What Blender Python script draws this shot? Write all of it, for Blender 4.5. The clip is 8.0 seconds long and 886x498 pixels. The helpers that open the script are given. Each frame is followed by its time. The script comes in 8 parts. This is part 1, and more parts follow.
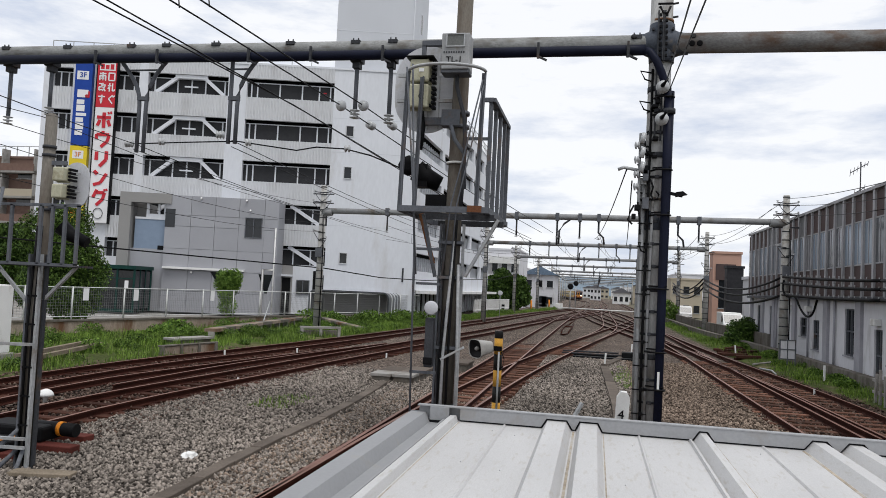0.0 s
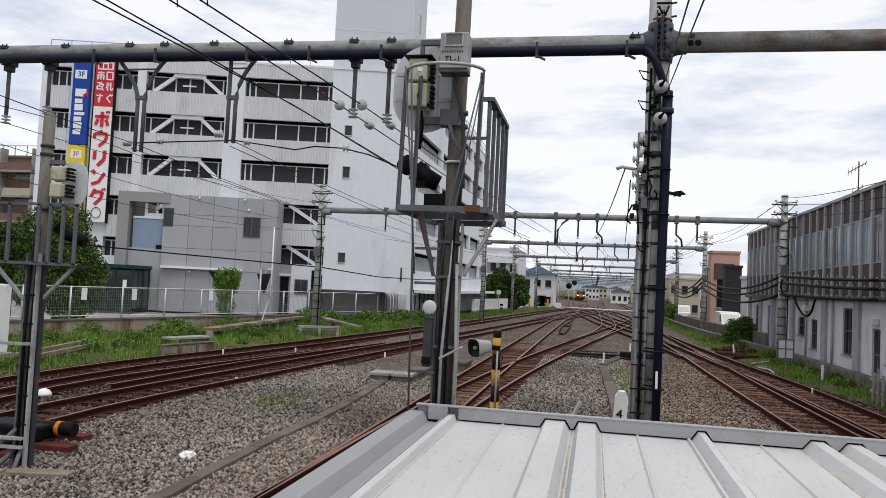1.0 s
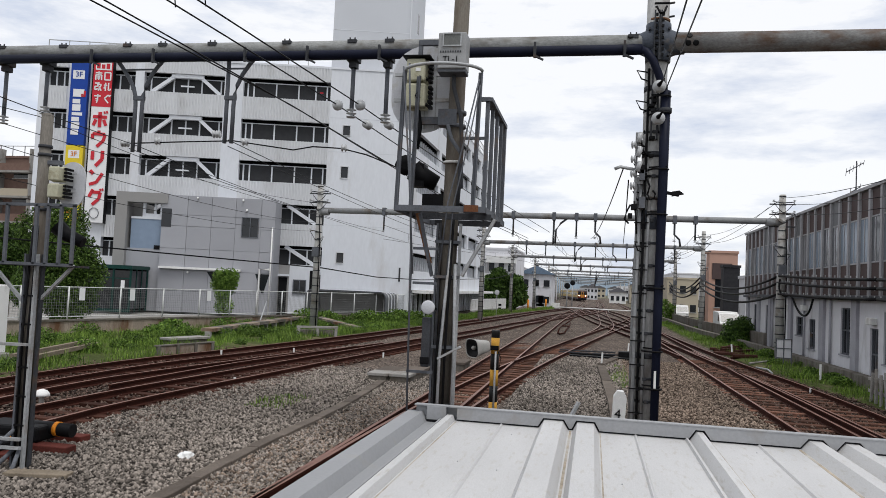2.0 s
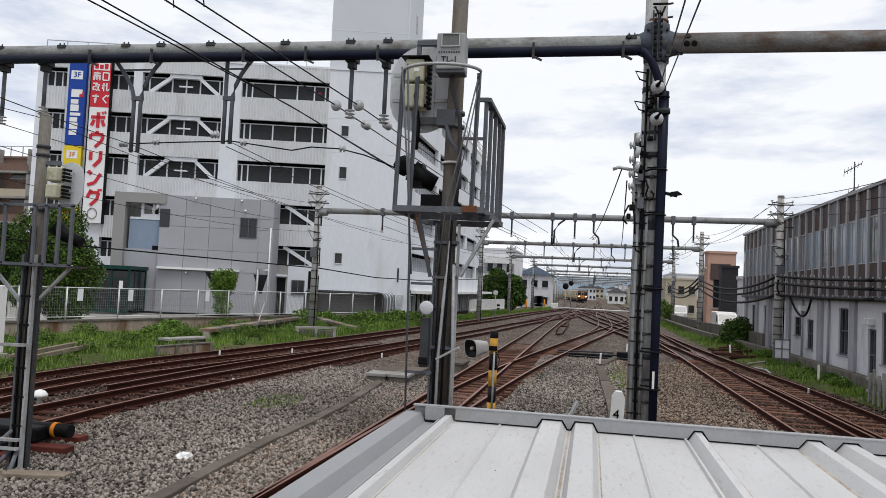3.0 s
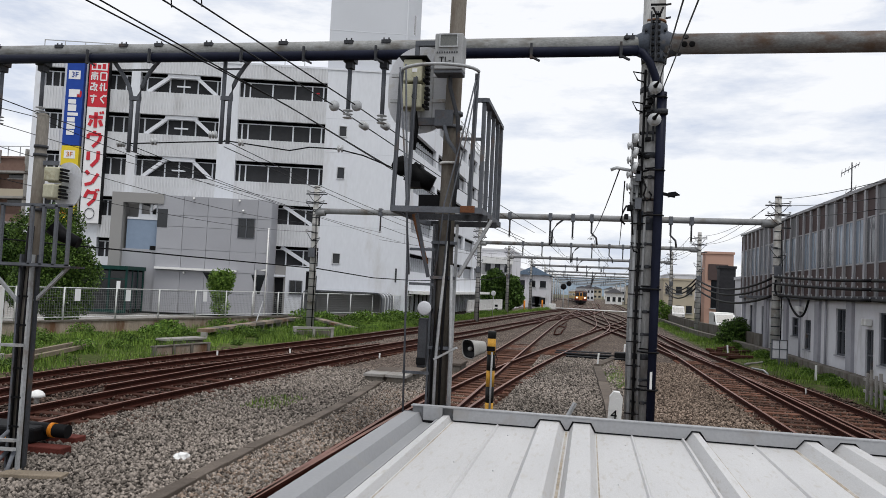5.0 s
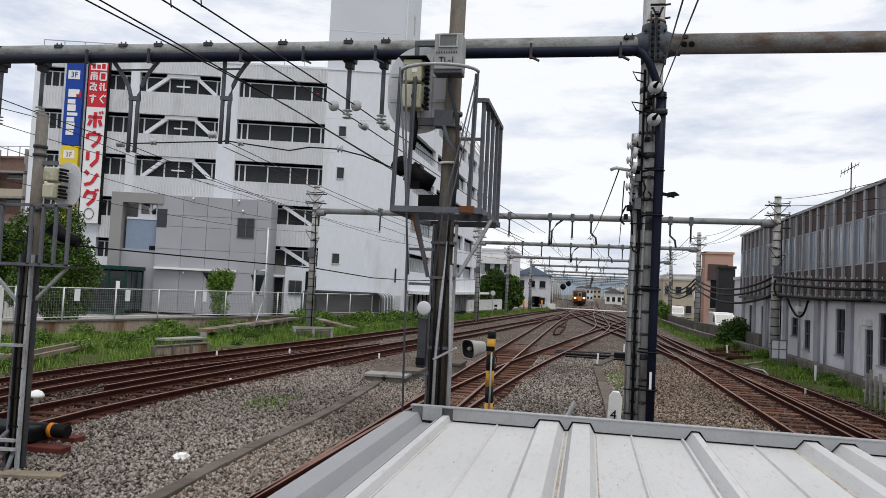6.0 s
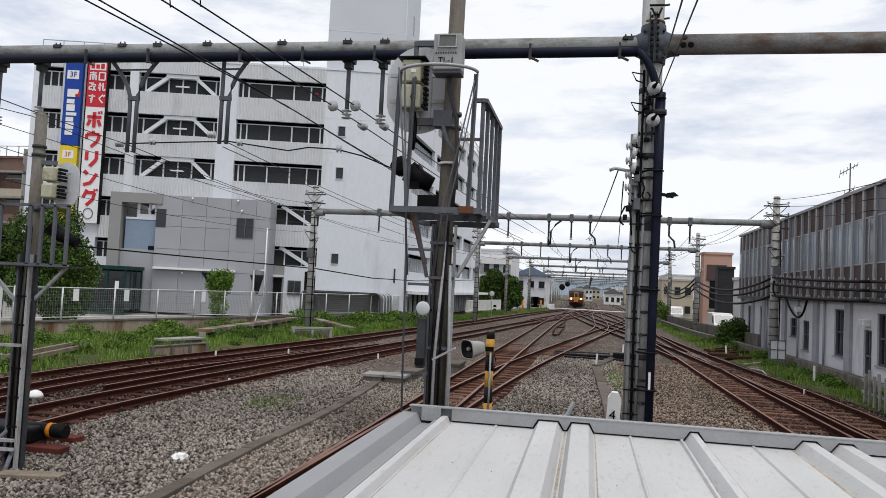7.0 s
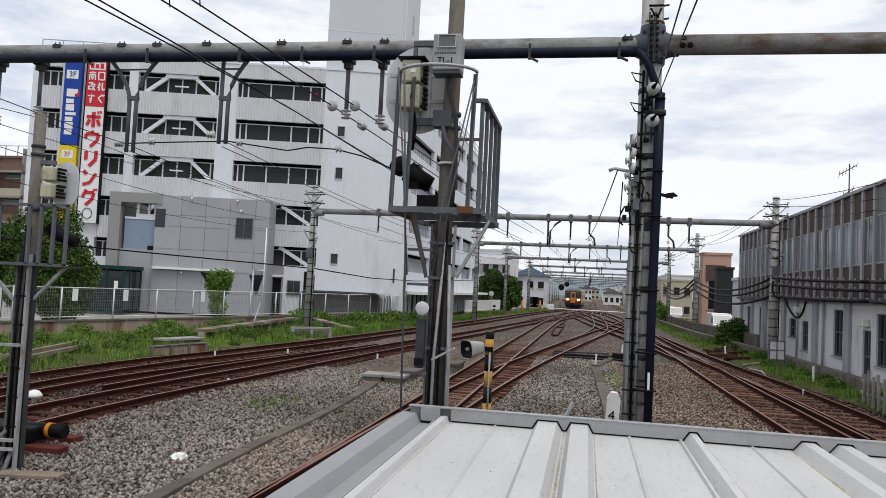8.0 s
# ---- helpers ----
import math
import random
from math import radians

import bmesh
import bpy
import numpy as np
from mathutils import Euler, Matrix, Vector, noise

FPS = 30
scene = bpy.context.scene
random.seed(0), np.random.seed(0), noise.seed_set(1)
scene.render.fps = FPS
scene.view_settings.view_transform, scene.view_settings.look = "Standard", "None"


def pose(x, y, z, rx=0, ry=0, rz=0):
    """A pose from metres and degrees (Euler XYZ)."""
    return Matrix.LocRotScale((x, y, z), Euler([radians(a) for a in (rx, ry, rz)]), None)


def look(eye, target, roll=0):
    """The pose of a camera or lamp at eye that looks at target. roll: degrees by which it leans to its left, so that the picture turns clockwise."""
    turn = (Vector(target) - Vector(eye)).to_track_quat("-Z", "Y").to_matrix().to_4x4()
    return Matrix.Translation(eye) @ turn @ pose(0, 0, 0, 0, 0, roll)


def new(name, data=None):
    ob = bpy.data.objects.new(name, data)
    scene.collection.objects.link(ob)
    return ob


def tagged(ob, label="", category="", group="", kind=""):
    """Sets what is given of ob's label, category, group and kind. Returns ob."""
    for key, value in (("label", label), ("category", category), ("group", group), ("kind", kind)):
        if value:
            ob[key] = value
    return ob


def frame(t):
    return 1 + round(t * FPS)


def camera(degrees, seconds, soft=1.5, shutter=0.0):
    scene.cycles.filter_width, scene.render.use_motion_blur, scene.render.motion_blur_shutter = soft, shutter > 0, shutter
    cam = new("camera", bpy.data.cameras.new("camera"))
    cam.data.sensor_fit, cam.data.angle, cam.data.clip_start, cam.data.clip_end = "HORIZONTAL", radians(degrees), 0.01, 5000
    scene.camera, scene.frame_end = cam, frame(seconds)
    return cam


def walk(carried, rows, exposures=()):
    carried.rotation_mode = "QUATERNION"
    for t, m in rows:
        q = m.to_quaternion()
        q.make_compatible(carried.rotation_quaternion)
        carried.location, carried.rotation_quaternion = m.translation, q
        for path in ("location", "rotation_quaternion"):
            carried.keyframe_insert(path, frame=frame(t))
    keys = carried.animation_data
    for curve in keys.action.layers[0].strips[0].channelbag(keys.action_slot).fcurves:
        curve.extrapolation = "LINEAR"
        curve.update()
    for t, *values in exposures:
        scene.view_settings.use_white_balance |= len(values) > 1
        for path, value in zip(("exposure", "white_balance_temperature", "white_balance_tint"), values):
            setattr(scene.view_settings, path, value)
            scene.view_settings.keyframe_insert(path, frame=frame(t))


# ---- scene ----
CAM_H = 2.82
cam = camera(60.52, 8.0, soft=0.65)
walk(cam, [
    (0, pose(0, 0, CAM_H, 92.811, -2.747, 11.394)),
    (0.5, pose(0, 0, CAM_H, 92.806, -2.735, 11.345)),
    (1, pose(0, 0, CAM_H, 92.770, -2.750, 11.279)),
    (1.5, pose(0, 0, CAM_H, 92.768, -2.715, 11.215)),
    (3, pose(0, 0, CAM_H, 92.822, -2.685, 11.041)),
    (3.5, pose(0, 0, CAM_H, 92.821, -2.700, 10.997)),
    (4, pose(0, 0, CAM_H, 92.828, -2.700, 10.963)),
    (4.5, pose(0, 0, CAM_H, 92.850, -2.712, 10.913)),
    (6, pose(0, 0, CAM_H, 92.859, -2.715, 10.849)),
    (6.5, pose(0, 0, CAM_H, 92.867, -2.742, 10.820)),
    (7, pose(0, 0, CAM_H, 92.882, -2.760, 10.778)),
    (7.5, pose(0, 0, CAM_H, 92.890, -2.778, 10.755)),
    (8, pose(0, 0, CAM_H, 92.892, -2.804, 10.726)),
], exposures=[(0, 0.0), (8, 0.0)])

# ---- sky and sun: a bright, broken overcast ----
world = bpy.data.worlds.new("overcast_sky")
scene.world = world
world.use_nodes = True
wn, wl = world.node_tree.nodes, world.node_tree.links
wn.clear()
w_out = wn.new("ShaderNodeOutputWorld")
w_bg = wn.new("ShaderNodeBackground")
w_sky = wn.new("ShaderNodeTexSky")
w_sky.sky_type, w_sky.sun_disc = "NISHITA", False
w_sky.sun_elevation, w_sky.sun_rotation = radians(64), radians(141)
w_scale = wn.new("ShaderNodeVectorMath")
w_scale.operation = "SCALE"
w_scale.inputs["Scale"].default_value = 0.12
w_co = wn.new("ShaderNodeTexCoord")
w_map = wn.new("ShaderNodeMapping")
w_map.inputs["Scale"].default_value = (1.0, 1.0, 3.8)
w_n = wn.new("ShaderNodeTexNoise")
w_n.inputs["Scale"].default_value, w_n.inputs["Detail"].default_value, w_n.inputs["Roughness"].default_value = 4.2, 9, 0.6
w_ramp = wn.new("ShaderNodeValToRGB")
w_ramp.color_ramp.elements[0].position, w_ramp.color_ramp.elements[0].color = 0.36, (0.67, 0.73, 0.86, 1)
w_ramp.color_ramp.elements[1].position, w_ramp.color_ramp.elements[1].color = 0.53, (1.02, 1.03, 1.055, 1)
w_mix = wn.new("ShaderNodeMix")
w_mix.data_type = "RGBA"
w_mix.inputs[0].default_value = 0.92
wl.new(w_sky.outputs[0], w_scale.inputs[0])
wl.new(w_co.outputs["Generated"], w_map.inputs[0])
wl.new(w_map.outputs[0], w_n.inputs["Vector"])
wl.new(w_n.outputs["Fac"], w_ramp.inputs[0])
wl.new(w_scale.outputs[0], w_mix.inputs[6])
wl.new(w_ramp.outputs[0], w_mix.inputs[7])
wl.new(w_mix.outputs[2], w_bg.inputs["Color"])
w_bg.inputs["Strength"].default_value = 1.0
wl.new(w_bg.outputs[0], w_out.inputs[0])

sun = new("sun", bpy.data.lights.new("sun", "SUN"))
sun.data.energy, sun.data.angle, sun.data.color = 1.8, radians(25), (1.0, 0.975, 0.935)
sun.matrix_world = look((9, -11, 30), (0, 0, 0))


# ---- materials ----
def mat(name, color, rough=0.6, metal=0.0, var=0.25, scale=3.0, fine=40.0, bump=0.0, dirt=None, dirt_amt=0.0, dirt_scale=1.2, vary=0.0, stretch=(1, 1, 1)):
    """Base colour with two scales of variation, an optional second dirt colour, and fine relief."""
    m = bpy.data.materials.new(name)
    m.use_nodes = True
    n, l = m.node_tree.nodes, m.node_tree.links
    b = n["Principled BSDF"]
    b.inputs["Roughness"].default_value, b.inputs["Metallic"].default_value = rough, metal
    b.inputs["Specular IOR Level"].default_value = 0.5 if rough < 0.3 else 0.10
    co = n.new("ShaderNodeTexCoord")
    mp = n.new("ShaderNodeMapping")
    mp.inputs["Scale"].default_value = stretch
    l.new(co.outputs["Object"], mp.inputs[0])
    big = n.new("ShaderNodeTexNoise")
    big.inputs["Scale"].default_value, big.inputs["Detail"].default_value = scale, 5
    small = n.new("ShaderNodeTexNoise")
    small.inputs["Scale"].default_value, small.inputs["Detail"].default_value = fine, 3
    l.new(mp.outputs[0], big.inputs["Vector"])
    l.new(mp.outputs[0], small.inputs["Vector"])
    add = n.new("ShaderNodeMath")
    add.operation = "ADD"
    l.new(big.outputs["Fac"], add.inputs[0])
    l.new(small.outputs["Fac"], add.inputs[1])
    rng = n.new("ShaderNodeMapRange")
    rng.inputs["From Min"].default_value, rng.inputs["From Max"].default_value = 0.7, 1.3
    rng.inputs["To Min"].default_value, rng.inputs["To Max"].default_value = 1 - var, 1 + var
    l.new(add.outputs[0], rng.inputs["Value"])
    mul = n.new("ShaderNodeVectorMath")
    mul.operation = "SCALE"
    mul.inputs[0].default_value = color
    l.new(rng.outputs[0], mul.inputs["Scale"])
    last = mul.outputs[0]
    if vary:
        oi = n.new("ShaderNodeObjectInfo")
        r2 = n.new("ShaderNodeMapRange")
        r2.inputs["To Min"].default_value, r2.inputs["To Max"].default_value = 1 - vary, 1 + vary
        l.new(oi.outputs["Random"], r2.inputs["Value"])
        m2 = n.new("ShaderNodeVectorMath")
        m2.operation = "SCALE"
        l.new(last, m2.inputs[0])
        l.new(r2.outputs[0], m2.inputs["Scale"])
        last = m2.outputs[0]
    if dirt:
        dn = n.new("ShaderNodeTexNoise")
        dn.inputs["Scale"].default_value, dn.inputs["Detail"].default_value, dn.inputs["Roughness"].default_value = dirt_scale, 8, 0.65
        l.new(mp.outputs[0], dn.inputs["Vector"])
        r3 = n.new("ShaderNodeMapRange")
        r3.inputs["From Min"].default_value, r3.inputs["From Max"].default_value = 0.62 - dirt_amt * 0.3, 0.75 - dirt_amt * 0.2
        l.new(dn.outputs["Fac"], r3.inputs["Value"])
        mx = n.new("ShaderNodeMix")
        mx.data_type = "RGBA"
        mx.inputs[7].default_value = (*dirt, 1)
        l.new(r3.outputs[0], mx.inputs[0])
        l.new(last, mx.inputs[6])
        last = mx.outputs[2]
    l.new(last, b.inputs["Base Color"])
    if bump:
        bp = n.new("ShaderNodeBump")
        bp.inputs["Strength"].default_value, bp.inputs["Distance"].default_value = min(1, bump), 0.02
        l.new(small.outputs["Fac"], bp.inputs["Height"])
        l.new(bp.outputs[0], b.inputs["Normal"])
    return m


def glow(name, color, strength):
    m = bpy.data.materials.new(name)
    m.use_nodes = True
    b = m.node_tree.nodes["Principled BSDF"]
    b.inputs["Base Color"].default_value = (*color, 1)
    b.inputs["Emission Color"].default_value = (*color, 1)
    b.inputs["Emission Strength"].default_value = strength
    return m


def stones(name, c1, c2, c3, size):
    """Ballast: cell by cell colour and relief at stone size, with shade painted into the gaps."""
    m = bpy.data.materials.new(name)
    m.use_nodes = True
    n, l = m.node_tree.nodes, m.node_tree.links
    b = n["Principled BSDF"]
    b.inputs["Roughness"].default_value, b.inputs["Specular IOR Level"].default_value = 0.9, 0.1
    co = n.new("ShaderNodeTexCoord")
    v = n.new("ShaderNodeTexVoronoi")
    v.inputs["Scale"].default_value = 1 / size
    l.new(co.outputs["Object"], v.inputs["Vector"])
    sep = n.new("ShaderNodeSeparateColor")
    l.new(v.outputs["Color"], sep.inputs[0])
    ramp = n.new("ShaderNodeValToRGB")
    e = ramp.color_ramp.elements
    e[0].color, e[1].color = (*c1, 1), (*c3, 1)
    e.new(0.5).color = (*c2, 1)
    l.new(sep.outputs[0], ramp.inputs[0])
    # darkens towards cell edges: shade between the stones put into the colour
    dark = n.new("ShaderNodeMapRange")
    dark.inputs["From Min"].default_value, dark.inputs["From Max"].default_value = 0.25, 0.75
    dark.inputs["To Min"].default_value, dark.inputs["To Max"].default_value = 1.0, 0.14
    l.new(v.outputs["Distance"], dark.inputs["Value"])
    big = n.new("ShaderNodeTexNoise")
    big.inputs["Scale"].default_value, big.inputs["Detail"].default_value = 0.35, 4
    l.new(co.outputs["Object"], big.inputs["Vector"])
    r = n.new("ShaderNodeMapRange")
    r.inputs["From Min"].default_value, r.inputs["From Max"].default_value = 0.3, 0.7
    r.inputs["To Min"].default_value, r.inputs["To Max"].default_value = 0.75, 1.2
    l.new(big.outputs["Fac"], r.inputs["Value"])
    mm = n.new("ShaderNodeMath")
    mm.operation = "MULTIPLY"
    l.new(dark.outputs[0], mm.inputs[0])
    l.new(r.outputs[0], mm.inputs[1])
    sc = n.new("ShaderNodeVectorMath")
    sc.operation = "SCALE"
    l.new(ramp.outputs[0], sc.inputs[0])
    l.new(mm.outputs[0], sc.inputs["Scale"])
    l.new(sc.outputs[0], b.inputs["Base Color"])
    bp = n.new("ShaderNodeBump")
    bp.inputs["Strength"].default_value, bp.inputs["Distance"].default_value = 1.0, 0.05
    bp.invert = True
    l.new(v.outputs["Distance"], bp.inputs["Height"])
    l.new(bp.outputs[0], b.inputs["Normal"])
    return m


def island(name, c1, c2, rough=0.9):
    """A colour for each loose piece of one mesh."""
    m = bpy.data.materials.new(name)
    m.use_nodes = True
    n, l = m.node_tree.nodes, m.node_tree.links
    b = n["Principled BSDF"]
    b.inputs["Roughness"].default_value, b.inputs["Specular IOR Level"].default_value = rough, 0.12
    g = n.new("ShaderNodeNewGeometry")
    ramp = n.new("ShaderNodeValToRGB")
    ramp.color_ramp.elements[0].color, ramp.color_ramp.elements[1].color = (*c1, 1), (*c2, 1)
    l.new(g.outputs["Random Per Island"], ramp.inputs[0])
    co = n.new("ShaderNodeTexCoord")
    big = n.new("ShaderNodeTexNoise")
    big.inputs["Scale"].default_value, big.inputs["Detail"].default_value = 0.3, 4
    l.new(co.outputs["Object"], big.inputs["Vector"])
    r = n.new("ShaderNodeMapRange")
    r.inputs["From Min"].default_value, r.inputs["From Max"].default_value = 0.3, 0.7
    r.inputs["To Min"].default_value, r.inputs["To Max"].default_value = 0.7, 1.25
    l.new(big.outputs["Fac"], r.inputs["Value"])
    sc = n.new("ShaderNodeVectorMath")
    sc.operation = "SCALE"
    l.new(ramp.outputs[0], sc.inputs[0])
    l.new(r.outputs[0], sc.inputs["Scale"])
    l.new(sc.outputs[0], b.inputs["Base Color"])
    return m


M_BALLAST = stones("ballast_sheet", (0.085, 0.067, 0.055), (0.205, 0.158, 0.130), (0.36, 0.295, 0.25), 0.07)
M_STONE = island("ballast_stone", (0.026, 0.022, 0.019), (0.345, 0.300, 0.262))
M_STONE_BROWN = island("ballast_stone_rusty", (0.05, 0.036, 0.028), (0.31, 0.24, 0.19))
M_STONE_RUST = island("ballast_stone_dark_rust", (0.020, 0.012, 0.010), (0.17, 0.118, 0.095))
M_EARTH = mat("earth", (0.13, 0.11, 0.085), 0.95, var=0.35, scale=0.3, fine=6, dirt=(0.07, 0.11, 0.03), dirt_amt=0.5, dirt_scale=0.15)
M_GRASS_SOIL = mat("grassy_soil", (0.055, 0.07, 0.02), 0.95, var=0.4, scale=0.6, fine=12, dirt=(0.16, 0.13, 0.08), dirt_amt=0.3, dirt_scale=0.5)
M_GRASS = island("grass_blades", (0.035, 0.080, 0.012), (0.22, 0.33, 0.06), 0.7)
M_LEAF = island("leaves", (0.010, 0.026, 0.006), (0.085, 0.15, 0.03), 0.6)
M_LEAF_MID = island("tree_leaves", (0.010, 0.026, 0.006), (0.12, 0.20, 0.04), 0.6)
M_LEAF_LIGHT = island("fresh_leaves", (0.025, 0.06, 0.010), (0.16, 0.26, 0.045), 0.6)
M_BARK = mat("bark", (0.09, 0.065, 0.045), 0.9, var=0.3)
M_RAIL = mat("rusty_rail_steel", (0.038, 0.012, 0.008), 0.85, 0.0, var=0.35, scale=2, fine=30, bump=0.2)
M_RAILTOP = mat("worn_rail_head", (0.22, 0.118, 0.092), 0.45, 0.3, var=0.25, scale=1.5, fine=20)
M_SLEEPER_DARK = mat("oily_dark_sleeper", (0.055, 0.024, 0.017), 0.9, var=0.4, scale=4, fine=40, bump=0.3, vary=0.35)
M_SLEEPER = mat("rust_stained_sleeper", (0.125, 0.060, 0.041), 0.9, var=0.5, scale=3, fine=40, bump=0.3, dirt=(0.05, 0.032, 0.026), dirt_amt=0.5, dirt_scale=1.5, vary=0.5)
M_CONC = mat("weathered_concrete", (0.28, 0.27, 0.255), 0.85, var=0.18, scale=2, fine=50, bump=0.15, dirt=(0.16, 0.14, 0.12), dirt_amt=0.35, dirt_scale=1.5)
M_CONC_DARK = mat("dark_weathered_concrete", (0.15, 0.138, 0.122), 0.9, var=0.25, scale=3, fine=50, bump=0.2, dirt=(0.09, 0.075, 0.06), dirt_amt=0.5, dirt_scale=2.0, stretch=(1, 1, 0.3))
M_WALL_STAIN = mat("rust_stained_concrete", (0.30, 0.25, 0.205), 0.9, var=0.25, scale=1.5, fine=40, bump=0.2, dirt=(0.13, 0.07, 0.04), dirt_amt=0.55, dirt_scale=0.9, stretch=(1, 1, 0.25))
M_GALV = mat("galvanised_steel", (0.38, 0.39, 0.40), 0.55, 0.2, var=0.2, scale=3, fine=25, dirt=(0.22, 0.19, 0.16), dirt_amt=0.2, dirt_scale=1.5)
M_GALV_DARK = mat("dull_grey_steel", (0.05, 0.052, 0.058), 0.6, 0.1, var=0.25, scale=3, fine=30, dirt=(0.13, 0.08, 0.05), dirt_amt=0.2)
M_GREY_STEEL = mat("painted_grey_steel", (0.11, 0.117, 0.132), 0.6, 0.0, var=0.2, scale=3, fine=30, dirt=(0.16, 0.11, 0.08), dirt_amt=0.15)
M_PIPE = mat("dull_gantry_pipe", (0.25, 0.255, 0.26), 0.6, 0.0, var=0.2, scale=2, fine=25, dirt=(0.15, 0.13, 0.11), dirt_amt=0.3, dirt_scale=1.2)
M_CASTING = mat("blue_grey_casting", (0.065, 0.074, 0.092), 0.55, 0.0, var=0.25, scale=3, fine=30, dirt=(0.16, 0.14, 0.12), dirt_amt=0.25, dirt_scale=4)
M_MESHWIRE = mat("dull_mesh_wire", (0.20, 0.205, 0.205), 0.6, var=0.2)
M_BLACK = mat("black_fittings", (0.007, 0.007, 0.008), 0.55, var=0.3, scale=5)
M_NAVY = mat("dark_blue_conduit", (0.009, 0.011, 0.024), 0.5, var=0.25, scale=3)
M_PORC = mat("white_porcelain", (0.45, 0.46, 0.47), 0.25, var=0.1)
M_CREAM = mat("cream_lamp_housing", (0.45, 0.44, 0.33), 0.5, var=0.12, dirt=(0.26, 0.23, 0.15), dirt_amt=0.2, dirt_scale=4)
M_DISC = mat("pale_grey_backboard", (0.52, 0.53, 0.56), 0.5, var=0.08, scale=2, dirt=(0.42, 0.41, 0.39), dirt_amt=0.2, dirt_scale=3)
M_BOX = mat("light_grey_enclosure", (0.31, 0.315, 0.32), 0.5, var=0.12, scale=4, dirt=(0.25, 0.23, 0.2), dirt_amt=0.25, dirt_scale=3)
M_ROOF = mat("white_coated_roof_sheet", (0.475, 0.472, 0.472), 0.42, 0.0, var=0.09, scale=1.2, fine=90, dirt=(0.40, 0.38, 0.35), dirt_amt=0.24, dirt_scale=14.0, stretch=(2.2, 0.5, 2.2))
M_ROOF_TRIM = mat("grey_roof_flashing", (0.31, 0.315, 0.325), 0.42, 0.1, var=0.08, scale=2, dirt=(0.27, 0.26, 0.25), dirt_amt=0.25, dirt_scale=3)
M_GUTTER = mat("grey_gutter", (0.27, 0.275, 0.285), 0.4, 0.0, var=0.06, scale=2, dirt=(0.28, 0.27, 0.25), dirt_amt=0.12, dirt_scale=4)
M_SEAL = mat("black_roof_seal", (0.02, 0.02, 0.022), 0.7)
M_YELLOW = mat("yellow_paint", (0.58, 0.31, 0.055), 0.5, var=0.15, dirt=(0.30, 0.17, 0.04), dirt_amt=0.25, dirt_scale=6)
M_BPAINT = mat("black_paint", (0.02, 0.02, 0.02), 0.5)
M_HORN = mat("grey_horn", (0.42, 0.41, 0.39), 0.45, var=0.1, dirt=(0.25, 0.22, 0.19), dirt_amt=0.2, dirt_scale=5)
M_WHITE = mat("white_paint", (0.72, 0.72, 0.71), 0.5, var=0.06, scale=1, dirt=(0.5, 0.48, 0.45), dirt_amt=0.2, dirt_scale=1.5)
M_WALL_W = mat("white_wall_panel", (0.645, 0.665, 0.705), 0.6, var=0.05, scale=0.3, fine=6, dirt=(0.54, 0.54, 0.55), dirt_amt=0.25, dirt_scale=0.5, stretch=(1, 1, 0.3))
M_WALL_SIDING = mat("ribbed_white_siding", (0.58, 0.59, 0.61), 0.55, var=0.06, scale=0.4, fine=8, dirt=(0.46, 0.46, 0.47), dirt_amt=0.25, dirt_scale=0.6, stretch=(1, 1, 0.3))
M_TOWER = mat("grey_tower_panel", (0.56, 0.58, 0.62), 0.6, var=0.05, scale=0.3)
M_ANNEX = mat("grey_cladding_panel", (0.33, 0.335, 0.36), 0.5, var=0.06, scale=0.5, vary=0.05)
M_PORTAL = mat("warm_grey_portal", (0.27, 0.265, 0.26), 0.5, var=0.06, scale=0.5)
M_BLUEPANEL = mat("slate_blue_panel", (0.22, 0.28, 0.37), 0.35, var=0.06)
M_GLASS = mat("dark_window_glass", (0.015, 0.017, 0.02), 0.12, var=0.3, scale=0.6)
# near-black stands in for shade inside parking levels, doorway, recesses and lobby
M_INSHADE = mat("painted_interior_shade", (0.009, 0.009, 0.010), 0.8, var=0.3)
M_MESHSCREEN = mat("grey_mesh_screen", (0.036, 0.037, 0.040), 0.6, var=0.15)
M_GREENFRAME = mat("dark_green_frame", (0.010, 0.042, 0.036), 0.4)
M_SIGNBLUE = mat("blue_sign_sheet", (0.02, 0.06, 0.30), 0.45, var=0.06)
M_SIGNRED = mat("red_sign_sheet", (0.52, 0.035, 0.05), 0.45, var=0.06)
M_SIGNYEL = mat("yellow_sign_sheet", (0.68, 0.52, 0.04), 0.45, var=0.06)
M_SIGNWHITE = mat("white_sign_sheet", (0.74, 0.74, 0.75), 0.45, var=0.04)
M_SIGNORANGE = mat("orange_sign_sheet", (0.62, 0.20, 0.03), 0.45, var=0.04)
M_FIN = mat("grey_cladding_fin", (0.33, 0.33, 0.345), 0.5, 0.0, var=0.16, scale=1, stretch=(1, 1, 0.2), dirt=(0.2, 0.19, 0.18), dirt_amt=0.2)
M_CLAD = mat("grey_profiled_cladding", (0.17, 0.172, 0.18), 0.5, 0.0, var=0.12, scale=1, stretch=(1, 1, 0.2))
M_BROWNPANEL = mat("brown_panel", (0.085, 0.062, 0.060), 0.6, var=0.15, scale=1)
M_PALEWALL = mat("pale_render", (0.62, 0.62, 0.65), 0.75, var=0.06, scale=0.6, fine=10, dirt=(0.36, 0.35, 0.35), dirt_amt=0.3, dirt_scale=0.7, stretch=(1, 1, 0.35))
M_PILASTER = mat("grey_pilaster", (0.34, 0.34, 0.37), 0.75, var=0.1)
M_PINK = mat("salmon_render", (0.46, 0.29, 0.23), 0.8, var=0.08, scale=0.5)
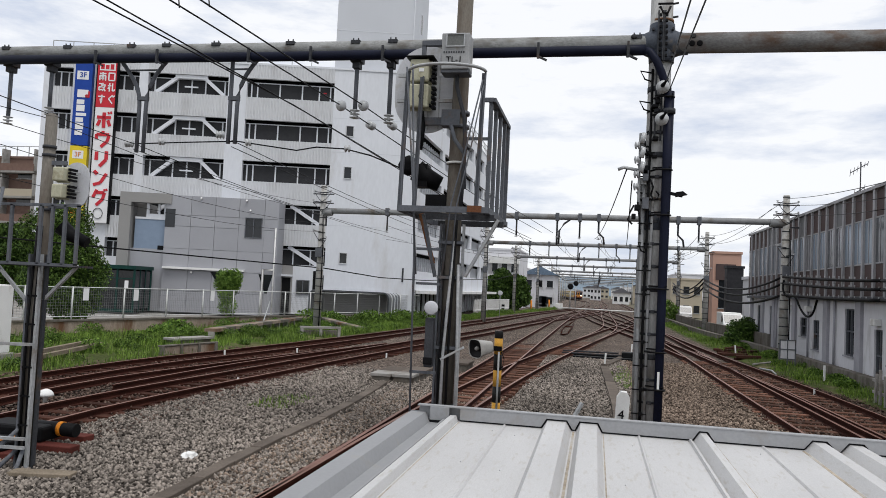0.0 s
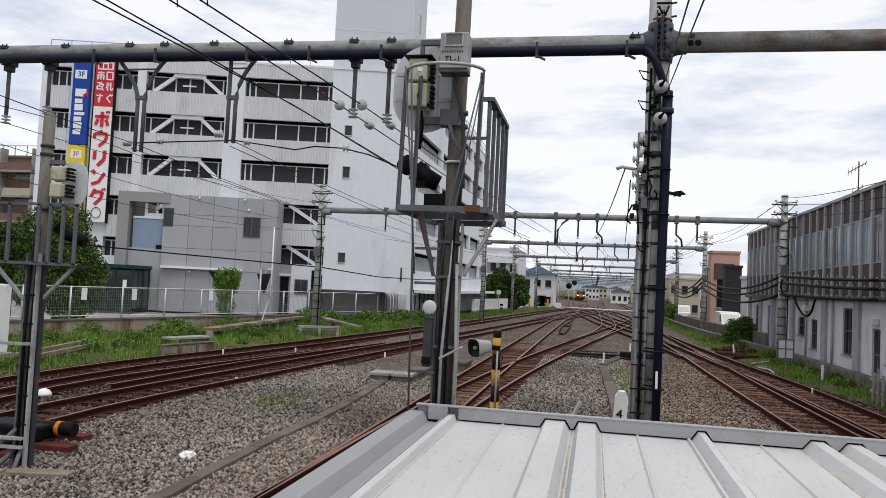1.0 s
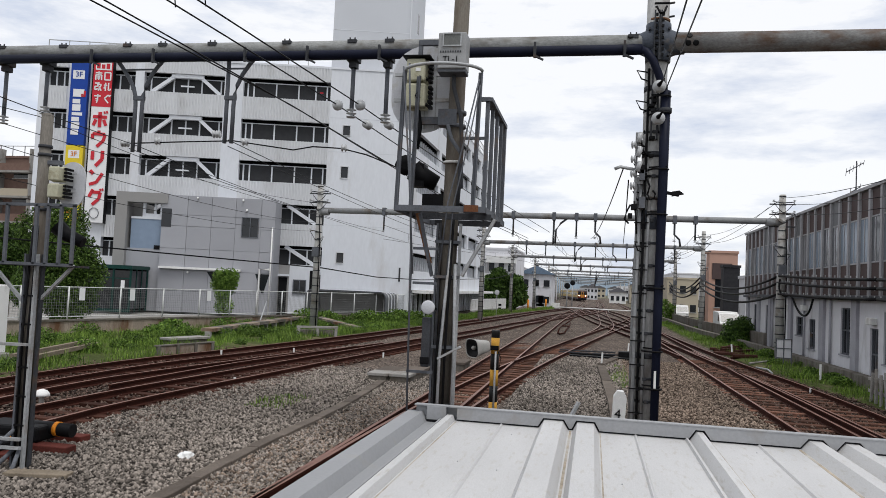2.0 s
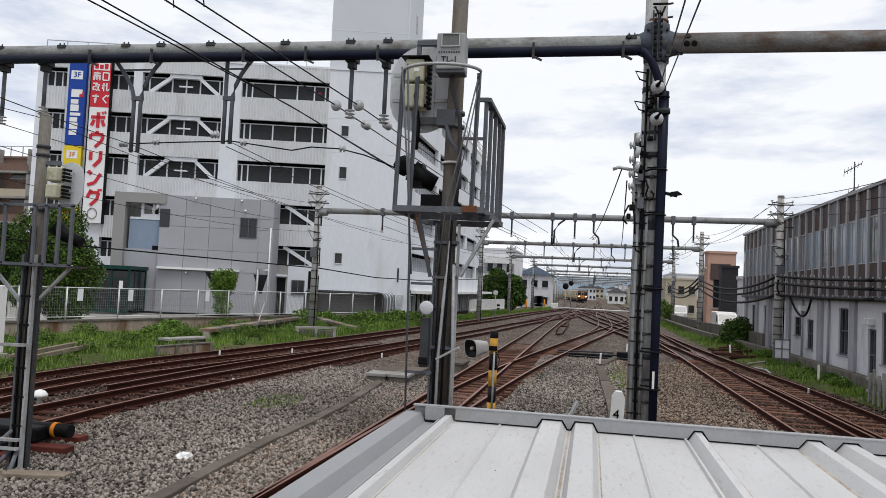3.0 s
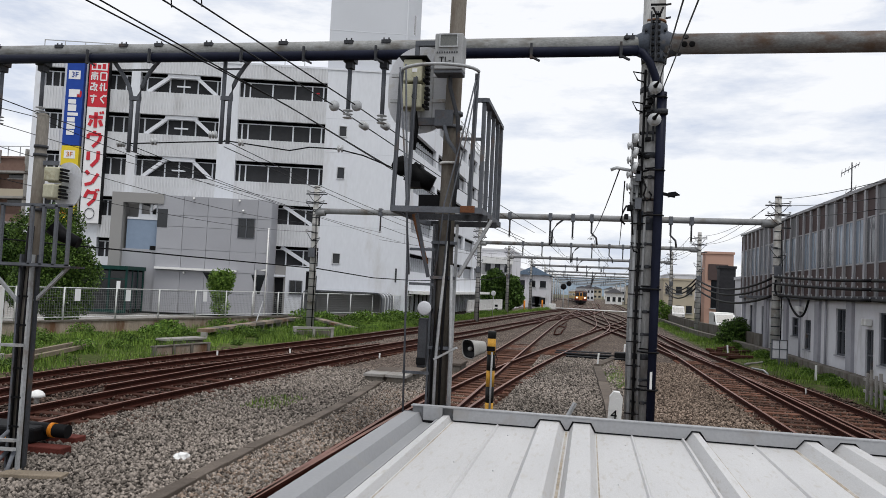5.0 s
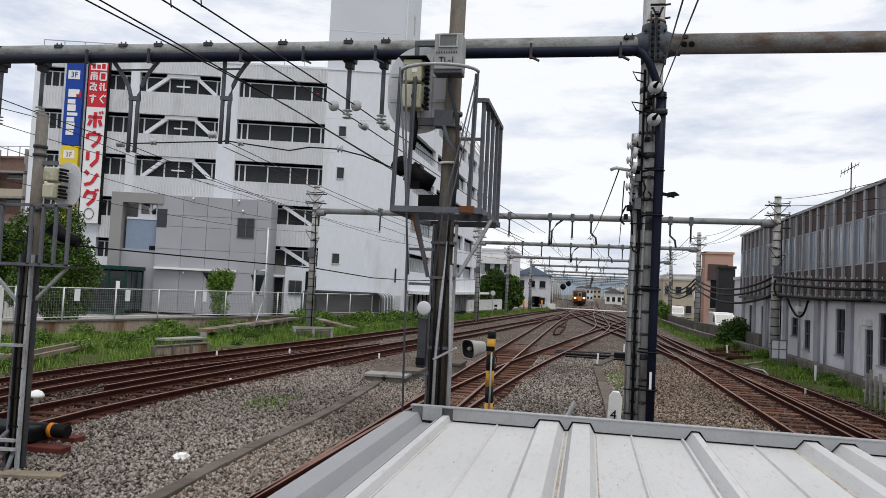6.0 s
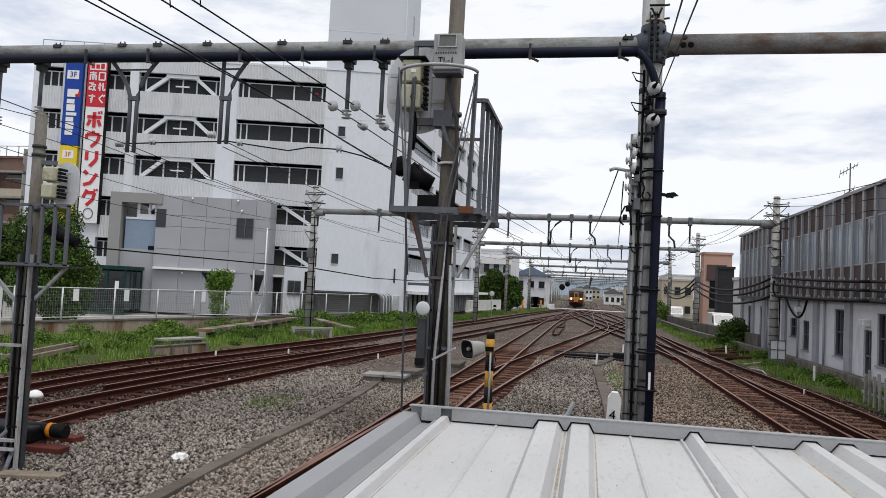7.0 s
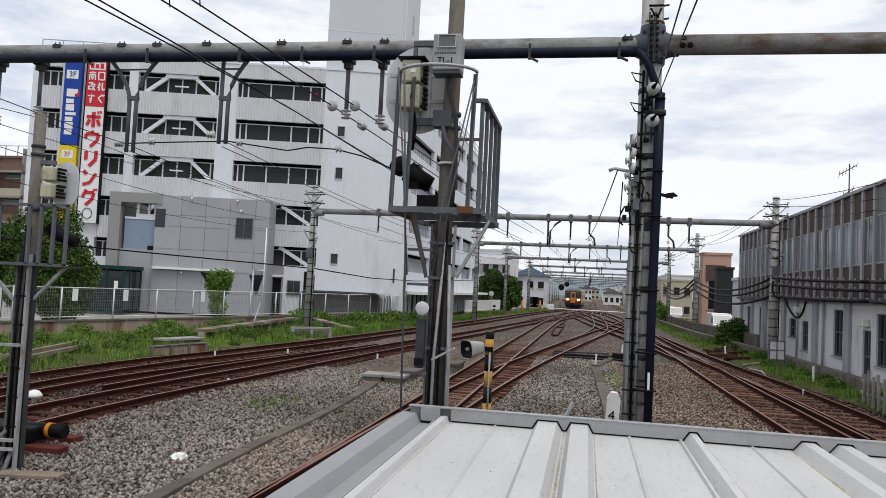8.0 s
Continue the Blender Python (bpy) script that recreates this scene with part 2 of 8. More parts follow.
M_BEIGE = mat("beige_render", (0.42, 0.37, 0.29), 0.8, var=0.1, scale=0.5)
M_BROWNHOUSE = mat("brown_tile_wall", (0.17, 0.11, 0.09), 0.7, var=0.15)
M_SHELTER = mat("grey_shelter_roof", (0.11, 0.115, 0.125), 0.35, 0.0, var=0.1)
M_CHARCOAL = mat("charcoal_cladding", (0.03, 0.03, 0.034), 0.6)
M_ROOFTILE = mat("grey_roof_tiles", (0.12, 0.12, 0.13), 0.6, var=0.15)
M_BLUEROOF = mat("blue_roof_tiles", (0.13, 0.18, 0.245), 0.55, var=0.15)
M_WIRE = mat("dark_wire", (0.014, 0.014, 0.016), 0.5, 0.3)
M_CABLE = mat("black_cable", (0.007, 0.007, 0.008), 0.55)
M_WOOD = mat("weathered_planks", (0.20, 0.165, 0.125), 0.9, var=0.3, scale=3, fine=40, bump=0.2)
M_TROUGH = mat("brown_stained_trough", (0.12, 0.10, 0.085), 0.9, var=0.25, scale=2, fine=40, bump=0.2, vary=0.2)
M_SWITCHRED = mat("red_brown_switch_timber", (0.10, 0.028, 0.022), 0.8, var=0.3)
M_ORANGE = mat("orange_paint", (0.65, 0.22, 0.02), 0.5)
M_TRAIN_O = mat("orange_coach_paint", (0.46, 0.20, 0.045), 0.4, var=0.08)
M_TRAIN_S = mat("ochre_coach_side", (0.45, 0.31, 0.10), 0.4, var=0.06)
M_TRAIN_C = mat("cream_coach_paint", (0.66, 0.56, 0.30), 0.35, var=0.05)
M_TRAIN_M = mat("maroon_coach_paint", (0.13, 0.028, 0.022), 0.45, var=0.1)
M_TRAIN_P = mat("dull_violet_skirt", (0.07, 0.058, 0.075), 0.5, var=0.1)
M_TRAIN_G = mat("grey_train_roof", (0.27, 0.27, 0.27), 0.6, var=0.1)
M_HEAD = glow("lit_headlight", (1.0, 0.88, 0.62), 5.0)
M_HILL = mat("distant_wooded_hill", (0.20, 0.25, 0.30), 0.95, var=0.2, scale=0.02, fine=0.2)
M_STEELBOX = mat("dark_steel_cabinet", (0.05, 0.052, 0.058), 0.5, 0.1)


# ---- builders ----
def part(name, bm, material, parent=None, label=""):
    me = bpy.data.meshes.new(name)
    bm.to_mesh(me)
    bm.free()
    for m in material if isinstance(material, (list, tuple)) else [material]:
        me.materials.append(m)
    ob = new(name, me)
    if parent is not None:
        ob.parent = parent
    if label:
        ob["label"] = label
    return ob


def thing(name, label, category, m=None, group="", kind=""):
    ob = new(name)
    ob.empty_display_size = 0.2
    if m is not None:
        ob.matrix_world = m
    return tagged(ob, label, category, group, kind)


def B():
    return bmesh.new()


def box(bm, x0, x1, y0, y1, z0, z1, mi=0):
    x0, x1 = min(x0, x1), max(x0, x1)
    y0, y1 = min(y0, y1), max(y0, y1)
    z0, z1 = min(z0, z1), max(z0, z1)
    v = [bm.verts.new(p) for p in ((x0, y0, z0), (x1, y0, z0), (x1, y1, z0), (x0, y1, z0), (x0, y0, z1), (x1, y0, z1), (x1, y1, z1), (x0, y1, z1))]
    for f in ((3, 2, 1, 0), (4, 5, 6, 7), (0, 1, 5, 4), (1, 2, 6, 5), (2, 3, 7, 6), (3, 0, 4, 7)):
        bm.faces.new([v[i] for i in f]).material_index = mi
    return bm


def soft_box(x0, x1, y0, y1, z0, z1, r=0.01):
    bm = box(B(), x0, x1, y0, y1, z0, z1)
    bmesh.ops.bevel(bm, geom=bm.edges[:], offset=r, segments=2, affect="EDGES", profile=0.5)
    return bm


def ring_frame(d):
    d = d.normalized()
    up = Vector((0, 0, 1)) if abs(d.z) < 0.95 else Vector((1, 0, 0))
    a = d.cross(up).normalized()
    return a, a.cross(d).normalized()


def tube(bm, pts, r, n=10, r1=None, cap=True, mi=0, smooth=True):
    """A round bar through the points, tapering from r to r1."""
    pts = [Vector(p) for p in pts]
    r1 = r if r1 is None else r1
    rings = []
    for i, p in enumerate(pts):
        d = pts[min(i + 1, len(pts) - 1)] - pts[max(i - 1, 0)]
        a, b = ring_frame(d)
        rr = r + (r1 - r) * i / max(1, len(pts) - 1)
        rings.append([bm.verts.new(p + (a * math.cos(2 * math.pi * k / n) + b * math.sin(2 * math.pi * k / n)) * rr) for k in range(n)])
    for q, s in zip(rings, rings[1:]):
        for k in range(n):
            f = bm.faces.new((q[k], q[(k + 1) % n], s[(k + 1) % n], s[k]))
            f.material_index, f.smooth = mi, smooth
    if cap:
        for q in (rings[0][::-1], rings[-1]):
            bm.faces.new(q).material_index = mi
    return bm


def bar(bm, p, q, w, h=None, mi=0):
    """A square bar from p to q, w wide and h deep."""
    p, q = Vector(p), Vector(q)
    h = w if h is None else h
    a, b = ring_frame(q - p)
    v = [bm.verts.new(e + a * sx * w / 2 + b * sy * h / 2) for e in (p, q) for sx, sy in ((-1, -1), (1, -1), (1, 1), (-1, 1))]
    for f in ((0, 1, 2, 3), (7, 6, 5, 4), (0, 4, 5, 1), (1, 5, 6, 2), (2, 6, 7, 3), (3, 7, 4, 0)):
        bm.faces.new([v[i] for i in f]).material_index = mi
    bmesh.ops.recalc_face_normals(bm, faces=bm.faces[-6:])
    return bm


def lathe(bm, centre, axis, prof, n=16, mi=0):
    """Turn (along, radius) pairs round an axis."""
    c, d = Vector(centre), Vector(axis).normalized()
    a, b = ring_frame(d)
    rings = [[bm.verts.new(c + d * t + (a * math.cos(2 * math.pi * k / n) + b * math.sin(2 * math.pi * k / n)) * max(r, 1e-4)) for k in range(n)] for t, r in prof]
    for q, s in zip(rings, rings[1:]):
        for k in range(n):
            f = bm.faces.new((q[k], q[(k + 1) % n], s[(k + 1) % n], s[k]))
            f.material_index, f.smooth = mi, True
    for q in (rings[0][::-1], rings[-1]):
        bm.faces.new(q).material_index = mi
    bmesh.ops.recalc_face_normals(bm, faces=bm.faces[:])
    return bm


def prism(bm, outline, axis, t0, t1, mi=0):
    """Extrude a flat outline of (a, b) along axis 'x', 'y' or 'z'."""
    def at(a, b, t):
        return {"x": (t, a, b), "y": (a, t, b), "z": (a, b, t)}[axis]
    lo = [bm.verts.new(at(a, b, t0)) for a, b in outline]
    hi = [bm.verts.new(at(a, b, t1)) for a, b in outline]
    fs = [bm.faces.new(lo), bm.faces.new(hi)]
    for i in range(len(lo)):
        j = (i + 1) % len(lo)
        fs.append(bm.faces.new((lo[i], lo[j], hi[j], hi[i])))
    for f in fs:
        f.material_index = mi
    bmesh.ops.recalc_face_normals(bm, faces=fs)
    return bm


def smooth_path(pts, step=1.5):
    """Even steps along a Catmull-Rom curve through (x, y) points."""
    P = [Vector((*p, 0)) for p in pts]
    P = [P[0] * 2 - P[1]] + P + [P[-1] * 2 - P[-2]]
    out = []
    for i in range(1, len(P) - 2):
        a, b, c, d = P[i - 1], P[i], P[i + 1], P[i + 2]
        n = max(1, int((c - b).length / step))
        for k in range(n):
            t = k / n
            out.append(0.5 * ((2 * b) + (c - a) * t + (2 * a - 5 * b + 4 * c - d) * t * t + (3 * b - a - 3 * c + d) * t ** 3))
    out.append(P[-2])
    return out


def from_arrays(name, verts, faces, material, parent=None, label=""):
    me = bpy.data.meshes.new(name)
    v = np.asarray(verts, dtype=np.float32)
    f = np.asarray(faces, dtype=np.int32)
    me.vertices.add(len(v))
    me.vertices.foreach_set("co", v.ravel())
    k = f.shape[1]
    me.loops.add(f.size)
    me.loops.foreach_set("vertex_index", f.ravel())
    me.polygons.add(len(f))
    me.polygons.foreach_set("loop_start", np.arange(0, f.size, k, dtype=np.int32))
    me.update(calc_edges=True)
    me.materials.append(material)
    ob = new(name, me)
    if parent is not None:
        ob.parent = parent
    if label:
        ob["label"] = label
    return ob


def words(name, body, size, material, parent, m, squash=1.0, depth=0.01):
    """Raised lettering in the built-in font, as a mesh."""
    cu = bpy.data.curves.new(name, "FONT")
    cu.body, cu.size, cu.extrude, cu.align_x, cu.align_y = body, size, depth, "CENTER", "CENTER"
    tmp = new(name + "_tmp", cu)
    dg = bpy.context.evaluated_depsgraph_get()
    me = bpy.data.meshes.new_from_object(tmp.evaluated_get(dg))
    bpy.data.objects.remove(tmp)
    me.materials.clear()
    me.materials.append(material)
    ob = new(name, me)
    ob.parent = parent
    ob.matrix_basis = m @ Matrix.Diagonal((squash, 1, 1, 1))
    return ob


# ---- ground ----
def sheet(name, x0, x1, y0, y1, z, material, label, category, kind="structure", nx=2, ny=2, rough=0.0):
    xs, ys = np.linspace(x0, x1, nx), np.linspace(y0, y1, ny)
    def sunk(y):
        return -0.04 * max(0.0, min(1.0, (38 - y) / 5)) if rough else 0.0
    v = [(x, y, z + sunk(y) + (rough * noise.noise((x * 0.5, y * 0.5, z)) if rough else 0)) for y in ys for x in xs]
    f = [(j * nx + i, j * nx + i + 1, (j + 1) * nx + i + 1, (j + 1) * nx + i) for j in range(ny - 1) for i in range(nx - 1)]
    return tagged(from_arrays(name, v, f, material), label, category, kind=kind)


sheet("ground", -2500, 2500, -300, 4500, -0.12, M_EARTH, "bare brown earth with patches of weeds", "ground")
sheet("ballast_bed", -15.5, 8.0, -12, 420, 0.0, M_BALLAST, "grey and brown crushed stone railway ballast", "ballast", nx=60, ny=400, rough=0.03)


def verge(name, left, right, label, z=0.06):
    """A strip of soil between two edges of (x, y) points."""
    a, b = smooth_path(left, 2.0), smooth_path(right, 2.0)
    n = 60
    va = [a[int(i * (len(a) - 1) / n)] for i in range(n + 1)]
    vb = [b[int(i * (len(b) - 1) / n)] for i in range(n + 1)]
    cols = 8
    v, f = [], []
    for i in range(n + 1):
        for k in range(cols + 1):
            p = va[i].lerp(vb[i], k / cols)
            v.append((p.x, p.y, z + (0.10 * noise.noise((p.x * 0.6, p.y * 0.6, 0)) if 0 < k < cols else -0.05)))
    for i in range(n):
        for k in range(cols):
            q = i * (cols + 1) + k
            f.append((q, q + 1, q + cols + 2, q + cols + 1))
    return tagged(from_arrays(name, v, f, M_GRASS_SOIL), label, "verge", kind="structure"), va, vb


verge_l, VLA, VLB = verge("grass_verge_left", [(-26, 8), (-24.5, 20), (-21.3, 34), (-17.6, 45), (-13.2, 58), (-11, 78), (-8.2, 110), (-6.5, 135)],
                          [(-14.6, 8), (-14.45, 18), (-13.75, 25), (-12.95, 32), (-11.9, 46), (-10.9, 60), (-9.4, 85), (-6.2, 118), (-5.2, 135)],
                          "overgrown grassy verge beside the tracks")
verge_r, VRA, VRB = verge("grass_verge_right", [(8.1, 8), (7.9, 22), (7.1, 30), (6.6, 40), (6.4, 55), (6.6, 80), (7.5, 120)],
                          [(9.8, 8), (9.7, 22), (9.7, 30), (9.7, 40), (9.5, 55), (9.0, 80), (9.5, 120)],
                          "weedy verge along the building wall")
sheet("street_pavement", -75, -12, 8, 140, 0.0, M_CONC, "pale concrete forecourt behind the boundary wall", "pavement")
bpy.data.objects["street_pavement"].location = (0, 0, -0.04)

# backdrop of low wooded hills
hv, hf = [], []
for i in range(121):
    x = -1500 + 25 * i
    h = 24 + 9 * noise.noise((x * 0.004, 1.3, 0)) + 6 * noise.noise((x * 0.02, 4.1, 0))
    hv += [(x, 1150, -3), (x, 1180, h)]
for i in range(120):
    hf.append((2 * i, 2 * i + 2, 2 * i + 3, 2 * i + 1))
tagged(from_arrays("backdrop_hills", hv, hf, M_HILL), "low hazy wooded hills on the horizon", "hills", kind="structure")


# ---- tracks ----
def rail_mesh(bm, path):
    prof = [(-0.06, 0.02), (0.06, 0.02), (0.06, 0.035), (0.012, 0.055), (0.012, 0.125), (0.034, 0.135), (0.034, 0.170), (-0.034, 0.170), (-0.034, 0.135), (-0.012, 0.125), (-0.012, 0.055), (-0.06, 0.035)]
    rings = []
    for i, p in enumerate(path):
        d = (path[min(i + 1, len(path) - 1)] - path[max(i - 1, 0)]).normalized()
        s = Vector((d.y, -d.x, 0))
        rings.append([bm.verts.new((p.x + s.x * a, p.y + s.y * a, b)) for a, b in prof])
    n = len(prof)
    for q, r in zip(rings, rings[1:]):
        for k in range(n):
            f = bm.faces.new((q[k], r[k], r[(k + 1) % n], q[(k + 1) % n]))
            f.material_index = 1 if k == 6 else 0
    bm.faces.new(rings[0])
    bm.faces.new(rings[-1][::-1])
    bmesh.ops.recalc_face_normals(bm, faces=bm.faces[:])


def offset(path, o):
    out = []
    for i, p in enumerate(path):
        d = (path[min(i + 1, len(path) - 1)] - path[max(i - 1, 0)]).normalized()
        out.append(p + Vector((d.y, -d.x, 0)) * o)
    return out


SLEEPERS = {}
CLIPS = []


def track(centre, label, sleeper_to=36.0, sleepers=True, dark=False, clips=False):
    """Two rusty rails on timber sleepers along a centre line of (x, y) points."""
    t = thing("railway_track", label, "track", group="railway tracks")
    path = smooth_path(centre)
    for o in (-0.566, 0.566):
        bm = B()
        rail_mesh(bm, offset(path, o))
        part("rail", bm, [M_RAIL, M_RAILTOP], t)
    if not sleepers:
        return t
    fine = smooth_path(centre, 0.15)
    if dark not in SLEEPERS:
        w = 0.86 if dark else 0.80
        ob = part("sleeper", soft_box(-w, w, -0.12, 0.12, -0.10, 0.050 if dark else 0.052, 0.012), M_SLEEPER_DARK if dark else M_SLEEPER, t)
        SLEEPERS[dark] = ob.data
        bpy.data.objects.remove(ob)
    gap = 0.5 if dark else 0.55
    run, last = gap, fine[0]
    for i, p in enumerate(fine):
        run += (p - last).length
        last = p
        if run >= gap:
            run = 0.0
            d = fine[min(i + 1, len(fine) - 1)] - fine[max(i - 1, 0)]
            ang = math.atan2(d.y, d.x) - math.pi / 2
            if p.y < sleeper_to:
                ob = new("sleeper", SLEEPERS[dark])
                ob.parent = t
                if clips and p.y < 15:
                    if not CLIPS:
                        tmp = part("rail_clip", soft_box(-0.07, 0.07, -0.06, 0.06, 0.02, 0.10, 0.02), M_RAIL, t)
                        CLIPS.append(tmp.data)
                        bpy.data.objects.remove(tmp)
                    for o in (-0.68, -0.45, 0.45, 0.68):
                        c = new("rail_clip", CLIPS[0])
                        c.parent = t
                        c.matrix_basis = Matrix.Translation((p.x, p.y, 0)) @ pose(0, 0, 0, 0, 0, math.degrees(ang)) @ pose(o, 0, 0, 0, 0, 8)
                ob.matrix_basis = Matrix.Translation((p.x, p.y, random.uniform(-0.026, 0.004) - 0.0022 * max(0.0, p.y - 24))) @ pose(0, 0, 0, 0, 0, math.degrees(ang) + random.uniform(-1, 1))
    return t


TRAIN_PATH = [(-2.62, 110), (-2.35, 134), (-2.3, 147), (-2.0, 161), (-1.9, 186), (-2.2, 213), (-3.2, 240), (-6.2, 275), (-10.2, 305), (-17, 345), (-29, 400)]
track([(-3.35, -6), (-3.35, 20), (-3.3, 50), (-3.1, 80)] + TRAIN_PATH, "rusty railway track running straight beside the platform", 52, clips=True)
track([(-3.35, 8), (-3.1, 17), (-2.25, 28), (-0.7, 42), (1.25, 58), (3.9, 80), (5.6, 100), (6.6, 125), (7.0, 170), (7.0, 300)], "rusty turnout track curving off the straight track", 50)
track([(-9.0, 4), (-9.75, 11), (-9.8, 15), (-9.4, 20), (-8.9, 26), (-7.9, 36), (-6.7, 47), (-5.3, 64), (-3.9, 85), (-1.6, 112), (0.8, 140), (2.0, 180), (2.0, 300)], "rusty railway track between ballast strip and verge", 40, dark=True)
track([(-12.0, 5), (-12.9, 13), (-13.05, 20), (-12.3, 26), (-11.3, 35), (-10.2, 47), (-8.6, 66), (-6.6, 95), (-4.4, 118), (-2.62, 140)], "rusty railway track beside the grassy verge", 40, dark=True)
track([(5.3, -6), (4.95, 10), (4.82, 18), (4.7, 26), (4.6, 38), (4.4, 52), (4.2, 80), (3.2, 105), (1.7, 125), (0.3, 150)], "rusty railway track along the building side")
track([(6.9, -6), (6.6, 10), (6.45, 19), (6.2, 26), (5.6, 34), (5.05, 44), (4.5, 58)], "rusty siding track merging beside the weeds", 36)
track([(-0.7, 42), (0.55, 54), (1.2, 64), (1.35, 76), (1.3, 100), (1.6, 140), (1.6, 300)], "rusty track in the far junction")
track([(4.55, 36), (3.7, 45), (2.1, 59), (0.4, 75), (-1.2, 95), (-2.5, 118)], "rusty crossover track in the far junction", 30)
track([(4.3, 56), (2.9, 72), (1.3, 90), (0.2, 110), (-1.0, 135)], "rusty crossover track in the far junction", 30)
track([(-5.6, 60), (-3.6, 78), (-1.4, 96), (0.8, 116), (1.6, 135)], "rusty crossover track in the far junction", 30)
track([(-3.1, 75), (-1.8, 90), (0.3, 108), (1.5, 125)], "rusty crossover track in the far junction", 30)


def single_rail(pts, label):
    bm = B()
    rail_mesh(bm, smooth_path(pts))
    return tagged(part("switch_rail", bm, [M_RAIL, M_RAILTOP]), label, "rail", group="switch rails")


single_rail([(-11.0, 8), (-11.55, 13), (-11.75, 17), (-11.1, 22), (-10.3, 27), (-9.35, 31)], "rusty switch rail between the two curving tracks")
single_rail([(-10.95, 16), (-10.7, 22), (-9.9, 28), (-9.1, 33)], "rusty check rail beside the running rail")
single_rail([(5.75, 17), (5.6, 24), (5.25, 32), (5.0, 40)], "rusty switch rail inside the turnout")

# ---- canopy roof below the camera ----
RZ = 1.745
RIBS = [(-0.376, -0.336, -0.192, -0.150, 0.066), (-0.114, -0.082, 0.045, 0.082, 0.066), (0.760, 0.805, 0.852, 0.900, 0.066), (1.542, 1.598, 1.682, 1.752, 0.066), (1.790, 1.845, 1.931, 1.996, 0.066),
        (2.670, 2.715, 2.762, 2.810, 0.066), (3.450, 3.506, 3.592, 3.660, 0.066), (3.700, 3.755, 3.840, 3.905, 0.066)]


def canopy():
    t = thing("shed_roof", "white ribbed metal shed roof with a grey edge flashing", "roof")
    # sheet with raised trapezoid ribs
    out = [(-1.06, 0)]
    for a, b, c, d, h in RIBS:
        out += [(a, 0), (b, h), (c, h), (d, 0)]
    out += [(5.0, 0)]
    top = [(a, RZ + b) for a, b in out]
    low = [(a, RZ + b - 0.012) for a, b in reversed(out)]
    part("ribbed_sheet", prism(B(), top + low, "y", 0.15, 6.12), M_ROOF, t)
    for x in (-0.67, 0.36, 1.25, 2.25, 3.15):
        bm = B()
        prism(bm, [(x - 0.014, RZ + 0.0005), (x - 0.004, RZ + 0.013), (x + 0.004, RZ + 0.013), (x + 0.014, RZ + 0.0005)], "y", 0.15, 6.04)
        part("stiffening_crease", bm, M_ROOF, t)
    for x in (0.735, 2.645):
        bm = B()
        prism(bm, [(x - 0.014, RZ + 0.0005), (x - 0.006, RZ + 0.020), (x + 0.006, RZ + 0.020), (x + 0.014, RZ + 0.0005)], "y", 0.15, 6.04)
        part("lap_seam", bm, M_ROOF, t)

    # end flashing: a plate notched over the ribs, with a dark foam closure showing under it
    def notched(lift, top, y0, y1):
        low = [(-1.03, RZ + lift)]
        for a, b, c, d, h in RIBS:
            low += [(a - lift * 0.6, RZ + lift), (b - lift * 0.6, RZ + h + lift), (c + lift * 0.6, RZ + h + lift), (d + lift * 0.6, RZ + lift)]
        low.append((5.0, RZ + lift))
        return prism(B(), low + [(5.0, RZ + top), (-1.03, RZ + top)], "y", y0, y1)
    part("foam_closure", notched(0.001, 0.095, 6.07, 6.10), M_SEAL, t)
    part("closure_plate", notched(0.014, 0.104, 6.048, 6.062), M_ROOF_TRIM, t)
    fl = B()
    prism(fl, [(6.13, RZ - 0.10), (6.13, RZ + 0.112), (6.045, RZ + 0.114), (6.045, RZ + 0.105), (6.118, RZ + 0.103), (6.118, RZ - 0.10)], "x", -1.38, 5.0)
    part("end_flashing", fl, M_ROOF_TRIM, t)
    part("corner_seal", box(B(), -1.285, -1.12, 6.048, 6.075, 1.715, 1.752), M_SEAL, t)
    part("flashing_lip", box(B(), -1.275, -1.118, 6.036, 6.046, 1.746, RZ + 0.105), M_ROOF_TRIM, t)
    part("gutter_end", box(B(), -1.36, -1.118, 6.08, 6.10, 1.72, RZ + 0.10), M_GUTTER, t)
    # edge: bright verge rib, stepped gutter flashing and outer flange
    e = B()
    prism(e, [(-1.115, RZ - 0.02), (-1.110, RZ + 0.046), (-1.062, RZ + 0.048), (-1.045, RZ + 0.0), (-1.06, RZ - 0.02)], "y", 0.15, 6.06)
    part("verge_rib", e, M_ROOF, t)
    g = B()
    prism(g, [(-1.445, 1.60), (-1.445, 1.795), (-1.315, 1.800), (-1.275, 1.725), (-1.185, 1.722), (-1.165, 1.760), (-1.150, 1.760), (-1.143, 1.742), (-1.130, 1.742), (-1.126, 1.752), (-1.117, 1.752), (-1.117, 1.60)], "y", 0.15, 6.10)
    part("gutter", g, M_GUTTER, t)
    # grime settled in the valleys and along the rib feet
    grime = mat("brown_roof_grime", (0.33, 0.285, 0.225), 0.8, var=0.3, scale=3, fine=30, dirt=(0.44, 0.425, 0.40), dirt_amt=0.55, dirt_scale=5, stretch=(1, 0.6, 1))
    for x0, x1 in ((-0.140, -0.124), (0.090, 0.098), (1.515, 1.538), (1.762, 1.780), (3.425, 3.446), (3.671, 3.689), (-1.036, -1.028), (0.905, 0.912)):
        part("grime_line", box(B(), x0, x1, 0.2, 6.03, RZ - 0.001, RZ + 0.0012), grime, t)
    # screws along the panels
    sc = B()
    random.seed(5)
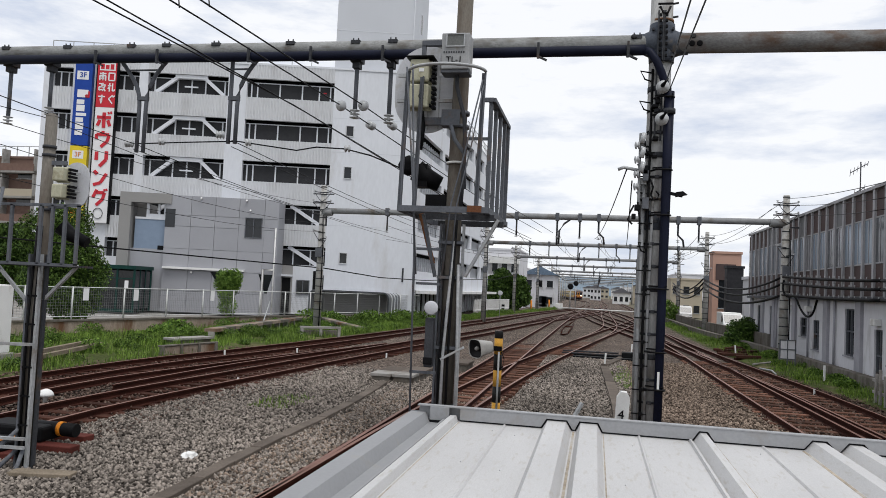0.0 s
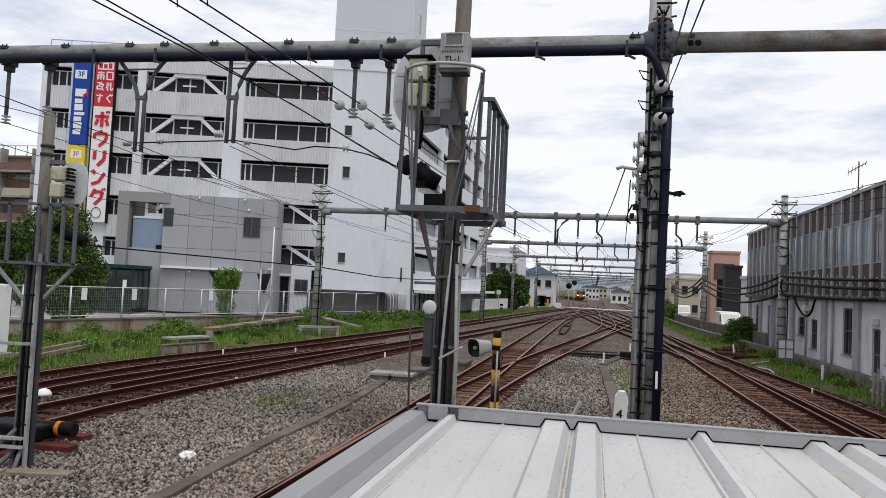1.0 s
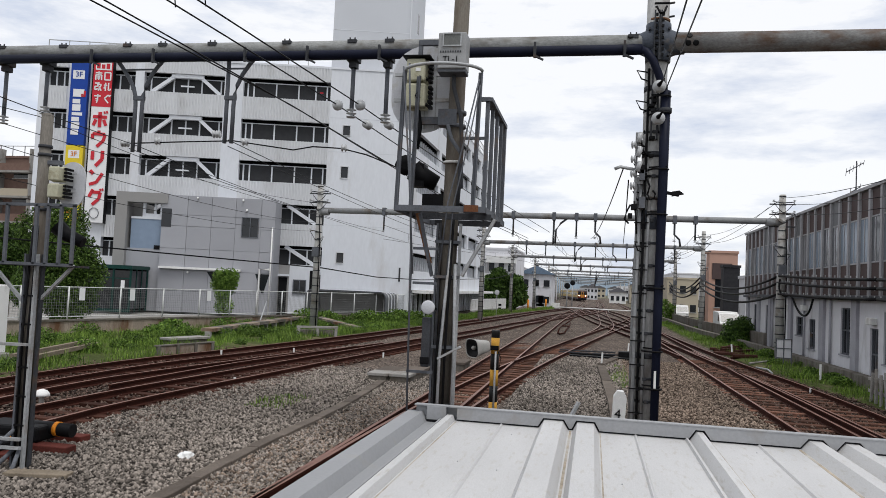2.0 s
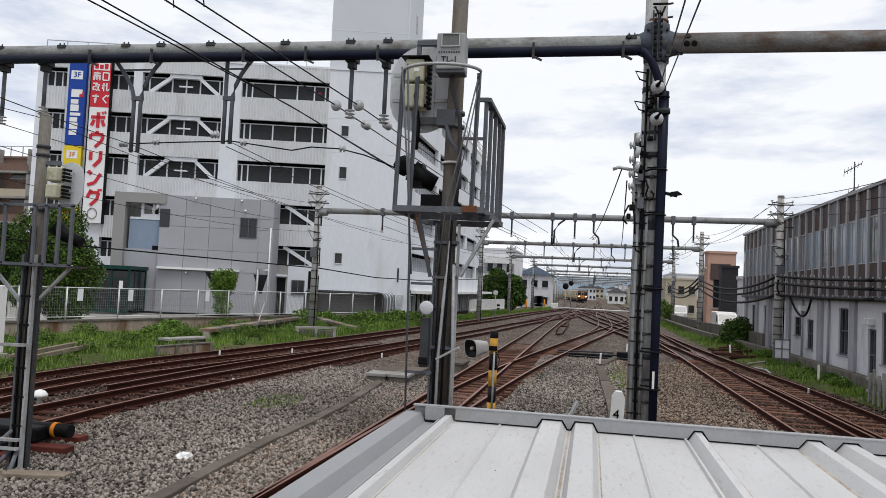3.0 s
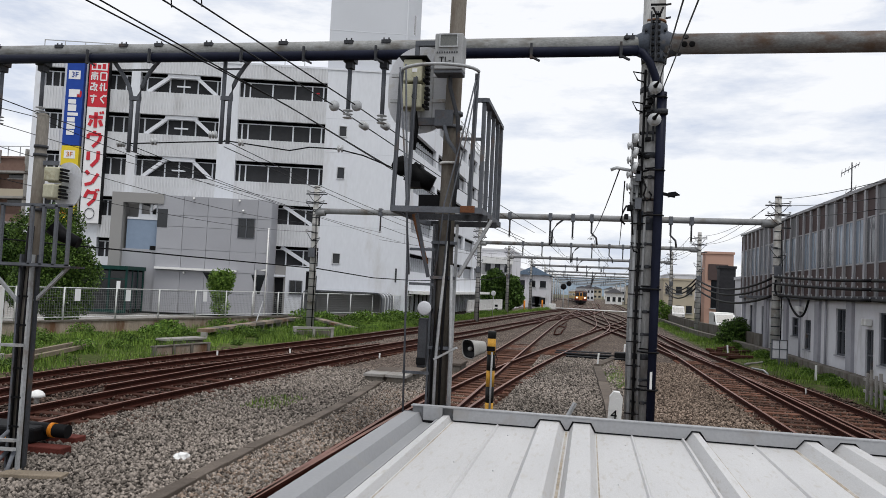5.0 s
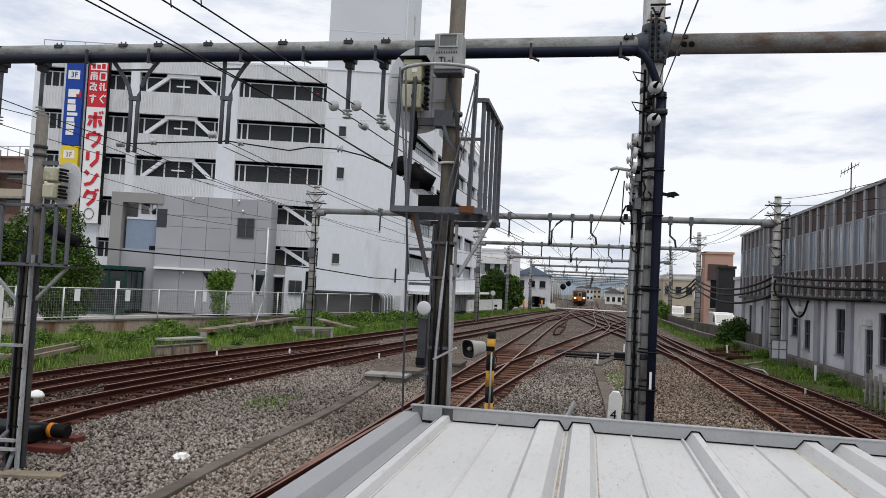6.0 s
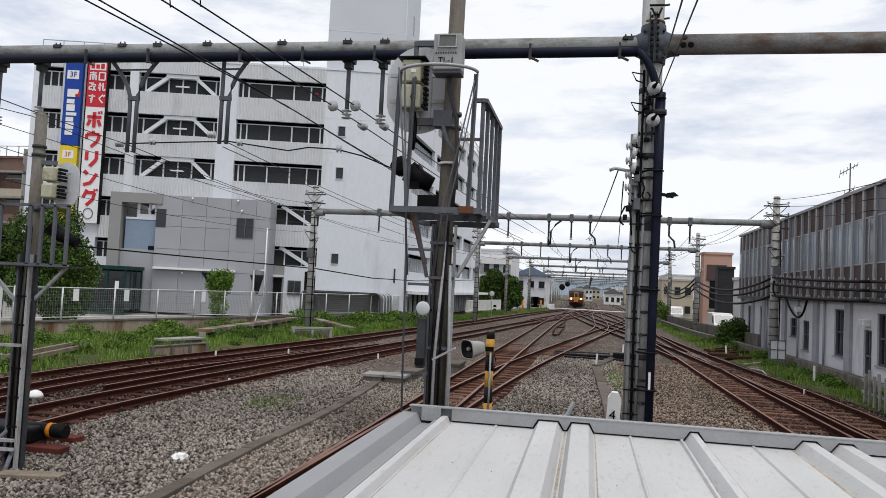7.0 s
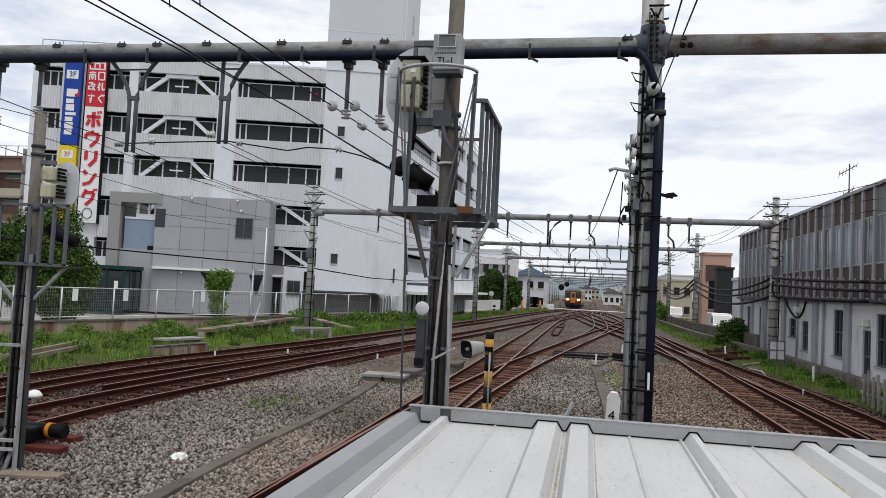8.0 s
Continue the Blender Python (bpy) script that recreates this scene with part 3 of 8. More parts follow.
    for x in (0.25, 1.2, 2.3, -0.75, -0.5, 1.5):
        for y in np.arange(1.2, 6.0, 1.1):
            lathe(sc, (x + random.uniform(-.05, .05), y + random.uniform(-.2, .2), RZ), (0, 0, 1), [(0, 0.005), (0.004, 0.004), (0.005, 0.002)], 6)
    tagged(part("fixing_screws", sc, M_GALV, t), kind="stuff")
    # body of the shed below
    w = B()
    box(w, -1.30, 4.9, 0.25, 6.0, 0.0, 1.60)
    part("shed_wall", w, M_GREY_STEEL, t)
    return t


canopy()


# platform on which the camera stands
pf = B()
box(pf, -1.6, 3.9, -14, 0.05, 0.0, 1.10)
tagged(part("platform", pf, M_CONC), "concrete station platform end", "platform", kind="structure")


# ---- overhead line gantries ----
def insulator(bm, p, axis, n=3, r=0.085, step=0.055, mi=0):
    prof = []
    for i in range(n):
        t = i * step
        prof += [(t, 0.03), (t + 0.008, r), (t + 0.02, r * 0.95), (t + 0.032, 0.03)]
    lathe(bm, p, axis, prof, 14, mi)


def near_gantry():
    Y = 14.0
    t = thing("overhead_line_gantry", "weathered steel pipe gantry carried by a concrete mast", "gantry", group="overhead line gantries")
    bm = tube(B(), [(-17.5, Y, 7.40), (-6, Y, 7.37), (0.90, Y, 7.38)], 0.153, 20, 0.163)
    part("beam_pipe", bm, mat("stained_beam_pipe", (0.26, 0.265, 0.262), 0.65, 0.0, var=0.28, scale=4, fine=40, dirt=(0.13, 0.118, 0.105), dirt_amt=0.35, dirt_scale=5, stretch=(0.5, 1, 1)), t, "grey pipe beam streaked with dirt")
    bm = tube(B(), [(1.06, Y, 7.385), (6.0, Y, 7.38), (10.2, Y, 7.38)], 0.182, 20)
    part("beam_pipe", bm, mat("rusty_beam_pipe", (0.19, 0.188, 0.185), 0.65, 0.0, var=0.32, scale=4, fine=40, dirt=(0.115, 0.078, 0.058), dirt_amt=0.6, dirt_scale=3.0, stretch=(0.5, 1, 1)), t, "grey pipe beam blotched with rust")
    bm = tube(B(), [(-17.5, Y - 0.20, 7.205), (-6, Y - 0.20, 7.185), (0.40, Y - 0.20, 7.205), (0.70, Y - 0.22, 7.205)], 0.095, 14)
    part("cable_conduit", bm, M_NAVY, t, "dark blue cable conduit under the beam")
    bm = tube(B(), [(0.68, Y - 0.22, 7.21), (0.78, Y - 0.26, 7.15), (0.90, Y - 0.28, 6.98), (1.00, Y - 0.28, 6.74), (1.08, Y - 0.24, 6.52), (1.13, Y - 0.20, 6.38)], 0.072, 14)
    part("cable_conduit", bm, M_NAVY, t, "dark blue cable conduit under the beam")
    # saddles and clips on the beam
    for x in (-12.6, -11.1, -9.6, -8.8, -7.7, -6.1, -4.75, -4.0, 0.55):
        s = B()
        box(s, x - 0.09, x + 0.09, Y - 0.17, Y - 0.05, 7.44, 7.505)
        for dx in (-0.05, 0.05):
            tube(s, [(x + dx, Y - 0.13, 7.46), (x + dx, Y - 0.13, 7.55)], 0.014, 6)
        part("beam_clip", s, M_GALV_DARK, t)
    for x in (-10.3, -8.9, -6.9, -5.6, -4.15, 0.4, -1.2):
        s = B()
        tube(s, [(x - 0.03, Y - 0.20, 7.19), (x + 0.03, Y - 0.20, 7.19)], 0.108, 16)
        box(s, x - 0.02, x + 0.02, Y - 0.33, Y - 0.28, 7.05, 7.34)
        bar(s, (x - 0.02, Y - 0.30, 7.10), (x + 0.16, Y - 0.27, 7.02), 0.05, 0.03)
        part("conduit_hanger", s, M_GALV_DARK, t)
    # the mast
    mast = B()
    tube(mast, [(1.00, Y + 0.12, -0.2), (0.98, Y + 0.12, 5.0), (1.00, Y + 0.12, 12.0)], 0.205, 24, 0.195)
    part("concrete_mast", mast, mat("mast_concrete", (0.42, 0.42, 0.415), 0.85, var=0.25, scale=3, fine=40, bump=0.12, dirt=(0.22, 0.205, 0.195), dirt_amt=0.4, dirt_scale=2.6, stretch=(1, 1, 0.35)), t)
    # cast cross piece that joins the beams to the mast
    col = B()
    lathe(col, (1.0, Y + 0.06, 7.04), (0, 0, 1), [(0.0, 0.222), (0.08, 0.226), (0.16, 0.245), (0.52, 0.245), (0.62, 0.226), (0.70, 0.222)], 24)
    lathe(col, (1.0, Y + 0.04, 7.385), (1, 0, 0), [(-0.40, 0.185), (-0.32, 0.19), (-0.22, 0.235), (0.0, 0.25), (0.20, 0.25), (0.30, 0.21), (0.38, 0.197), (0.46, 0.195)], 24)
    part("beam_collar", col, M_CASTING, t, "blue-grey cast cross collar")
    for x, z in ((1.50, 7.33), (1.63, 7.33), (1.52, 7.46), (0.50, 7.47)):
        b2 = B()
        lathe(b2, (x, Y - (0.165 if z < 7.4 else 0.152), z), (0, -1, -0.3 if z < 7.4 else 0.5), [(0, 0.055), (0.016, 0.05), (0.018, 0.03)], 14)
        part("access_hole", b2, M_BLACK, t)
    for z in (7.12, 7.36, 7.60):
        for dx in (-0.17, 0.17):
            part("collar_bolt", tube(B(), [(1.0 + dx, Y - 0.10, z), (1.0 + dx, Y - 0.19, z)], 0.022, 8), M_GALV_DARK, t)
    # slotted channel with hook bolts up the front of the mast
    for z in np.arange(7.08, 7.86, 0.105):
        for dx in (-0.05, 0.055):
            part("hook_bolt", box(B(), 1.0 + dx - 0.02, 1.0 + dx + 0.02, Y - 0.245, Y - 0.195, z, z + 0.045), M_BLACK, t)
    for dx in (-0.085, 0.0, 0.03):
        part("channel_rail", box(B(), 1.0 + dx - 0.012, 1.0 + dx + 0.012, Y - 0.225, Y - 0.195, 7.02, 7.92), M_GALV_DARK, t)
    hd = B()
    tube(hd, [(0.93, Y - 0.10, 8.02), (0.94, Y - 0.22, 7.98), (0.99, Y - 0.24, 7.86), (1.06, Y - 0.24, 7.86), (1.11, Y - 0.22, 7.98), (1.12, Y - 0.10, 8.02)], 0.02, 8)
    tube(hd, [(0.90, Y - 0.16, 8.06), (1.16, Y - 0.16, 8.06)], 0.022, 8)
    part("hook_bracket", hd, M_BLACK, t)
    part("steel_band", tube(B(), [(1.0, Y + 0.12, 7.80), (1.0, Y + 0.12, 7.84)], 0.206, 24), mat("rusted_band", (0.16, 0.085, 0.05), 0.8, var=0.3, scale=6), t)
    for z in (7.9, 8.15, 8.4, 8.7):
        part("step_bolt", tube(B(), [(1.18, Y + 0.10, z), (1.27, Y + 0.06, z)], 0.02, 8), M_GALV_DARK, t)
    # dark conduit down the mast
    dn = tube(B(), [(1.14, Y - 0.20, 6.45), (1.14, Y - 0.20, 5.0), (1.125, Y - 0.20, 2.5), (1.12, Y - 0.20, -0.1)], 0.090, 16, 0.070)
    part("down_conduit", dn, M_NAVY, t)
    lab = B()
    box(lab, 1.085, 1.125, Y - 0.302, Y - 0.297, 1.22, 1.52)
    part("conduit_label", lab, M_WHITE, t)
    # bands, step irons, cables
    for k, z in enumerate(np.arange(0.55, 6.9, 0.40)):
        h = 0.05 if k % 3 == 0 else 0.022
        s = tube(B(), [(0.99, Y + 0.12, z - h), (0.99, Y + 0.12, z + h)], 0.212, 24)
        part("steel_band", s, M_GALV_DARK, t)
        part("band_buckle", soft_box(0.90 + 0.05 * (k % 2), 0.97 + 0.05 * (k % 2), Y - 0.125, Y - 0.085, z - 0.03, z + 0.03, 0.008), M_GALV_DARK, t)
    for z in (1.2, 1.85, 2.95, 4.25, 5.05, 6.05, 6.35):
        s = tube(B(), [(0.88, Y - 0.10, z), (0.96, Y - 0.29, z), (1.18, Y - 0.31, z), (1.225, Y - 0.22, z)], 0.018, 6)
        tube(s, [(0.90, Y - 0.12, z + 0.05), (1.20, Y - 0.28, z + 0.05)], 0.014, 6)
        part("conduit_clamp", s, M_BLACK, t)
    part("conduit_collar", tube(B(), [(1.14, Y - 0.20, 6.06), (1.14, Y - 0.20, 6.14)], 0.115, 16), M_GALV_DARK, t)
    part("mast_sleeve", tube(B(), [(0.985, Y + 0.12, 4.00), (0.985, Y + 0.12, 4.34)], 0.216, 24), M_CASTING, t)
    for x, y, r, m in ((0.755, -0.01, 0.034, M_GALV), (0.83, -0.07, 0.022, M_BLACK), (0.715, 0.03, 0.03, M_PIPE), (0.905, -0.10, 0.026, M_PIPE)):
        ztop = 4.9 if m is not M_BLACK else 6.9
        s = tube(B(), [(x, Y + y, 0), (x - 0.005, Y + y, 2.6), (x + 0.012, Y + y, 3.6), (x + 0.02, Y + y, ztop)], r, 8)
        part("riser_pipe", s, m, t)
    for z in np.arange(0.75, 5.6, 0.42):
        s = B()
        bar(s, (0.68, Y - 0.07, z), (0.93, Y - 0.12, z), 0.022)
        box(s, 0.80, 0.86, Y - 0.125, Y - 0.085, z - 0.03, z + 0.03)
        part("pipe_clip", s, M_BLACK, t)
    for z, dx in ((6.85, -0.2), (6.3, -0.2), (5.5, -0.2), (5.15, -0.2), (4.65, -0.2), (3.75, -0.14)):
        s = B()
        tube(s, [(0.84, Y, z), (0.84 + dx, Y - 0.05, z + 0.02), (0.84 + dx * 0.6, Y - 0.05, z - 0.13), (0.84, Y, z - 0.16)], 0.014, 6)
        part("step_iron", s, M_BLACK, t)
    # loose cable tails and small fittings round the switch gear
    for pts in ([(0.88, 4.62), (0.93, 4.52), (1.00, 4.54), (1.02, 4.62), (0.97, 4.68)], [(0.60, 4.42), (0.54, 4.30), (0.50, 4.16), (0.58, 4.08)], [(0.66, 4.48), (0.70, 4.2), (0.72, 3.9)], [(0.86, 4.9), (0.92, 4.75), (0.88, 4.6)], [(0.80, 5.75), (0.74, 5.6), (0.78, 5.4), (0.86, 5.3)]):
        part("cable_tail", tube(B(), [(x, Y - 0.18, z) for x, z in pts], 0.018, 6), M_BLACK, t)
    for x, z, w, h in ((0.60, 4.22, 0.07, 0.09), (0.66, 4.38, 0.10, 0.10), (0.78, 5.05, 0.09, 0.16), (0.93, 5.30, 0.08, 0.05), (0.93, 5.62, 0.10, 0.06), (0.90, 6.2, 0.12, 0.05), (0.95, 6.3, 0.07, 0.10)):
        part("clamp_block", soft_box(x - w / 2, x + w / 2, Y - 0.22, Y - 0.06, z - h / 2, z + h / 2, 0.01), M_BLACK, t)
    # switch gear on the mast
    sg = B()
    box(sg, 0.655, 0.695, Y - 0.16, Y - 0.05, 4.4, 5.72)
    box(sg, 0.695, 0.80, Y - 0.14, Y - 0.05, 4.80, 4.92)
    box(sg, 0.695, 0.80, Y - 0.14, Y - 0.05, 5.50, 5.58)
    part("switch_channel", sg, M_PIPE, t)
    for z in (5.62, 5.36, 5.1):
        part("porcelain_post", tube(B(), [(0.70, Y - 0.2, z - 0.09), (0.74, Y - 0.2, z + 0.09)], 0.045, 10), M_PORC, t)
    for z in (5.50, 5.24, 4.98, 4.76):
        s = B()
        insulator(s, (0.66, Y - 0.15, z), (-1, -0.2, -0.1), 2, 0.07, 0.05)
        part("porcelain_insulator", s, M_PORC, t)
    s = B()
    tube(s, [(0.70, Y - 0.1, 5.05), (0.40, Y - 0.2, 5.09), (0.30, Y - 0.2, 5.05)], 0.03, 8)
    part("switch_arm", s, M_GALV, t)
    sg = B()
    box(sg, 0.74, 0.85, Y - 0.22, Y - 0.05, 4.36, 4.56)
    box(sg, 0.74, 0.83, Y - 0.22, Y - 0.05, 4.86, 5.04)
    part("junction_box", sg, M_GREY_STEEL, t)
    s = B()
    bar(s, (1.12, Y - 0.2, 4.66), (1.42, Y - 0.2, 4.60), 0.07, 0.05)
    prism(s, [(1.30, 4.58), (1.50, 4.62), (1.42, 4.68), (1.30, 4.66)], "y", Y - 0.25, Y - 0.15)
    part("bracket_lamp", s, M_BLACK, t)
    for z in (6.50, 5.93):
        s = B()
        lathe(s, (1.02, Y - 0.28, z), (-0.12, -1, 0.12), [(0, 0.05), (0.02, 0.115), (0.05, 0.12), (0.06, 0.05), (0.07, 0.10), (0.09, 0.105), (0.10, 0.04), (0.14, 0.03)], 18)
        part("disc_insulator", s, M_PORC, t)
        s = B()
        lathe(s, (1.005, Y - 0.40, z + 0.01), (0.3, -1, 0.25), [(0, 0.04), (0.04, 0.035), (0.12, 0.022), (0.24, 0.015)], 10)
        part("insulator_cap", s, M_BLACK, t)
    s = B()
    box(s, 0.90, 0.93, Y - 0.13, Y - 0.08, 5.6, 7.0)
    box(s, 1.00, 1.03, Y - 0.13, Y - 0.08, 5.6, 6.5)
    part("channel_rail", s, M_GALV_DARK, t)

    # hanging arms
    def drop(x, z, s_shape=False):
        s = B()
        box(s, x - 0.11, x + 0.11, Y - 0.12, Y + 0.12, 7.10, 7.20)
        box(s, x - 0.07, x + 0.07, Y - 0.09, Y + 0.09, 6.98, 7.10)
        part("arm_bracket", s, M_GALV_DARK, t)
        part("drop_arm", tube(B(), [(x, Y, 7.0), (x, Y, z)], 0.042, 10), M_GREY_STEEL, t)
        s = B()
        insulator(s, (x, Y, z + 0.02), (0, 0, -1), 3, 0.10, 0.07)
        part("porcelain_insulator", s, M_PORC, t)

    drop(-12.55, 6.0)
    drop(-11.55, 6.2)
    drop(-4.74, 6.15)
    drop(-4.05, 6.05)
    for x0, x1, xa, zb in ((-9.95, -8.78, -9.42, 5.28), (-7.72, -6.78, -7.38, 5.48)):
        s = B()
        xb = xa + 0.15
        if xa - x0 < 0.4:
            tube(s, [(xa, Y, 7.26), (xa, Y, 6.25), (xa, Y, zb)], 0.042, 10)
        else:
            tube(s, [(x0 + (xa - x0) * f, Y, z) for f, z in ((0, 7.26), (0.34, 7.04), (0.65, 6.82), (0.87, 6.62), (0.97, 6.44), (1, 6.25), (1, zb))], 0.042, 10)
        part("bent_arm", s, M_GREY_STEEL, t)
        s = tube(B(), [(x1 + (xb - x1) * f, Y, z) for f, z in ((0, 7.26), (0.34, 7.08), (0.65, 6.88), (0.87, 6.66), (0.97, 6.46), (1, 6.25), (1, zb))], 0.042, 10)
        part("bent_arm", s, M_GREY_STEEL, t)
        s = B()
        bar(s, (x0 + 0.2, Y, 7.0), (x1 - 0.2, Y, 7.0), 0.03)
        part("cross_tie", s, M_GREY_STEEL, t)
        part("arm_plate", box(B(), xa - 0.04, xb + 0.04, Y - 0.045, Y + 0.045, 6.36, 6.44), M_GREY_STEEL, t)
        s = B()
        insulator(s, (xa - 0.1, Y, zb + 0.18), (-1, -0.1, 0), 3, 0.08, 0.06)
        part("porcelain_insulator", s, M_PORC, t)
    return t


near_gantry()


M_MAST = mat("pale_mast_concrete", (0.38, 0.375, 0.36), 0.85, var=0.18, scale=2, fine=30, dirt=(0.24, 0.22, 0.19), dirt_amt=0.3, dirt_scale=1.5)


def far_gantry(y, xl, xr, zb, ztop, hang, label):
    t = thing("overhead_line_gantry", label, "gantry", group="overhead line gantries")
    part("beam_pipe", tube(B(), [(xl, y, zb - 0.02), ((xl + xr) / 2, y, zb), (xr, y, zb + 0.05)], 0.155, 12), M_PIPE, t)
    for x in (xl, xr):
        part("concrete_mast", tube(B(), [(x, y, -0.2), (x, y, ztop)], 0.22, 14, 0.15), M_MAST, t)
        for z in np.arange(0.8, ztop, 0.42):
            part("steel_band", tube(B(), [(x, y, z), (x, y, z + 0.05)], 0.230 - 0.008 * z, 12), M_GALV_DARK, t)
        s = B()
        for dz in (0.3, 0.9, 1.4):
            bar(s, (x - 0.6, y, zb + dz - 0.5), (x + 0.6, y, zb + dz - 0.5), 0.06)
        part("cross_arm", s, M_GALV_DARK, t)
        if y < 120:
            for dx, dz in ((-0.5, 0.42), (0.5, 0.42), (-0.45, 0.95), (0.5, 0.95), (-0.4, -1.2), (0.35, -1.6)):
                s = B()
                bar(s, (x, y - 0.2, zb + dz), (x + dx, y - 0.2, zb + dz + 0.05), 0.045)
                tube(s, [(x + dx, y - 0.2, zb + dz), (x + dx * 0.4, y - 0.22, zb + dz - 0.35), (x, y - 0.22, zb + dz - 0.5)], 0.018, 5)
                part("side_bracket", s, M_GALV_DARK, t)
                s = B()
                insulator(s, (x + dx, y - 0.2, zb + dz + 0.05), (0, 0, 1), 2, 0.07, 0.07)
                part("pin_insulator", s, M_PORC, t)
            part("switch_box", soft_box(x - 0.17, x + 0.17, y - 0.42, y - 0.2, zb - 2.6, zb - 2.1, 0.02), M_GREY_STEEL, t)
            part("down_cable", tube(B(), [(x + 0.2, y - 0.22, 0), (x + 0.2, y - 0.22, zb - 2.1), (x + 0.12, y - 0.25, zb - 0.3)], 0.03, 6), M_BLACK, t)
    s = tube(B(), [(xl, y, zb - 0.1), (xl + 0.55, y, zb - 0.1)], 0.2, 12)
    part("beam_sleeve", s, M_PIPE, t)
    s = tube(B(), [(xr - 0.75, y, zb), (xr, y, zb + 0.02)], 0.2, 12)
    part("beam_sleeve", s, M_PIPE, t)
    for x, kind in hang:
        s = B()
        box(s, x - 0.09, x + 0.09, y - 0.18, y + 0.18, zb - 0.20, zb + 0.20)
        part("arm_bracket", s, M_GREY_STEEL, t)
        s = B()
        if kind == "s":
            tube(s, [(x, y, zb), (x, y, zb - 0.75), (x + 0.25, y, zb - 1.0), (x + 0.3, y, zb - 1.35)], 0.05, 8)
        elif kind == "y":
            tube(s, [(x, y, zb), (x, y, zb - 1.45)], 0.05, 8)
            tube(s, [(x + 0.8, y, zb), (x + 0.35, y, zb - 0.35), (x + 0.12, y, zb - 0.7), (x + 0.1, y, zb - 1.4)], 0.05, 8)
        else:
            tube(s, [(x, y, zb), (x, y, zb - 1.0)], 0.045, 8)
        part("drop_arm", s, M_GALV_DARK, t)
        s = B()
        insulator(s, (x, y, zb - 1.0), (0, 0, -1), 2, 0.09, 0.08)
        part("porcelain_insulator", s, M_PORC, t)
    return t


GL = "grey pipe gantry between concrete masts over the tracks"
far_gantry(39.5, -14.9, 8.95, 6.68, 8.05, [(-11.2, "d"), (-4.2, "d"), (-2.1, "y"), (-0.95, "d"), (0.0, "s"), (2.9, "d"), (3.9, "s"), (4.9, "d")], GL)
far_gantry(64.0, -9.3, 8.6, 6.78, 8.2, [(-5.6, "d"), (-4.0, "d"), (-1.6, "y"), (0.1, "d"), (1.5, "s"), (2.6, "d"), (4.7, "s"), (6.4, "d")], GL)
far_gantry(89.0, -9.4, 9.0, 6.75, 8.0, [(-4.6, "d"), (-1.5, "y"), (1.0, "s"), (4.4, "d")], GL)
far_gantry(114.0, -8.6, 9.6, 6.75, 8.0, [(-3.6, "d"), (-0.5, "y"), (2.0, "s"), (5.6, "d")], GL)
for i, y in enumerate((139, 164, 189, 216, 245, 280, 320)):
    far_gantry(y, -8.0 - 0.02 * (y - 139), 11.0, 6.6, 7.8, [(-4.6, "d"), (0.5, "y"), (4.4, "d")], GL)


# ---- parking and bowling building ----
MF = pose(-13.75, 56, 0, 0, 0, 14)
MS = pose(-13.75, 56, 0, 0, 0, 90)      # x runs along the side wall, -y faces the tracks


def fpart(name, bm, material, parent, label="", m=MF):
    bm.transform(m)
    return part(name, bm, material, parent, label)


WIN = [(16.45, 17.9), (13.25, 14.75), (10.05, 11.6), (6.95, 8.4), (3.9, 5.3)]
BAND = [(17.9, 18.95), (14.75, 16.45), (11.6, 13.25), (8.4, 10.05), (5.3, 6.95), (0.2, 3.9)]


def ribbed(x0, x1, z0, z1, y=-0.02, pitch=0.22, depth=0.05):
    """One folded sheet: raised ribs along the whole width."""
    pts = [(x0, y + 0.24), (x0, y)]
    x = x0 + 0.05
    while x < x1 - 0.14:
        pts += [(x, y), (x + 0.015, y - depth), (x + pitch * 0.5, y - depth), (x + pitch * 0.5 + 0.015, y)]
        x += pitch
    pts += [(x1, y), (x1, y + 0.24)]
    return prism(B(), pts, "z", z0, z1)


def pierced(xs, zs, holes, y0, y1):
    """One connected wall of cells xs by zs, with the cells in holes left open."""
    bm = B()
    vs = {}

    def vert(i, j, y):
        if (i, j, y) not in vs:
            vs[i, j, y] = bm.verts.new((xs[i], y, zs[j]))
        return vs[i, j, y]
    solid = {(i, j) for i in range(len(xs) - 1) for j in range(len(zs) - 1)} - set(holes)
    for i, j in solid:
        for y in (y0, y1):
            bm.faces.new((vert(i, j, y), vert(i + 1, j, y), vert(i + 1, j + 1, y), vert(i, j + 1, y)))
        for di, dj, a, b in ((-1, 0, (i, j), (i, j + 1)), (1, 0, (i + 1, j), (i + 1, j + 1)), (0, -1, (i, j), (i + 1, j)), (0, 1, (i, j + 1), (i + 1, j + 1))):
            if (i + di, j + dj) not in solid:
                bm.faces.new((vert(*a, y0), vert(*b, y0), vert(*b, y1), vert(*a, y1)))
    bmesh.ops.recalc_face_normals(bm, faces=bm.faces[:])
    return bm


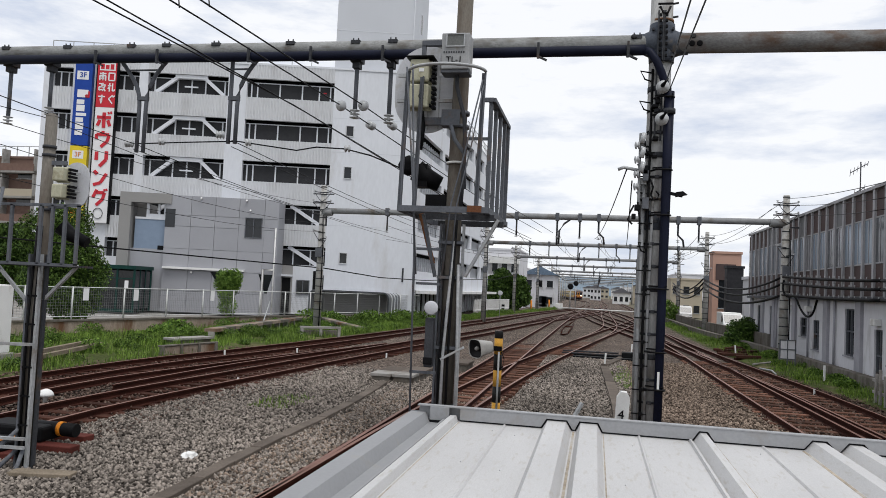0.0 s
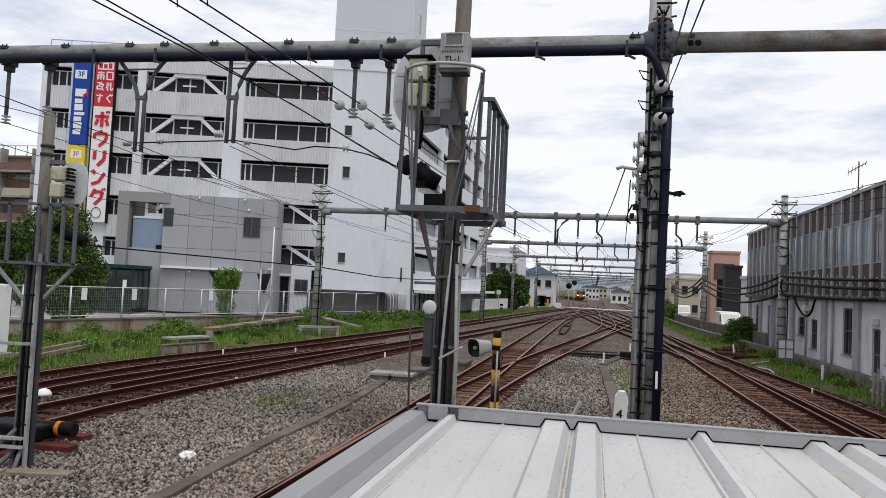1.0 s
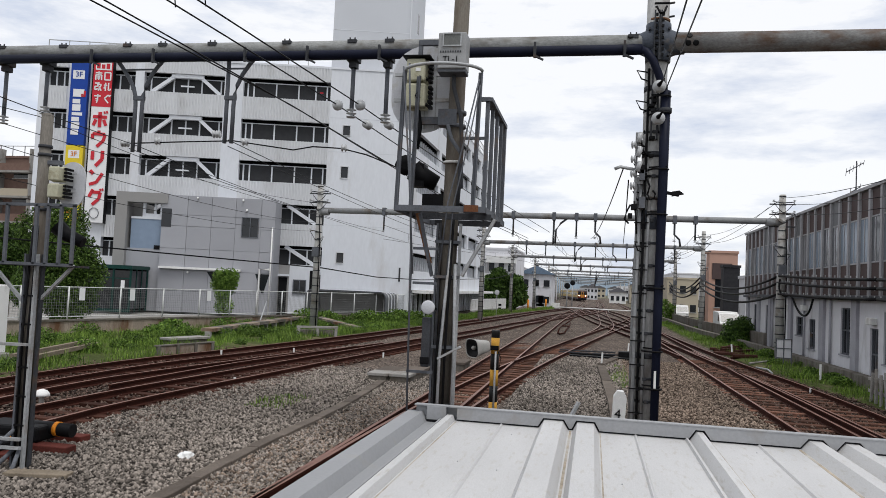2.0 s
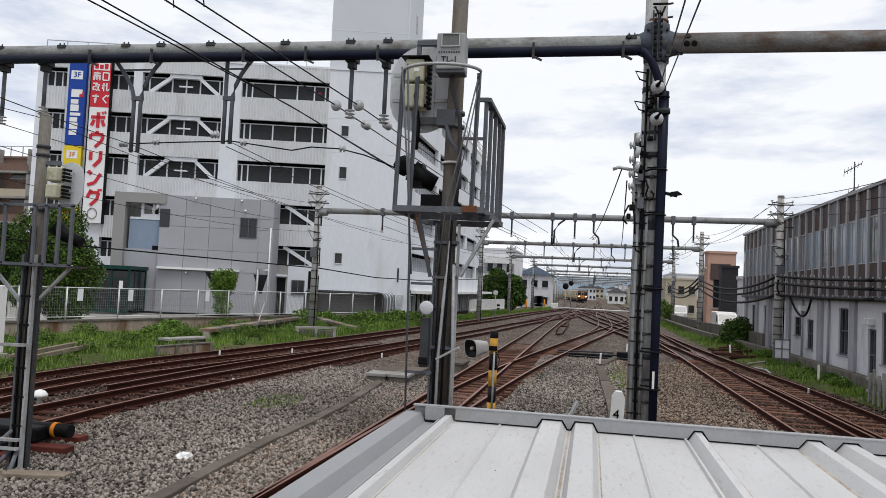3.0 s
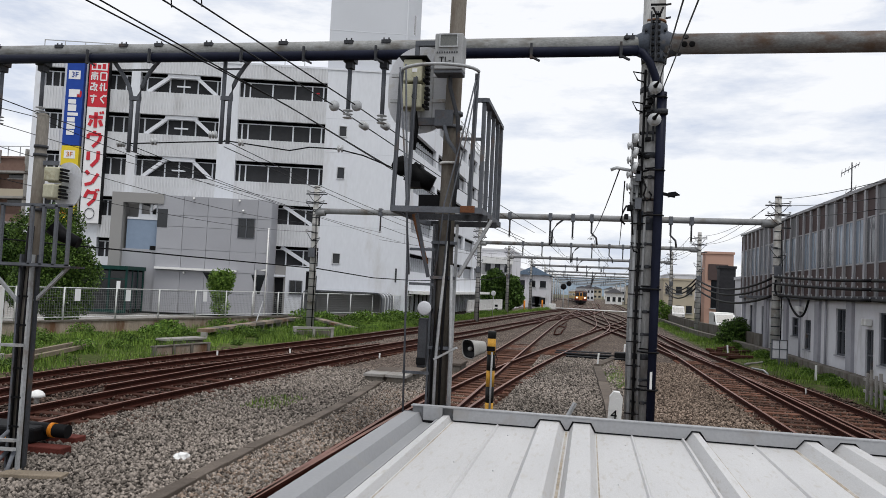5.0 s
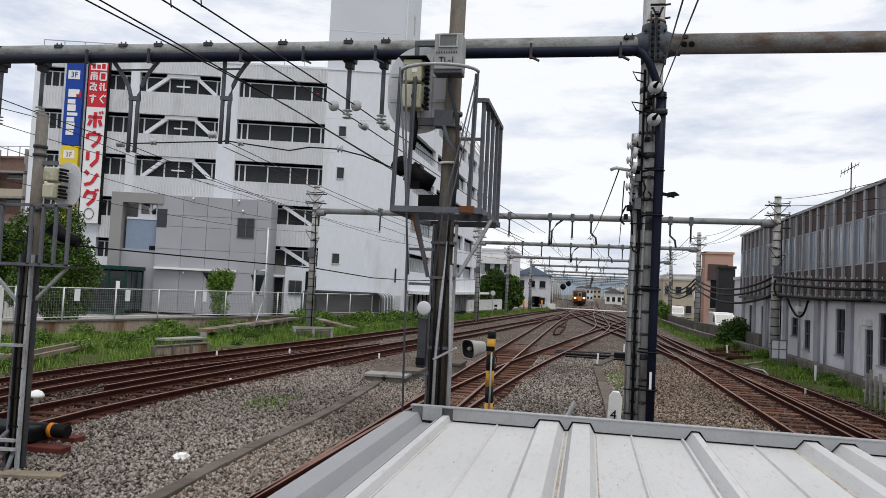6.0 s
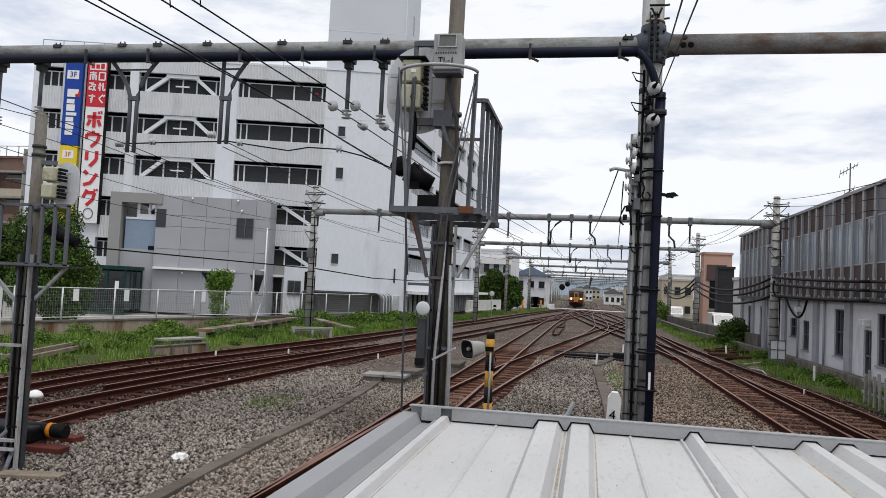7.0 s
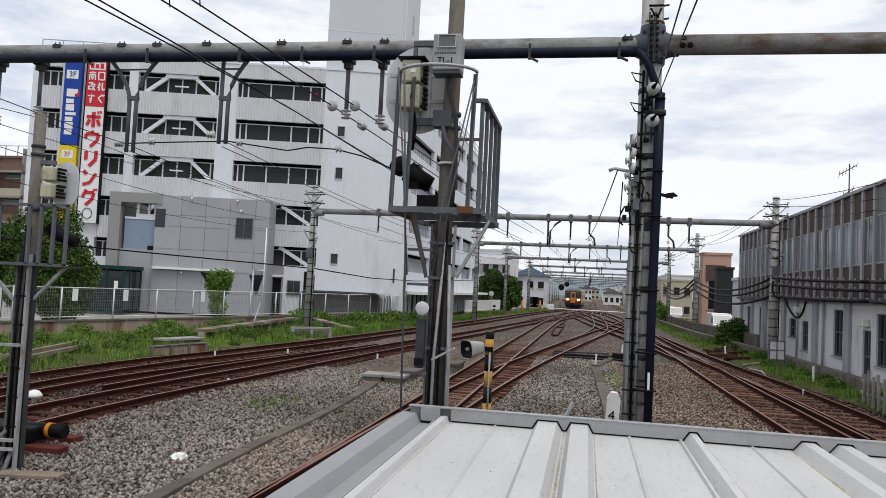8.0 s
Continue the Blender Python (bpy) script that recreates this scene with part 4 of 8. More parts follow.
def main_building():
    t = thing("parking_building", "white multi-storey building with dark open parking levels", "building")
    # near-black core behind the openings, interior shade put into its colour
    fpart("shade_core", box(B(), -28.0, -0.4, 1.2, 14, 0.2, 18.7), M_INSHADE, t)
    # floor slabs
    for z0, z1 in WIN:
        fpart("floor_slab", box(B(), -28.2, -0.35, 0.3, 1.2, z0 - 0.3, z0 - 0.02), M_WALL_W, t)
    # spandrels of ribbed siding and plain piers
    for z0, z1 in BAND[:5]:
        fpart("spandrel", ribbed(-13.2, -6.6, z0, z1), M_WALL_SIDING, t, "ribbed white siding band")
        fpart("spandrel", ribbed(-20.6, -14.6, z0, z1), M_WALL_SIDING, t, "ribbed white siding band")
        fpart("spandrel", ribbed(-23.0, -21.25, z0, z1), M_WALL_SIDING, t, "ribbed white siding band")
        fpart("spandrel", ribbed(-27.7, -26.15, z0, z1), M_WALL_SIDING, t, "ribbed white siding band")
    fpart("wall", box(B(), -28.3, -6.5, 0.05, 0.3, 0.2, 3.9), M_WALL_W, t)
    for x0, x1 in ((-14.6, -13.2), (-21.25, -20.6), (-26.15, -23.0), (-28.3, -27.7)):
        fpart("pier", box(B(), x0, x1, 0.0, 0.5, 0.2, 18.95), M_WALL_W, t)
    # low entrance bay between the annexe and the stair wall
    fpart("entrance_bay", box(B(), -9.75, -8.95, -0.03, 0.05, 0.2, 3.9), M_PORTAL, t, "mid-grey entrance bay")
    # doorway drawn as a near-black sheet, its inner shade in the colour
    fpart("entrance_door", box(B(), -9.70, -9.08, -0.06, -0.03, 0.2, 2.9), M_INSHADE, t)
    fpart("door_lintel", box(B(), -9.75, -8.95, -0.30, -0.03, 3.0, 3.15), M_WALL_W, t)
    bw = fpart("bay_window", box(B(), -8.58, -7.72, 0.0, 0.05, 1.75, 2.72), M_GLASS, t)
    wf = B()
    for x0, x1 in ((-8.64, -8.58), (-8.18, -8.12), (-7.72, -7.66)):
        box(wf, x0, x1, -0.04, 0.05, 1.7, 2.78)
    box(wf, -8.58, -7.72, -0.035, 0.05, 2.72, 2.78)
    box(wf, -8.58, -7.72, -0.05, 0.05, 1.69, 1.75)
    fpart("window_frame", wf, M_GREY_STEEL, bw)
    # flat near-black sheets paint the shade of narrow recesses on the wall
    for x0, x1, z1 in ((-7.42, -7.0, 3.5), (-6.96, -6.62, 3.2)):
        fpart("recess_shade", box(B(), x0, x1, 0.02, 0.05, 0.2, z1), M_INSHADE, t)
    fpart("vent_slot", box(B(), -0.75, -0.62, -0.03, 0.0, 2.98, 4.04), M_GALV_DARK, t)
    # blank stair wall with slit windows
    cuts = [(4.2, 4.95), (10.65, 11.5), (13.9, 14.65)]
    bm = pierced([-6.6, -5.5, -4.98, 0.0], [0.2, 4.2, 4.95, 10.65, 11.5, 13.9, 14.65, 18.95], [(1, 1), (1, 3), (1, 5)], 0.0, 0.4)
    fpart("stair_wall", bm, M_WALL_W, t)
    for a, b in cuts:
        s = fpart("slit_window", box(B(), -5.5, -4.98, 0.14, 0.18, a, b), M_GLASS, t)
        f = B()
        for q in ((-5.56, -5.5, a, b), (-4.98, -4.92, a, b)):
            box(f, q[0], q[1], -0.03, 0.1, q[2] - 0.06, q[3] + 0.06)
        box(f, -5.5, -4.98, -0.03, 0.1, b, b + 0.06)
        box(f, -5.5, -4.98, -0.06, 0.1, a - 0.06, a)
        fpart("window_frame", f, M_WALL_SIDING, s)
    # joints of the stair wall
    for z in (7.0, 15.2, 12.6):
        fpart("panel_joint", box(B(), -6.55, -0.02, -0.006, 0.0, z, z + 0.03), M_TOWER, t)
    # openings: screens, mullions and braces
    for k, (z0, z1) in enumerate(WIN):
        top = z1 - 0.28
        fpart("screen", box(B(), -13.2, -6.6, 0.42, 0.46, z0, top), M_MESHSCREEN, t)
        for x in (-12.9, -12.45, -10.75, -9.05, -7.75, -6.9):
            fpart("mullion", box(B(), x - 0.05, x + 0.05, 0.34, 0.42, z0, top), M_WALL_W, t)
        fpart("rail_bar", box(B(), -13.2, -6.6, 0.33, 0.43, top, top + 0.06), M_WALL_W, t)
        if k == 0:
            for x0, x1 in ((-7.45, -7.2),):
                fpart("red_mark", box(B(), x0, x1, 0.40, 0.415, z0 + 0.66, z0 + 0.76), M_SIGNRED, t)
        fpart("screen", box(B(), -20.6, -14.6, 0.52, 0.56, z0, top), M_MESHSCREEN, t)
        fpart("rail_bar", box(B(), -20.6, -14.6, 0.45, 0.53, top, top + 0.06), M_WALL_W, t)
        for x in (-20.2, -18.5, -17.45, -16.4, -14.95):
            fpart("mullion", box(B(), x - 0.05, x + 0.05, 0.45, 0.52, z0, top), M_WALL_W, t)
        b = B()
        box(b, -18.6, -16.2, 0.05, 0.35, z1 - 0.30, z1 - 0.02)
        bar(b, (-18.4, 0.2, z1 - 0.2), (-20.0, 0.2, z0), 0.24, 0.26)
        bar(b, (-16.4, 0.2, z1 - 0.2), (-14.9, 0.2, z0), 0.24, 0.26)
        bar(b, (-17.9, 0.2, z0 + 0.55), (-16.9, 0.2, z0 + 0.55), 0.10, 0.1)
        fpart("steel_brace", b, M_WALL_W, t, "white chevron steel brace")
        for x0, x1 in ((-23.0, -21.25), (-27.7, -26.15)):
            fpart("screen", box(B(), x0, x1, 0.5, 0.54, z0, top), M_MESHSCREEN, t)
            fpart("mullion", box(B(), x0 + 0.45, x0 + 0.53, 0.40, 0.5, z0, top), M_WALL_W, t)
            fpart("mullion", box(B(), x1 - 0.53, x1 - 0.45, 0.40, 0.5, z0, top), M_WALL_W, t)
            fpart("rail_bar", box(B(), x0, x1, 0.4, 0.5, top, top + 0.06), M_WALL_W, t)
    # diagonal braces of the low levels beside the annexe
    for z0, z1 in WIN[3:]:
        b = B()
        bar(b, (-9.4, 0.2, z1 - 0.05), (-7.2, 0.2, z0 + 0.05), 0.24, 0.26)
        fpart("steel_brace", b, M_WALL_W, t, "white diagonal steel brace")
    # parapet, roof, railing
    fpart("roof_slab", box(B(), -28.3, -0.02, 0.3, 14, 18.7, 18.9), M_CONC, t)
    fpart("coping", box(B(), -28.35, 0.04, -0.06, 0.3, 18.95, 19.1), M_WALL_W, t)
    for x in np.arange(-28.0, -7, 1.5):
        fpart("railing_post", box(B(), x, x + 0.05, 0.4, 0.45, 18.9, 20.0), M_GALV, t)
    fpart("handrail", box(B(), -28.0, -6.8, 0.4, 0.45, 20.0, 20.06), M_GALV, t)
    # stair tower
    tw = B()
    prism(tw, [(-6.7, 0.5), (-0.75, 0.5), (0.34, 4.9), (0.34, 6.5), (-6.7, 6.5)], "z", 18.95, 30.0)
    fpart("stair_tower", tw, M_TOWER, t, "tall grey stair tower on the roof")
    fpart("tower_corner", box(B(), -0.80, -0.72, 0.44, 0.5, 18.95, 30.0), M_WALL_W, t)
    tv = box(B(), 2.2, 2.7, -0.03, 0.05, 23.0, 24.6)
    tv.transform(MF.inverted() @ pose(*(MF @ Vector((-0.75, 0.5, 0))), 0, 0, 90) @ pose(0, 0.03, 0))
    fpart("tower_window", tv, M_GLASS, t)
    for z in (22.2, 25.4):
        fpart("panel_joint", box(B(), -6.7, -0.76, 0.49, 0.5, z, z + 0.05), M_WALL_W, t)
    # side facing the tracks
    side_y0, side_y1 = 0.0, 41.0
    xs = [0, 1.2, 9.5, 10.5, 17.8, 18.8, 26.1, 27.1, 34.0, 35.0, 40.6, 41.0]
    zs = [0.2, 2.4] + [z for z0, z1 in reversed(WIN) for z in (z0, z1)] + [18.95]
    holes = [(i, j) for i in range(1, 11, 2) for j in (2, 4, 6, 8, 10)] + [(i, 0) for i in range(1, 10)]
    w = pierced(xs, zs, holes, 0.0, 0.3)
    fpart("side_wall", w, M_WALL_W, t, "", MS)
    for z0, z1 in WIN:
        fpart("screen", box(B(), 1.2, side_y1 - 0.4, 0.5, 0.55, z0, z1 - 0.25), M_MESHSCREEN, t, "", MS)
        mm = None
        for x in np.arange(1.6, 40.4, 0.78):
            if mm is None:
                mm = fpart("mullion", box(B(), 0, 0.10, 0.36, 0.5, z0, z1 - 0.25), M_WALL_W, t, "", MS)
                mm.location = MS.to_3x3() @ Vector((x, 0, 0))
            else:
                o = new("mullion", mm.data)
                o.parent = t
                o.location = MS.to_3x3() @ Vector((x, 0, 0))
    # near-black block paints the shade behind the side openings
    fpart("side_shade_core", box(B(), 0.3, side_y1 - 0.2, 0.8, 16, 0.2, 18.7), M_INSHADE, t, "", MS)
    fpart("end_wall", box(B(), side_y1 - 0.2, side_y1, 0.3, 16, 0.2, 18.95), M_WALL_W, t, "", MS)
    fpart("side_coping", box(B(), 0, side_y1 + 0.05, -0.05, 0.3, 18.95, 19.1), M_WALL_W, t, "", MS)
    fpart("canopy_slab", box(B(), 1.5, 40.5, -1.3, 0.0, 2.15, 2.4), M_WHITE, t, "", MS)
    for x in np.arange(2.0, 40, 1.6):
        fpart("shopfront_post", box(B(), x, x + 0.12, 0.1, 0.3, 0.2, 2.2), M_WALL_W, t, "", MS)
    for x in np.arange(22, 41, 1.0):
        fpart("railing_post", box(B(), x, x + 0.05, 0.1, 0.15, 19.1, 20.3), M_GALV, t, "", MS)
    for z in (19.7, 20.3):
        fpart("handrail", box(B(), 22, 40.6, 0.1, 0.15, z, z + 0.05), M_GALV, t, "", MS)
    fpart("down_pipe", tube(B(), [(0.5, -0.08, 2.2), (0.5, -0.08, 5.2)], 0.06, 8), M_GALV_DARK, t, "", MS)
    return t


main_building()
MW = MF @ pose(0, 0, 0, 90, 0, 0)       # lettering upright on the front


def letter_bars(parent, segs, material, x, z, w, h, y):
    """One drawn character: strokes (x0, z0, x1, z1) in a unit square, with an optional weight."""
    bm = B()
    for s in segs:
        x0, z0, x1, z1 = s[:4]
        wt = (s[4] if len(s) > 4 else 0.15) * 1.25
        bar(bm, (x + x0 * w, y, z + z0 * h), (x + x1 * w, y, z + z1 * h), 0.03, wt * w)
    fpart("character", bm, material, parent)


def signs():
    y = -0.42
    first = set(scene.objects)
    # red and white sign
    t = thing("vertical_sign", "red and white vertical bowling sign on the facade", "sign", group="vertical signs")
    fpart("sign_box", box(B(), -24.5, -23.02, y, -0.02, 6.3, 18.9), M_SIGNWHITE, t)
    fpart("red_field", box(B(), -24.48, -23.04, y - 0.012, y, 14.95, 18.88), M_SIGNRED, t)
    for x in (-24.5, -23.02):
        fpart("sign_edge", box(B(), x - 0.04, x + 0.04, y - 0.03, -0.01, 6.25, 18.9), M_BLACK, t)
    ys = y - 0.03
    # station-front, exit, right-away lines (drawn characters)
    for row, z in enumerate((17.75, 16.95, 16.15, 15.25)):
        kanji = [
            ([], []),
            ([(0, .86, 1, .86), (.5, 1.02, .5, .64), (.06, .62, .06, 0), (.94, .62, .94, 0), (.06, .62, .94, .62), (.28, .44, .72, .44), (.28, .24, .72, .24), (.5, .44, .5, .02)], [(.05, .05, .05, .95), (.95, .05, .95, .95), (.05, .95, .95, .95), (.05, .05, .95, .05)]),
            ([(0, .9, .45, .9), (.42, .9, .42, .5), (0, .5, .42, .5), (.02, .5, .02, .1), (.02, .1, .45, .2), (.6, 1, .5, .6), (.55, .75, 1, .75), (.95, .7, .55, 0), (.6, .5, 1, 0)], [(0, .7, .5, .7), (.25, 1, .25, 0), (.25, .6, 0, .3), (.7, 1, .7, .1), (.7, .1, 1, .1), (1, .1, 1, .3)]),
            ([(0, .8, 1, .8), (.55, 1, .55, .3), (.55, .3, .3, .2), (.4, .5, .25, .4), (.55, .3, .4, -.05)], [(.8, 1, .2, .55), (.2, .55, .8, 0), (.85, .9, .95, .75), (1.0, .98, 1.1, .85)]),
        ][row]
        for k, segs in enumerate(q for q in kanji if q):
            letter_bars(t, segs, M_SIGNWHITE, -24.30 + 0.66 * k, z, 0.48, 0.62, ys)
    # a white plate of small writing above them
    fpart("name_plate", box(B(), -24.32, -23.16, y - 0.025, y - 0.012, 17.72, 18.34), M_SIGNWHITE, t)
    for k in range(3):
        fpart("writing_bar", box(B(), -24.24 + 0.35 * k, -23.98 + 0.35 * k, y - 0.034, y - 0.025, 17.82, 18.22 - 0.08 * (k == 1)), M_SIGNRED, t)
    big = [
        [(0, .68, 1, .68, .18), (.5, 1, .5, 0, .2), (.22, .5, .05, .12, .18), (.78, .5, .95, .12, .18), (.78, 1.05, .84, .9, .1), (.95, 1.08, 1.02, .93, .1)],
        [(.5, 1.05, .5, .85, .18), (.05, .82, .95, .82, .18), (.05, .82, .05, .5, .18), (.95, .82, .85, .4, .18), (.85, .4, .4, 0, .18)],
        [(.15, .95, .15, .4, .2), (.85, 1, .85, .45, .2), (.85, .45, .4, 0, .2)],
        [(.05, .95, .3, .75, .2), (.05, .05, .55, .2, .18), (.55, .2, .95, .8, .18)],
        [(.35, 1, .1, .5, .18), (.3, .82, .9, .82, .18), (.9, .82, .8, .4, .18), (.8, .4, .35, 0, .18), (.85, 1.05, .92, .92, .1), (1.0, 1.08, 1.08, .95, .1)],
    ]
    for k, segs in enumerate(big):
        letter_bars(t, segs, M_SIGNRED, -24.28, 13.4 - 1.45 * k, 1.02, 1.15, ys)
    e = B()
    for a in range(10):
        p = 2 * math.pi * a / 10
        q = 2 * math.pi * (a + 1) / 10
        bar(e, (-23.75 + 0.35 * math.cos(p), ys, 7.0 + 0.4 * math.sin(p)), (-23.75 + 0.35 * math.cos(q), ys, 7.0 + 0.4 * math.sin(q)), 0.07, 0.02)
    fpart("emblem", e, M_GALV_DARK, t)
    # blue sign over a yellow one
    t = thing("vertical_sign", "blue shop sign with white lettering bars on the facade", "sign", group="vertical signs")
    fpart("sign_box", box(B(), -26.1, -24.85, y, -0.02, 12.0, 18.9), M_SIGNBLUE, t)
    fpart("floor_plate", box(B(), -25.95, -25.1, y - 0.012, y, 16.95, 17.6), M_SIGNWHITE, t)
    words("floor_text", "3F", 0.55, M_SIGNBLUE, t, MF @ pose(-25.5, y - 0.03, 17.28, 90, 0, 0))
    # the shop's name as plain bars, turned on its side
    for z0, z1, h in ((15.25, 15.75, .8), (14.75, 15.0, .55), (14.2, 14.6, .6), (13.85, 14.0, .75), (13.4, 13.65, .55), (12.85, 13.25, .6), (12.4, 12.7, .55)):
        fpart("logo_bar", box(B(), -25.85, -25.85 + h, y - 0.02, y, z0 + 0.35, z1 + 0.35 + 0.08), M_SIGNWHITE, t)
    s = B()
    prism(s, [(-25.25, 15.6), (-24.95, 15.6), (-24.92, 16.05), (-25.05, 16.1), (-25.1, 15.85), (-25.28, 15.8)], "y", y - 0.02, y)
    fpart("logo_mark", s, M_SIGNRED, t)
    t = thing("vertical_sign", "yellow shop sign with an orange emblem on the facade", "sign", group="vertical signs")
    fpart("sign_box", box(B(), -26.1, -24.85, y, -0.02, 5.9, 11.95), M_SIGNYEL, t)
    fpart("floor_plate", box(B(), -25.9, -25.1, y - 0.012, y, 11.0, 11.6), M_SIGNWHITE, t)
    words("floor_text", "3F", 0.5, M_SIGNORANGE, t, MF @ pose(-25.5, y - 0.03, 11.3, 90, 0, 0))
    s = B()
    prism(s, [(-25.85, 9.4), (-25.4, 10.6), (-24.95, 9.9), (-25.2, 9.0)], "y", y - 0.02, y)
    fpart("logo_mark", s, M_SIGNORANGE, t)
    for z in (8.4, 7.6, 6.8):
        fpart("logo_bar", box(B(), -25.8, -25.2, y - 0.02, y, z, z + 0.45), M_SIGNORANGE, t)
    for ob in set(scene.objects) - first:
        if ob.parent is None:
            ob.location = MF.to_3x3() @ Vector((0.28, 0, 0))


signs()


def annexe():
    t = thing("annexe_building", "grey panel-clad annexe with a portal frame", "building")
    y = -3.0
    fpart("core", box(B(), -17.7, -9.75, y + 0.1, -0.1, 0.1, 8.35), M_ANNEX, t)
    xs = [-17.7, -15.9, -14.2, -12.5, -10.7, -9.7]
    zs = [0.1, 1.6, 3.1, 4.6, 6.2, 7.0, 8.4]
    tmpl = {}
    for i in range(5):
        for j in range(6):
            x0, x1, z0, z1 = xs[i], xs[i + 1], zs[j], zs[j + 1]
            if i == 3 and j == 4:
                z0, z1 = zs[4], zs[5]
            if (i, j) == (3, 3) or (i == 3 and j == 4):
                continue
            fpart("cladding_panel", box(B(), x0 + 0.012, x1 - 0.012, y, y + 0.1, z0 + 0.012, z1 - 0.012), M_ANNEX, t)
    # window with a sliding sash
    w = fpart("window", box(B(), -12.0, -10.9, y + 0.06, y + 0.09, 5.65, 7.0), M_GLASS, t)
    f = B()
    for a, b in ((-12.06, -12.0), (-11.48, -11.42), (-10.9, -10.84)):
        box(f, a, b, y - 0.02, y + 0.1, 5.6, 7.05)
    box(f, -12.0, -10.9, y - 0.02, y + 0.1, 7.0, 7.05)
    box(f, -12.0, -10.9, y - 0.03, y + 0.1, 5.6, 5.65)
    fpart("window_frame", f, M_GREY_STEEL, w)
    s = B()
    s = pierced([-12.5, -12.06, -10.84, -10.7], [4.6, 5.6, 7.05, 7.06], [(1, 1)], y + 0.02, y + 0.1)
    fpart("wall_infill", s, M_ANNEX, t)
    # portal frame
    fpart("portal_leg", box(B(), -20.9, -20.1, y - 0.1, -0.2, 0.1, 8.45), M_PORTAL, t)
    fpart("portal_head", box(B(), -20.1, -17.3, y - 0.1, y + 0.9, 7.75, 8.45), M_PORTAL, t)
    fpart("portal_back", box(B(), -20.1, -19.2, y + 1.2, -0.2, 0.1, 7.75), M_PORTAL, t)
    fpart("blue_screen", box(B(), -19.9, -17.72, y + 0.35, y + 0.5, 4.5, 6.6), M_BLUEPANEL, t, "slate blue screen panel")
    fpart("screen_cap", box(B(), -19.9, -17.72, y + 0.3, y + 0.55, 6.6, 6.75), M_WALL_W, t)
    wf = B()
    for x0, x1 in ((-19.15, -18.95), (-18.35, -18.2), (-17.92, -17.74)):
        box(wf, x0, x1, y + 0.36, y + 0.48, 6.76, 7.75)
    box(wf, -19.15, -17.74, y + 0.35, y + 0.49, 6.755, 7.0)
    fpart("opening_frame", wf, M_WALL_W, t)
    fpart("side_box", box(B(), -17.69, -17.0, y - 0.02, y + 0.0, 6.1, 7.4), M_GLASS, t)
    fpart("low_wall", box(B(), -20.1, -17.7, y + 0.3, y + 0.6, 0.1, 4.5), M_ANNEX, t)
    fpart("vent", box(B(), -18.2, -17.72, y + 0.28, y + 0.3, 4.45, 4.75), M_BLACK, t)
    fpart("ledge", box(B(), -17.6, -11.9, y - 0.35, y, 3.15, 3.3), M_WHITE, t)
    for x0, x1 in ((-14.3, -12.5), (-10.9, -9.9)):
        s = B()
        prism(s, [(x0, 3.05), (x1, 3.05), ((x0 * 0.35 + x1 * 0.65), 1.7), ((x0 * 0.5 + x1 * 0.5), 1.7)], "y", y - 0.02, y + 0.05)
        w = fpart("low_window", s, M_GLASS, t)
    for x, z in ((-15.6, 2.9), (-12.0, 8.2), (-15.2, 8.2), (-11.7, 7.5)):
        s = B()
        lathe(s, (x, y - 0.02, z), (0, -1, 0.4), [(0, 0.05), (0.12, 0.05), (0.14, 0.07), (0.17, 0.07)], 10)
        fpart("wall_lamp", s, M_WHITE, t)
    fpart("down_pipe", tube(B(), [(-9.85, y - 0.06, 0.2), (-9.85, y - 0.06, 6.4)], 0.05, 8), M_WHITE, t)
    fpart("down_pipe", tube(B(), [(-10.6, y - 0.1, 0.2), (-10.6, y - 0.1, 3.4), (-9.9, y - 0.1, 3.4)], 0.08, 8), M_WHITE, t)


annexe()


def kiosk():
    t = thing("glazed_entrance", "dark green framed glass entrance lobby", "entrance")
    t.location = MF.to_3x3() @ Vector((-1.95, 0, 0))
    y = -6.5
    fpart("roof", box(B(), -19.8, -16.3, y - 0.1, y + 3.5, 2.95, 3.2), M_GREENFRAME, t)
    for x in (-19.7, -18.6, -17.5, -16.4):
        fpart("post", box(B(), x - 0.06, x + 0.06, y, y + 0.12, 0.1, 2.95), M_GREENFRAME, t)
        fpart("post", box(B(), x - 0.06, x + 0.06, y + 3.2, y + 3.32, 0.1, 2.95), M_GREENFRAME, t)
    for x in (-19.64, -18.54, -17.44):
        fpart("pane", box(B(), x, x + 0.98, y + 0.04, y + 0.07, 0.3, 2.85), M_GLASS, t)
    for x in (-19.64, -18.54, -17.44):
        fpart("glazing_bar", box(B(), x, x + 0.98, y + 0.02, y + 0.09, 2.30, 2.36), M_GREENFRAME, t)
        fpart("kick_panel", box(B(), x, x + 0.98, y + 0.02, y + 0.09, 0.1, 0.3), M_GREENFRAME, t)
    for k in range(3):
        y0 = y + 0.14 + 1.03 * k
        fpart("side_pane", box(B(), -16.42, -16.39, y0, y0 + 0.95, 0.3, 2.85), M_GLASS, t)
        fpart("side_bar", box(B(), -16.45, -16.36, y0 + 0.95, y0 + 1.03, 0.1, 2.95), M_GREENFRAME, t)
    # near-black back sheet paints the shade inside the lobby
    fpart("back_panel", box(B(), -19.7, -16.4, y + 3.33, y + 3.36, 0.1, 2.95), M_INSHADE, t)
    fpart("notice", box(B(), -17.0, -16.75, y + 0.015, y + 0.035, 1.7, 2.2), M_SIGNWHITE, t)


kiosk()


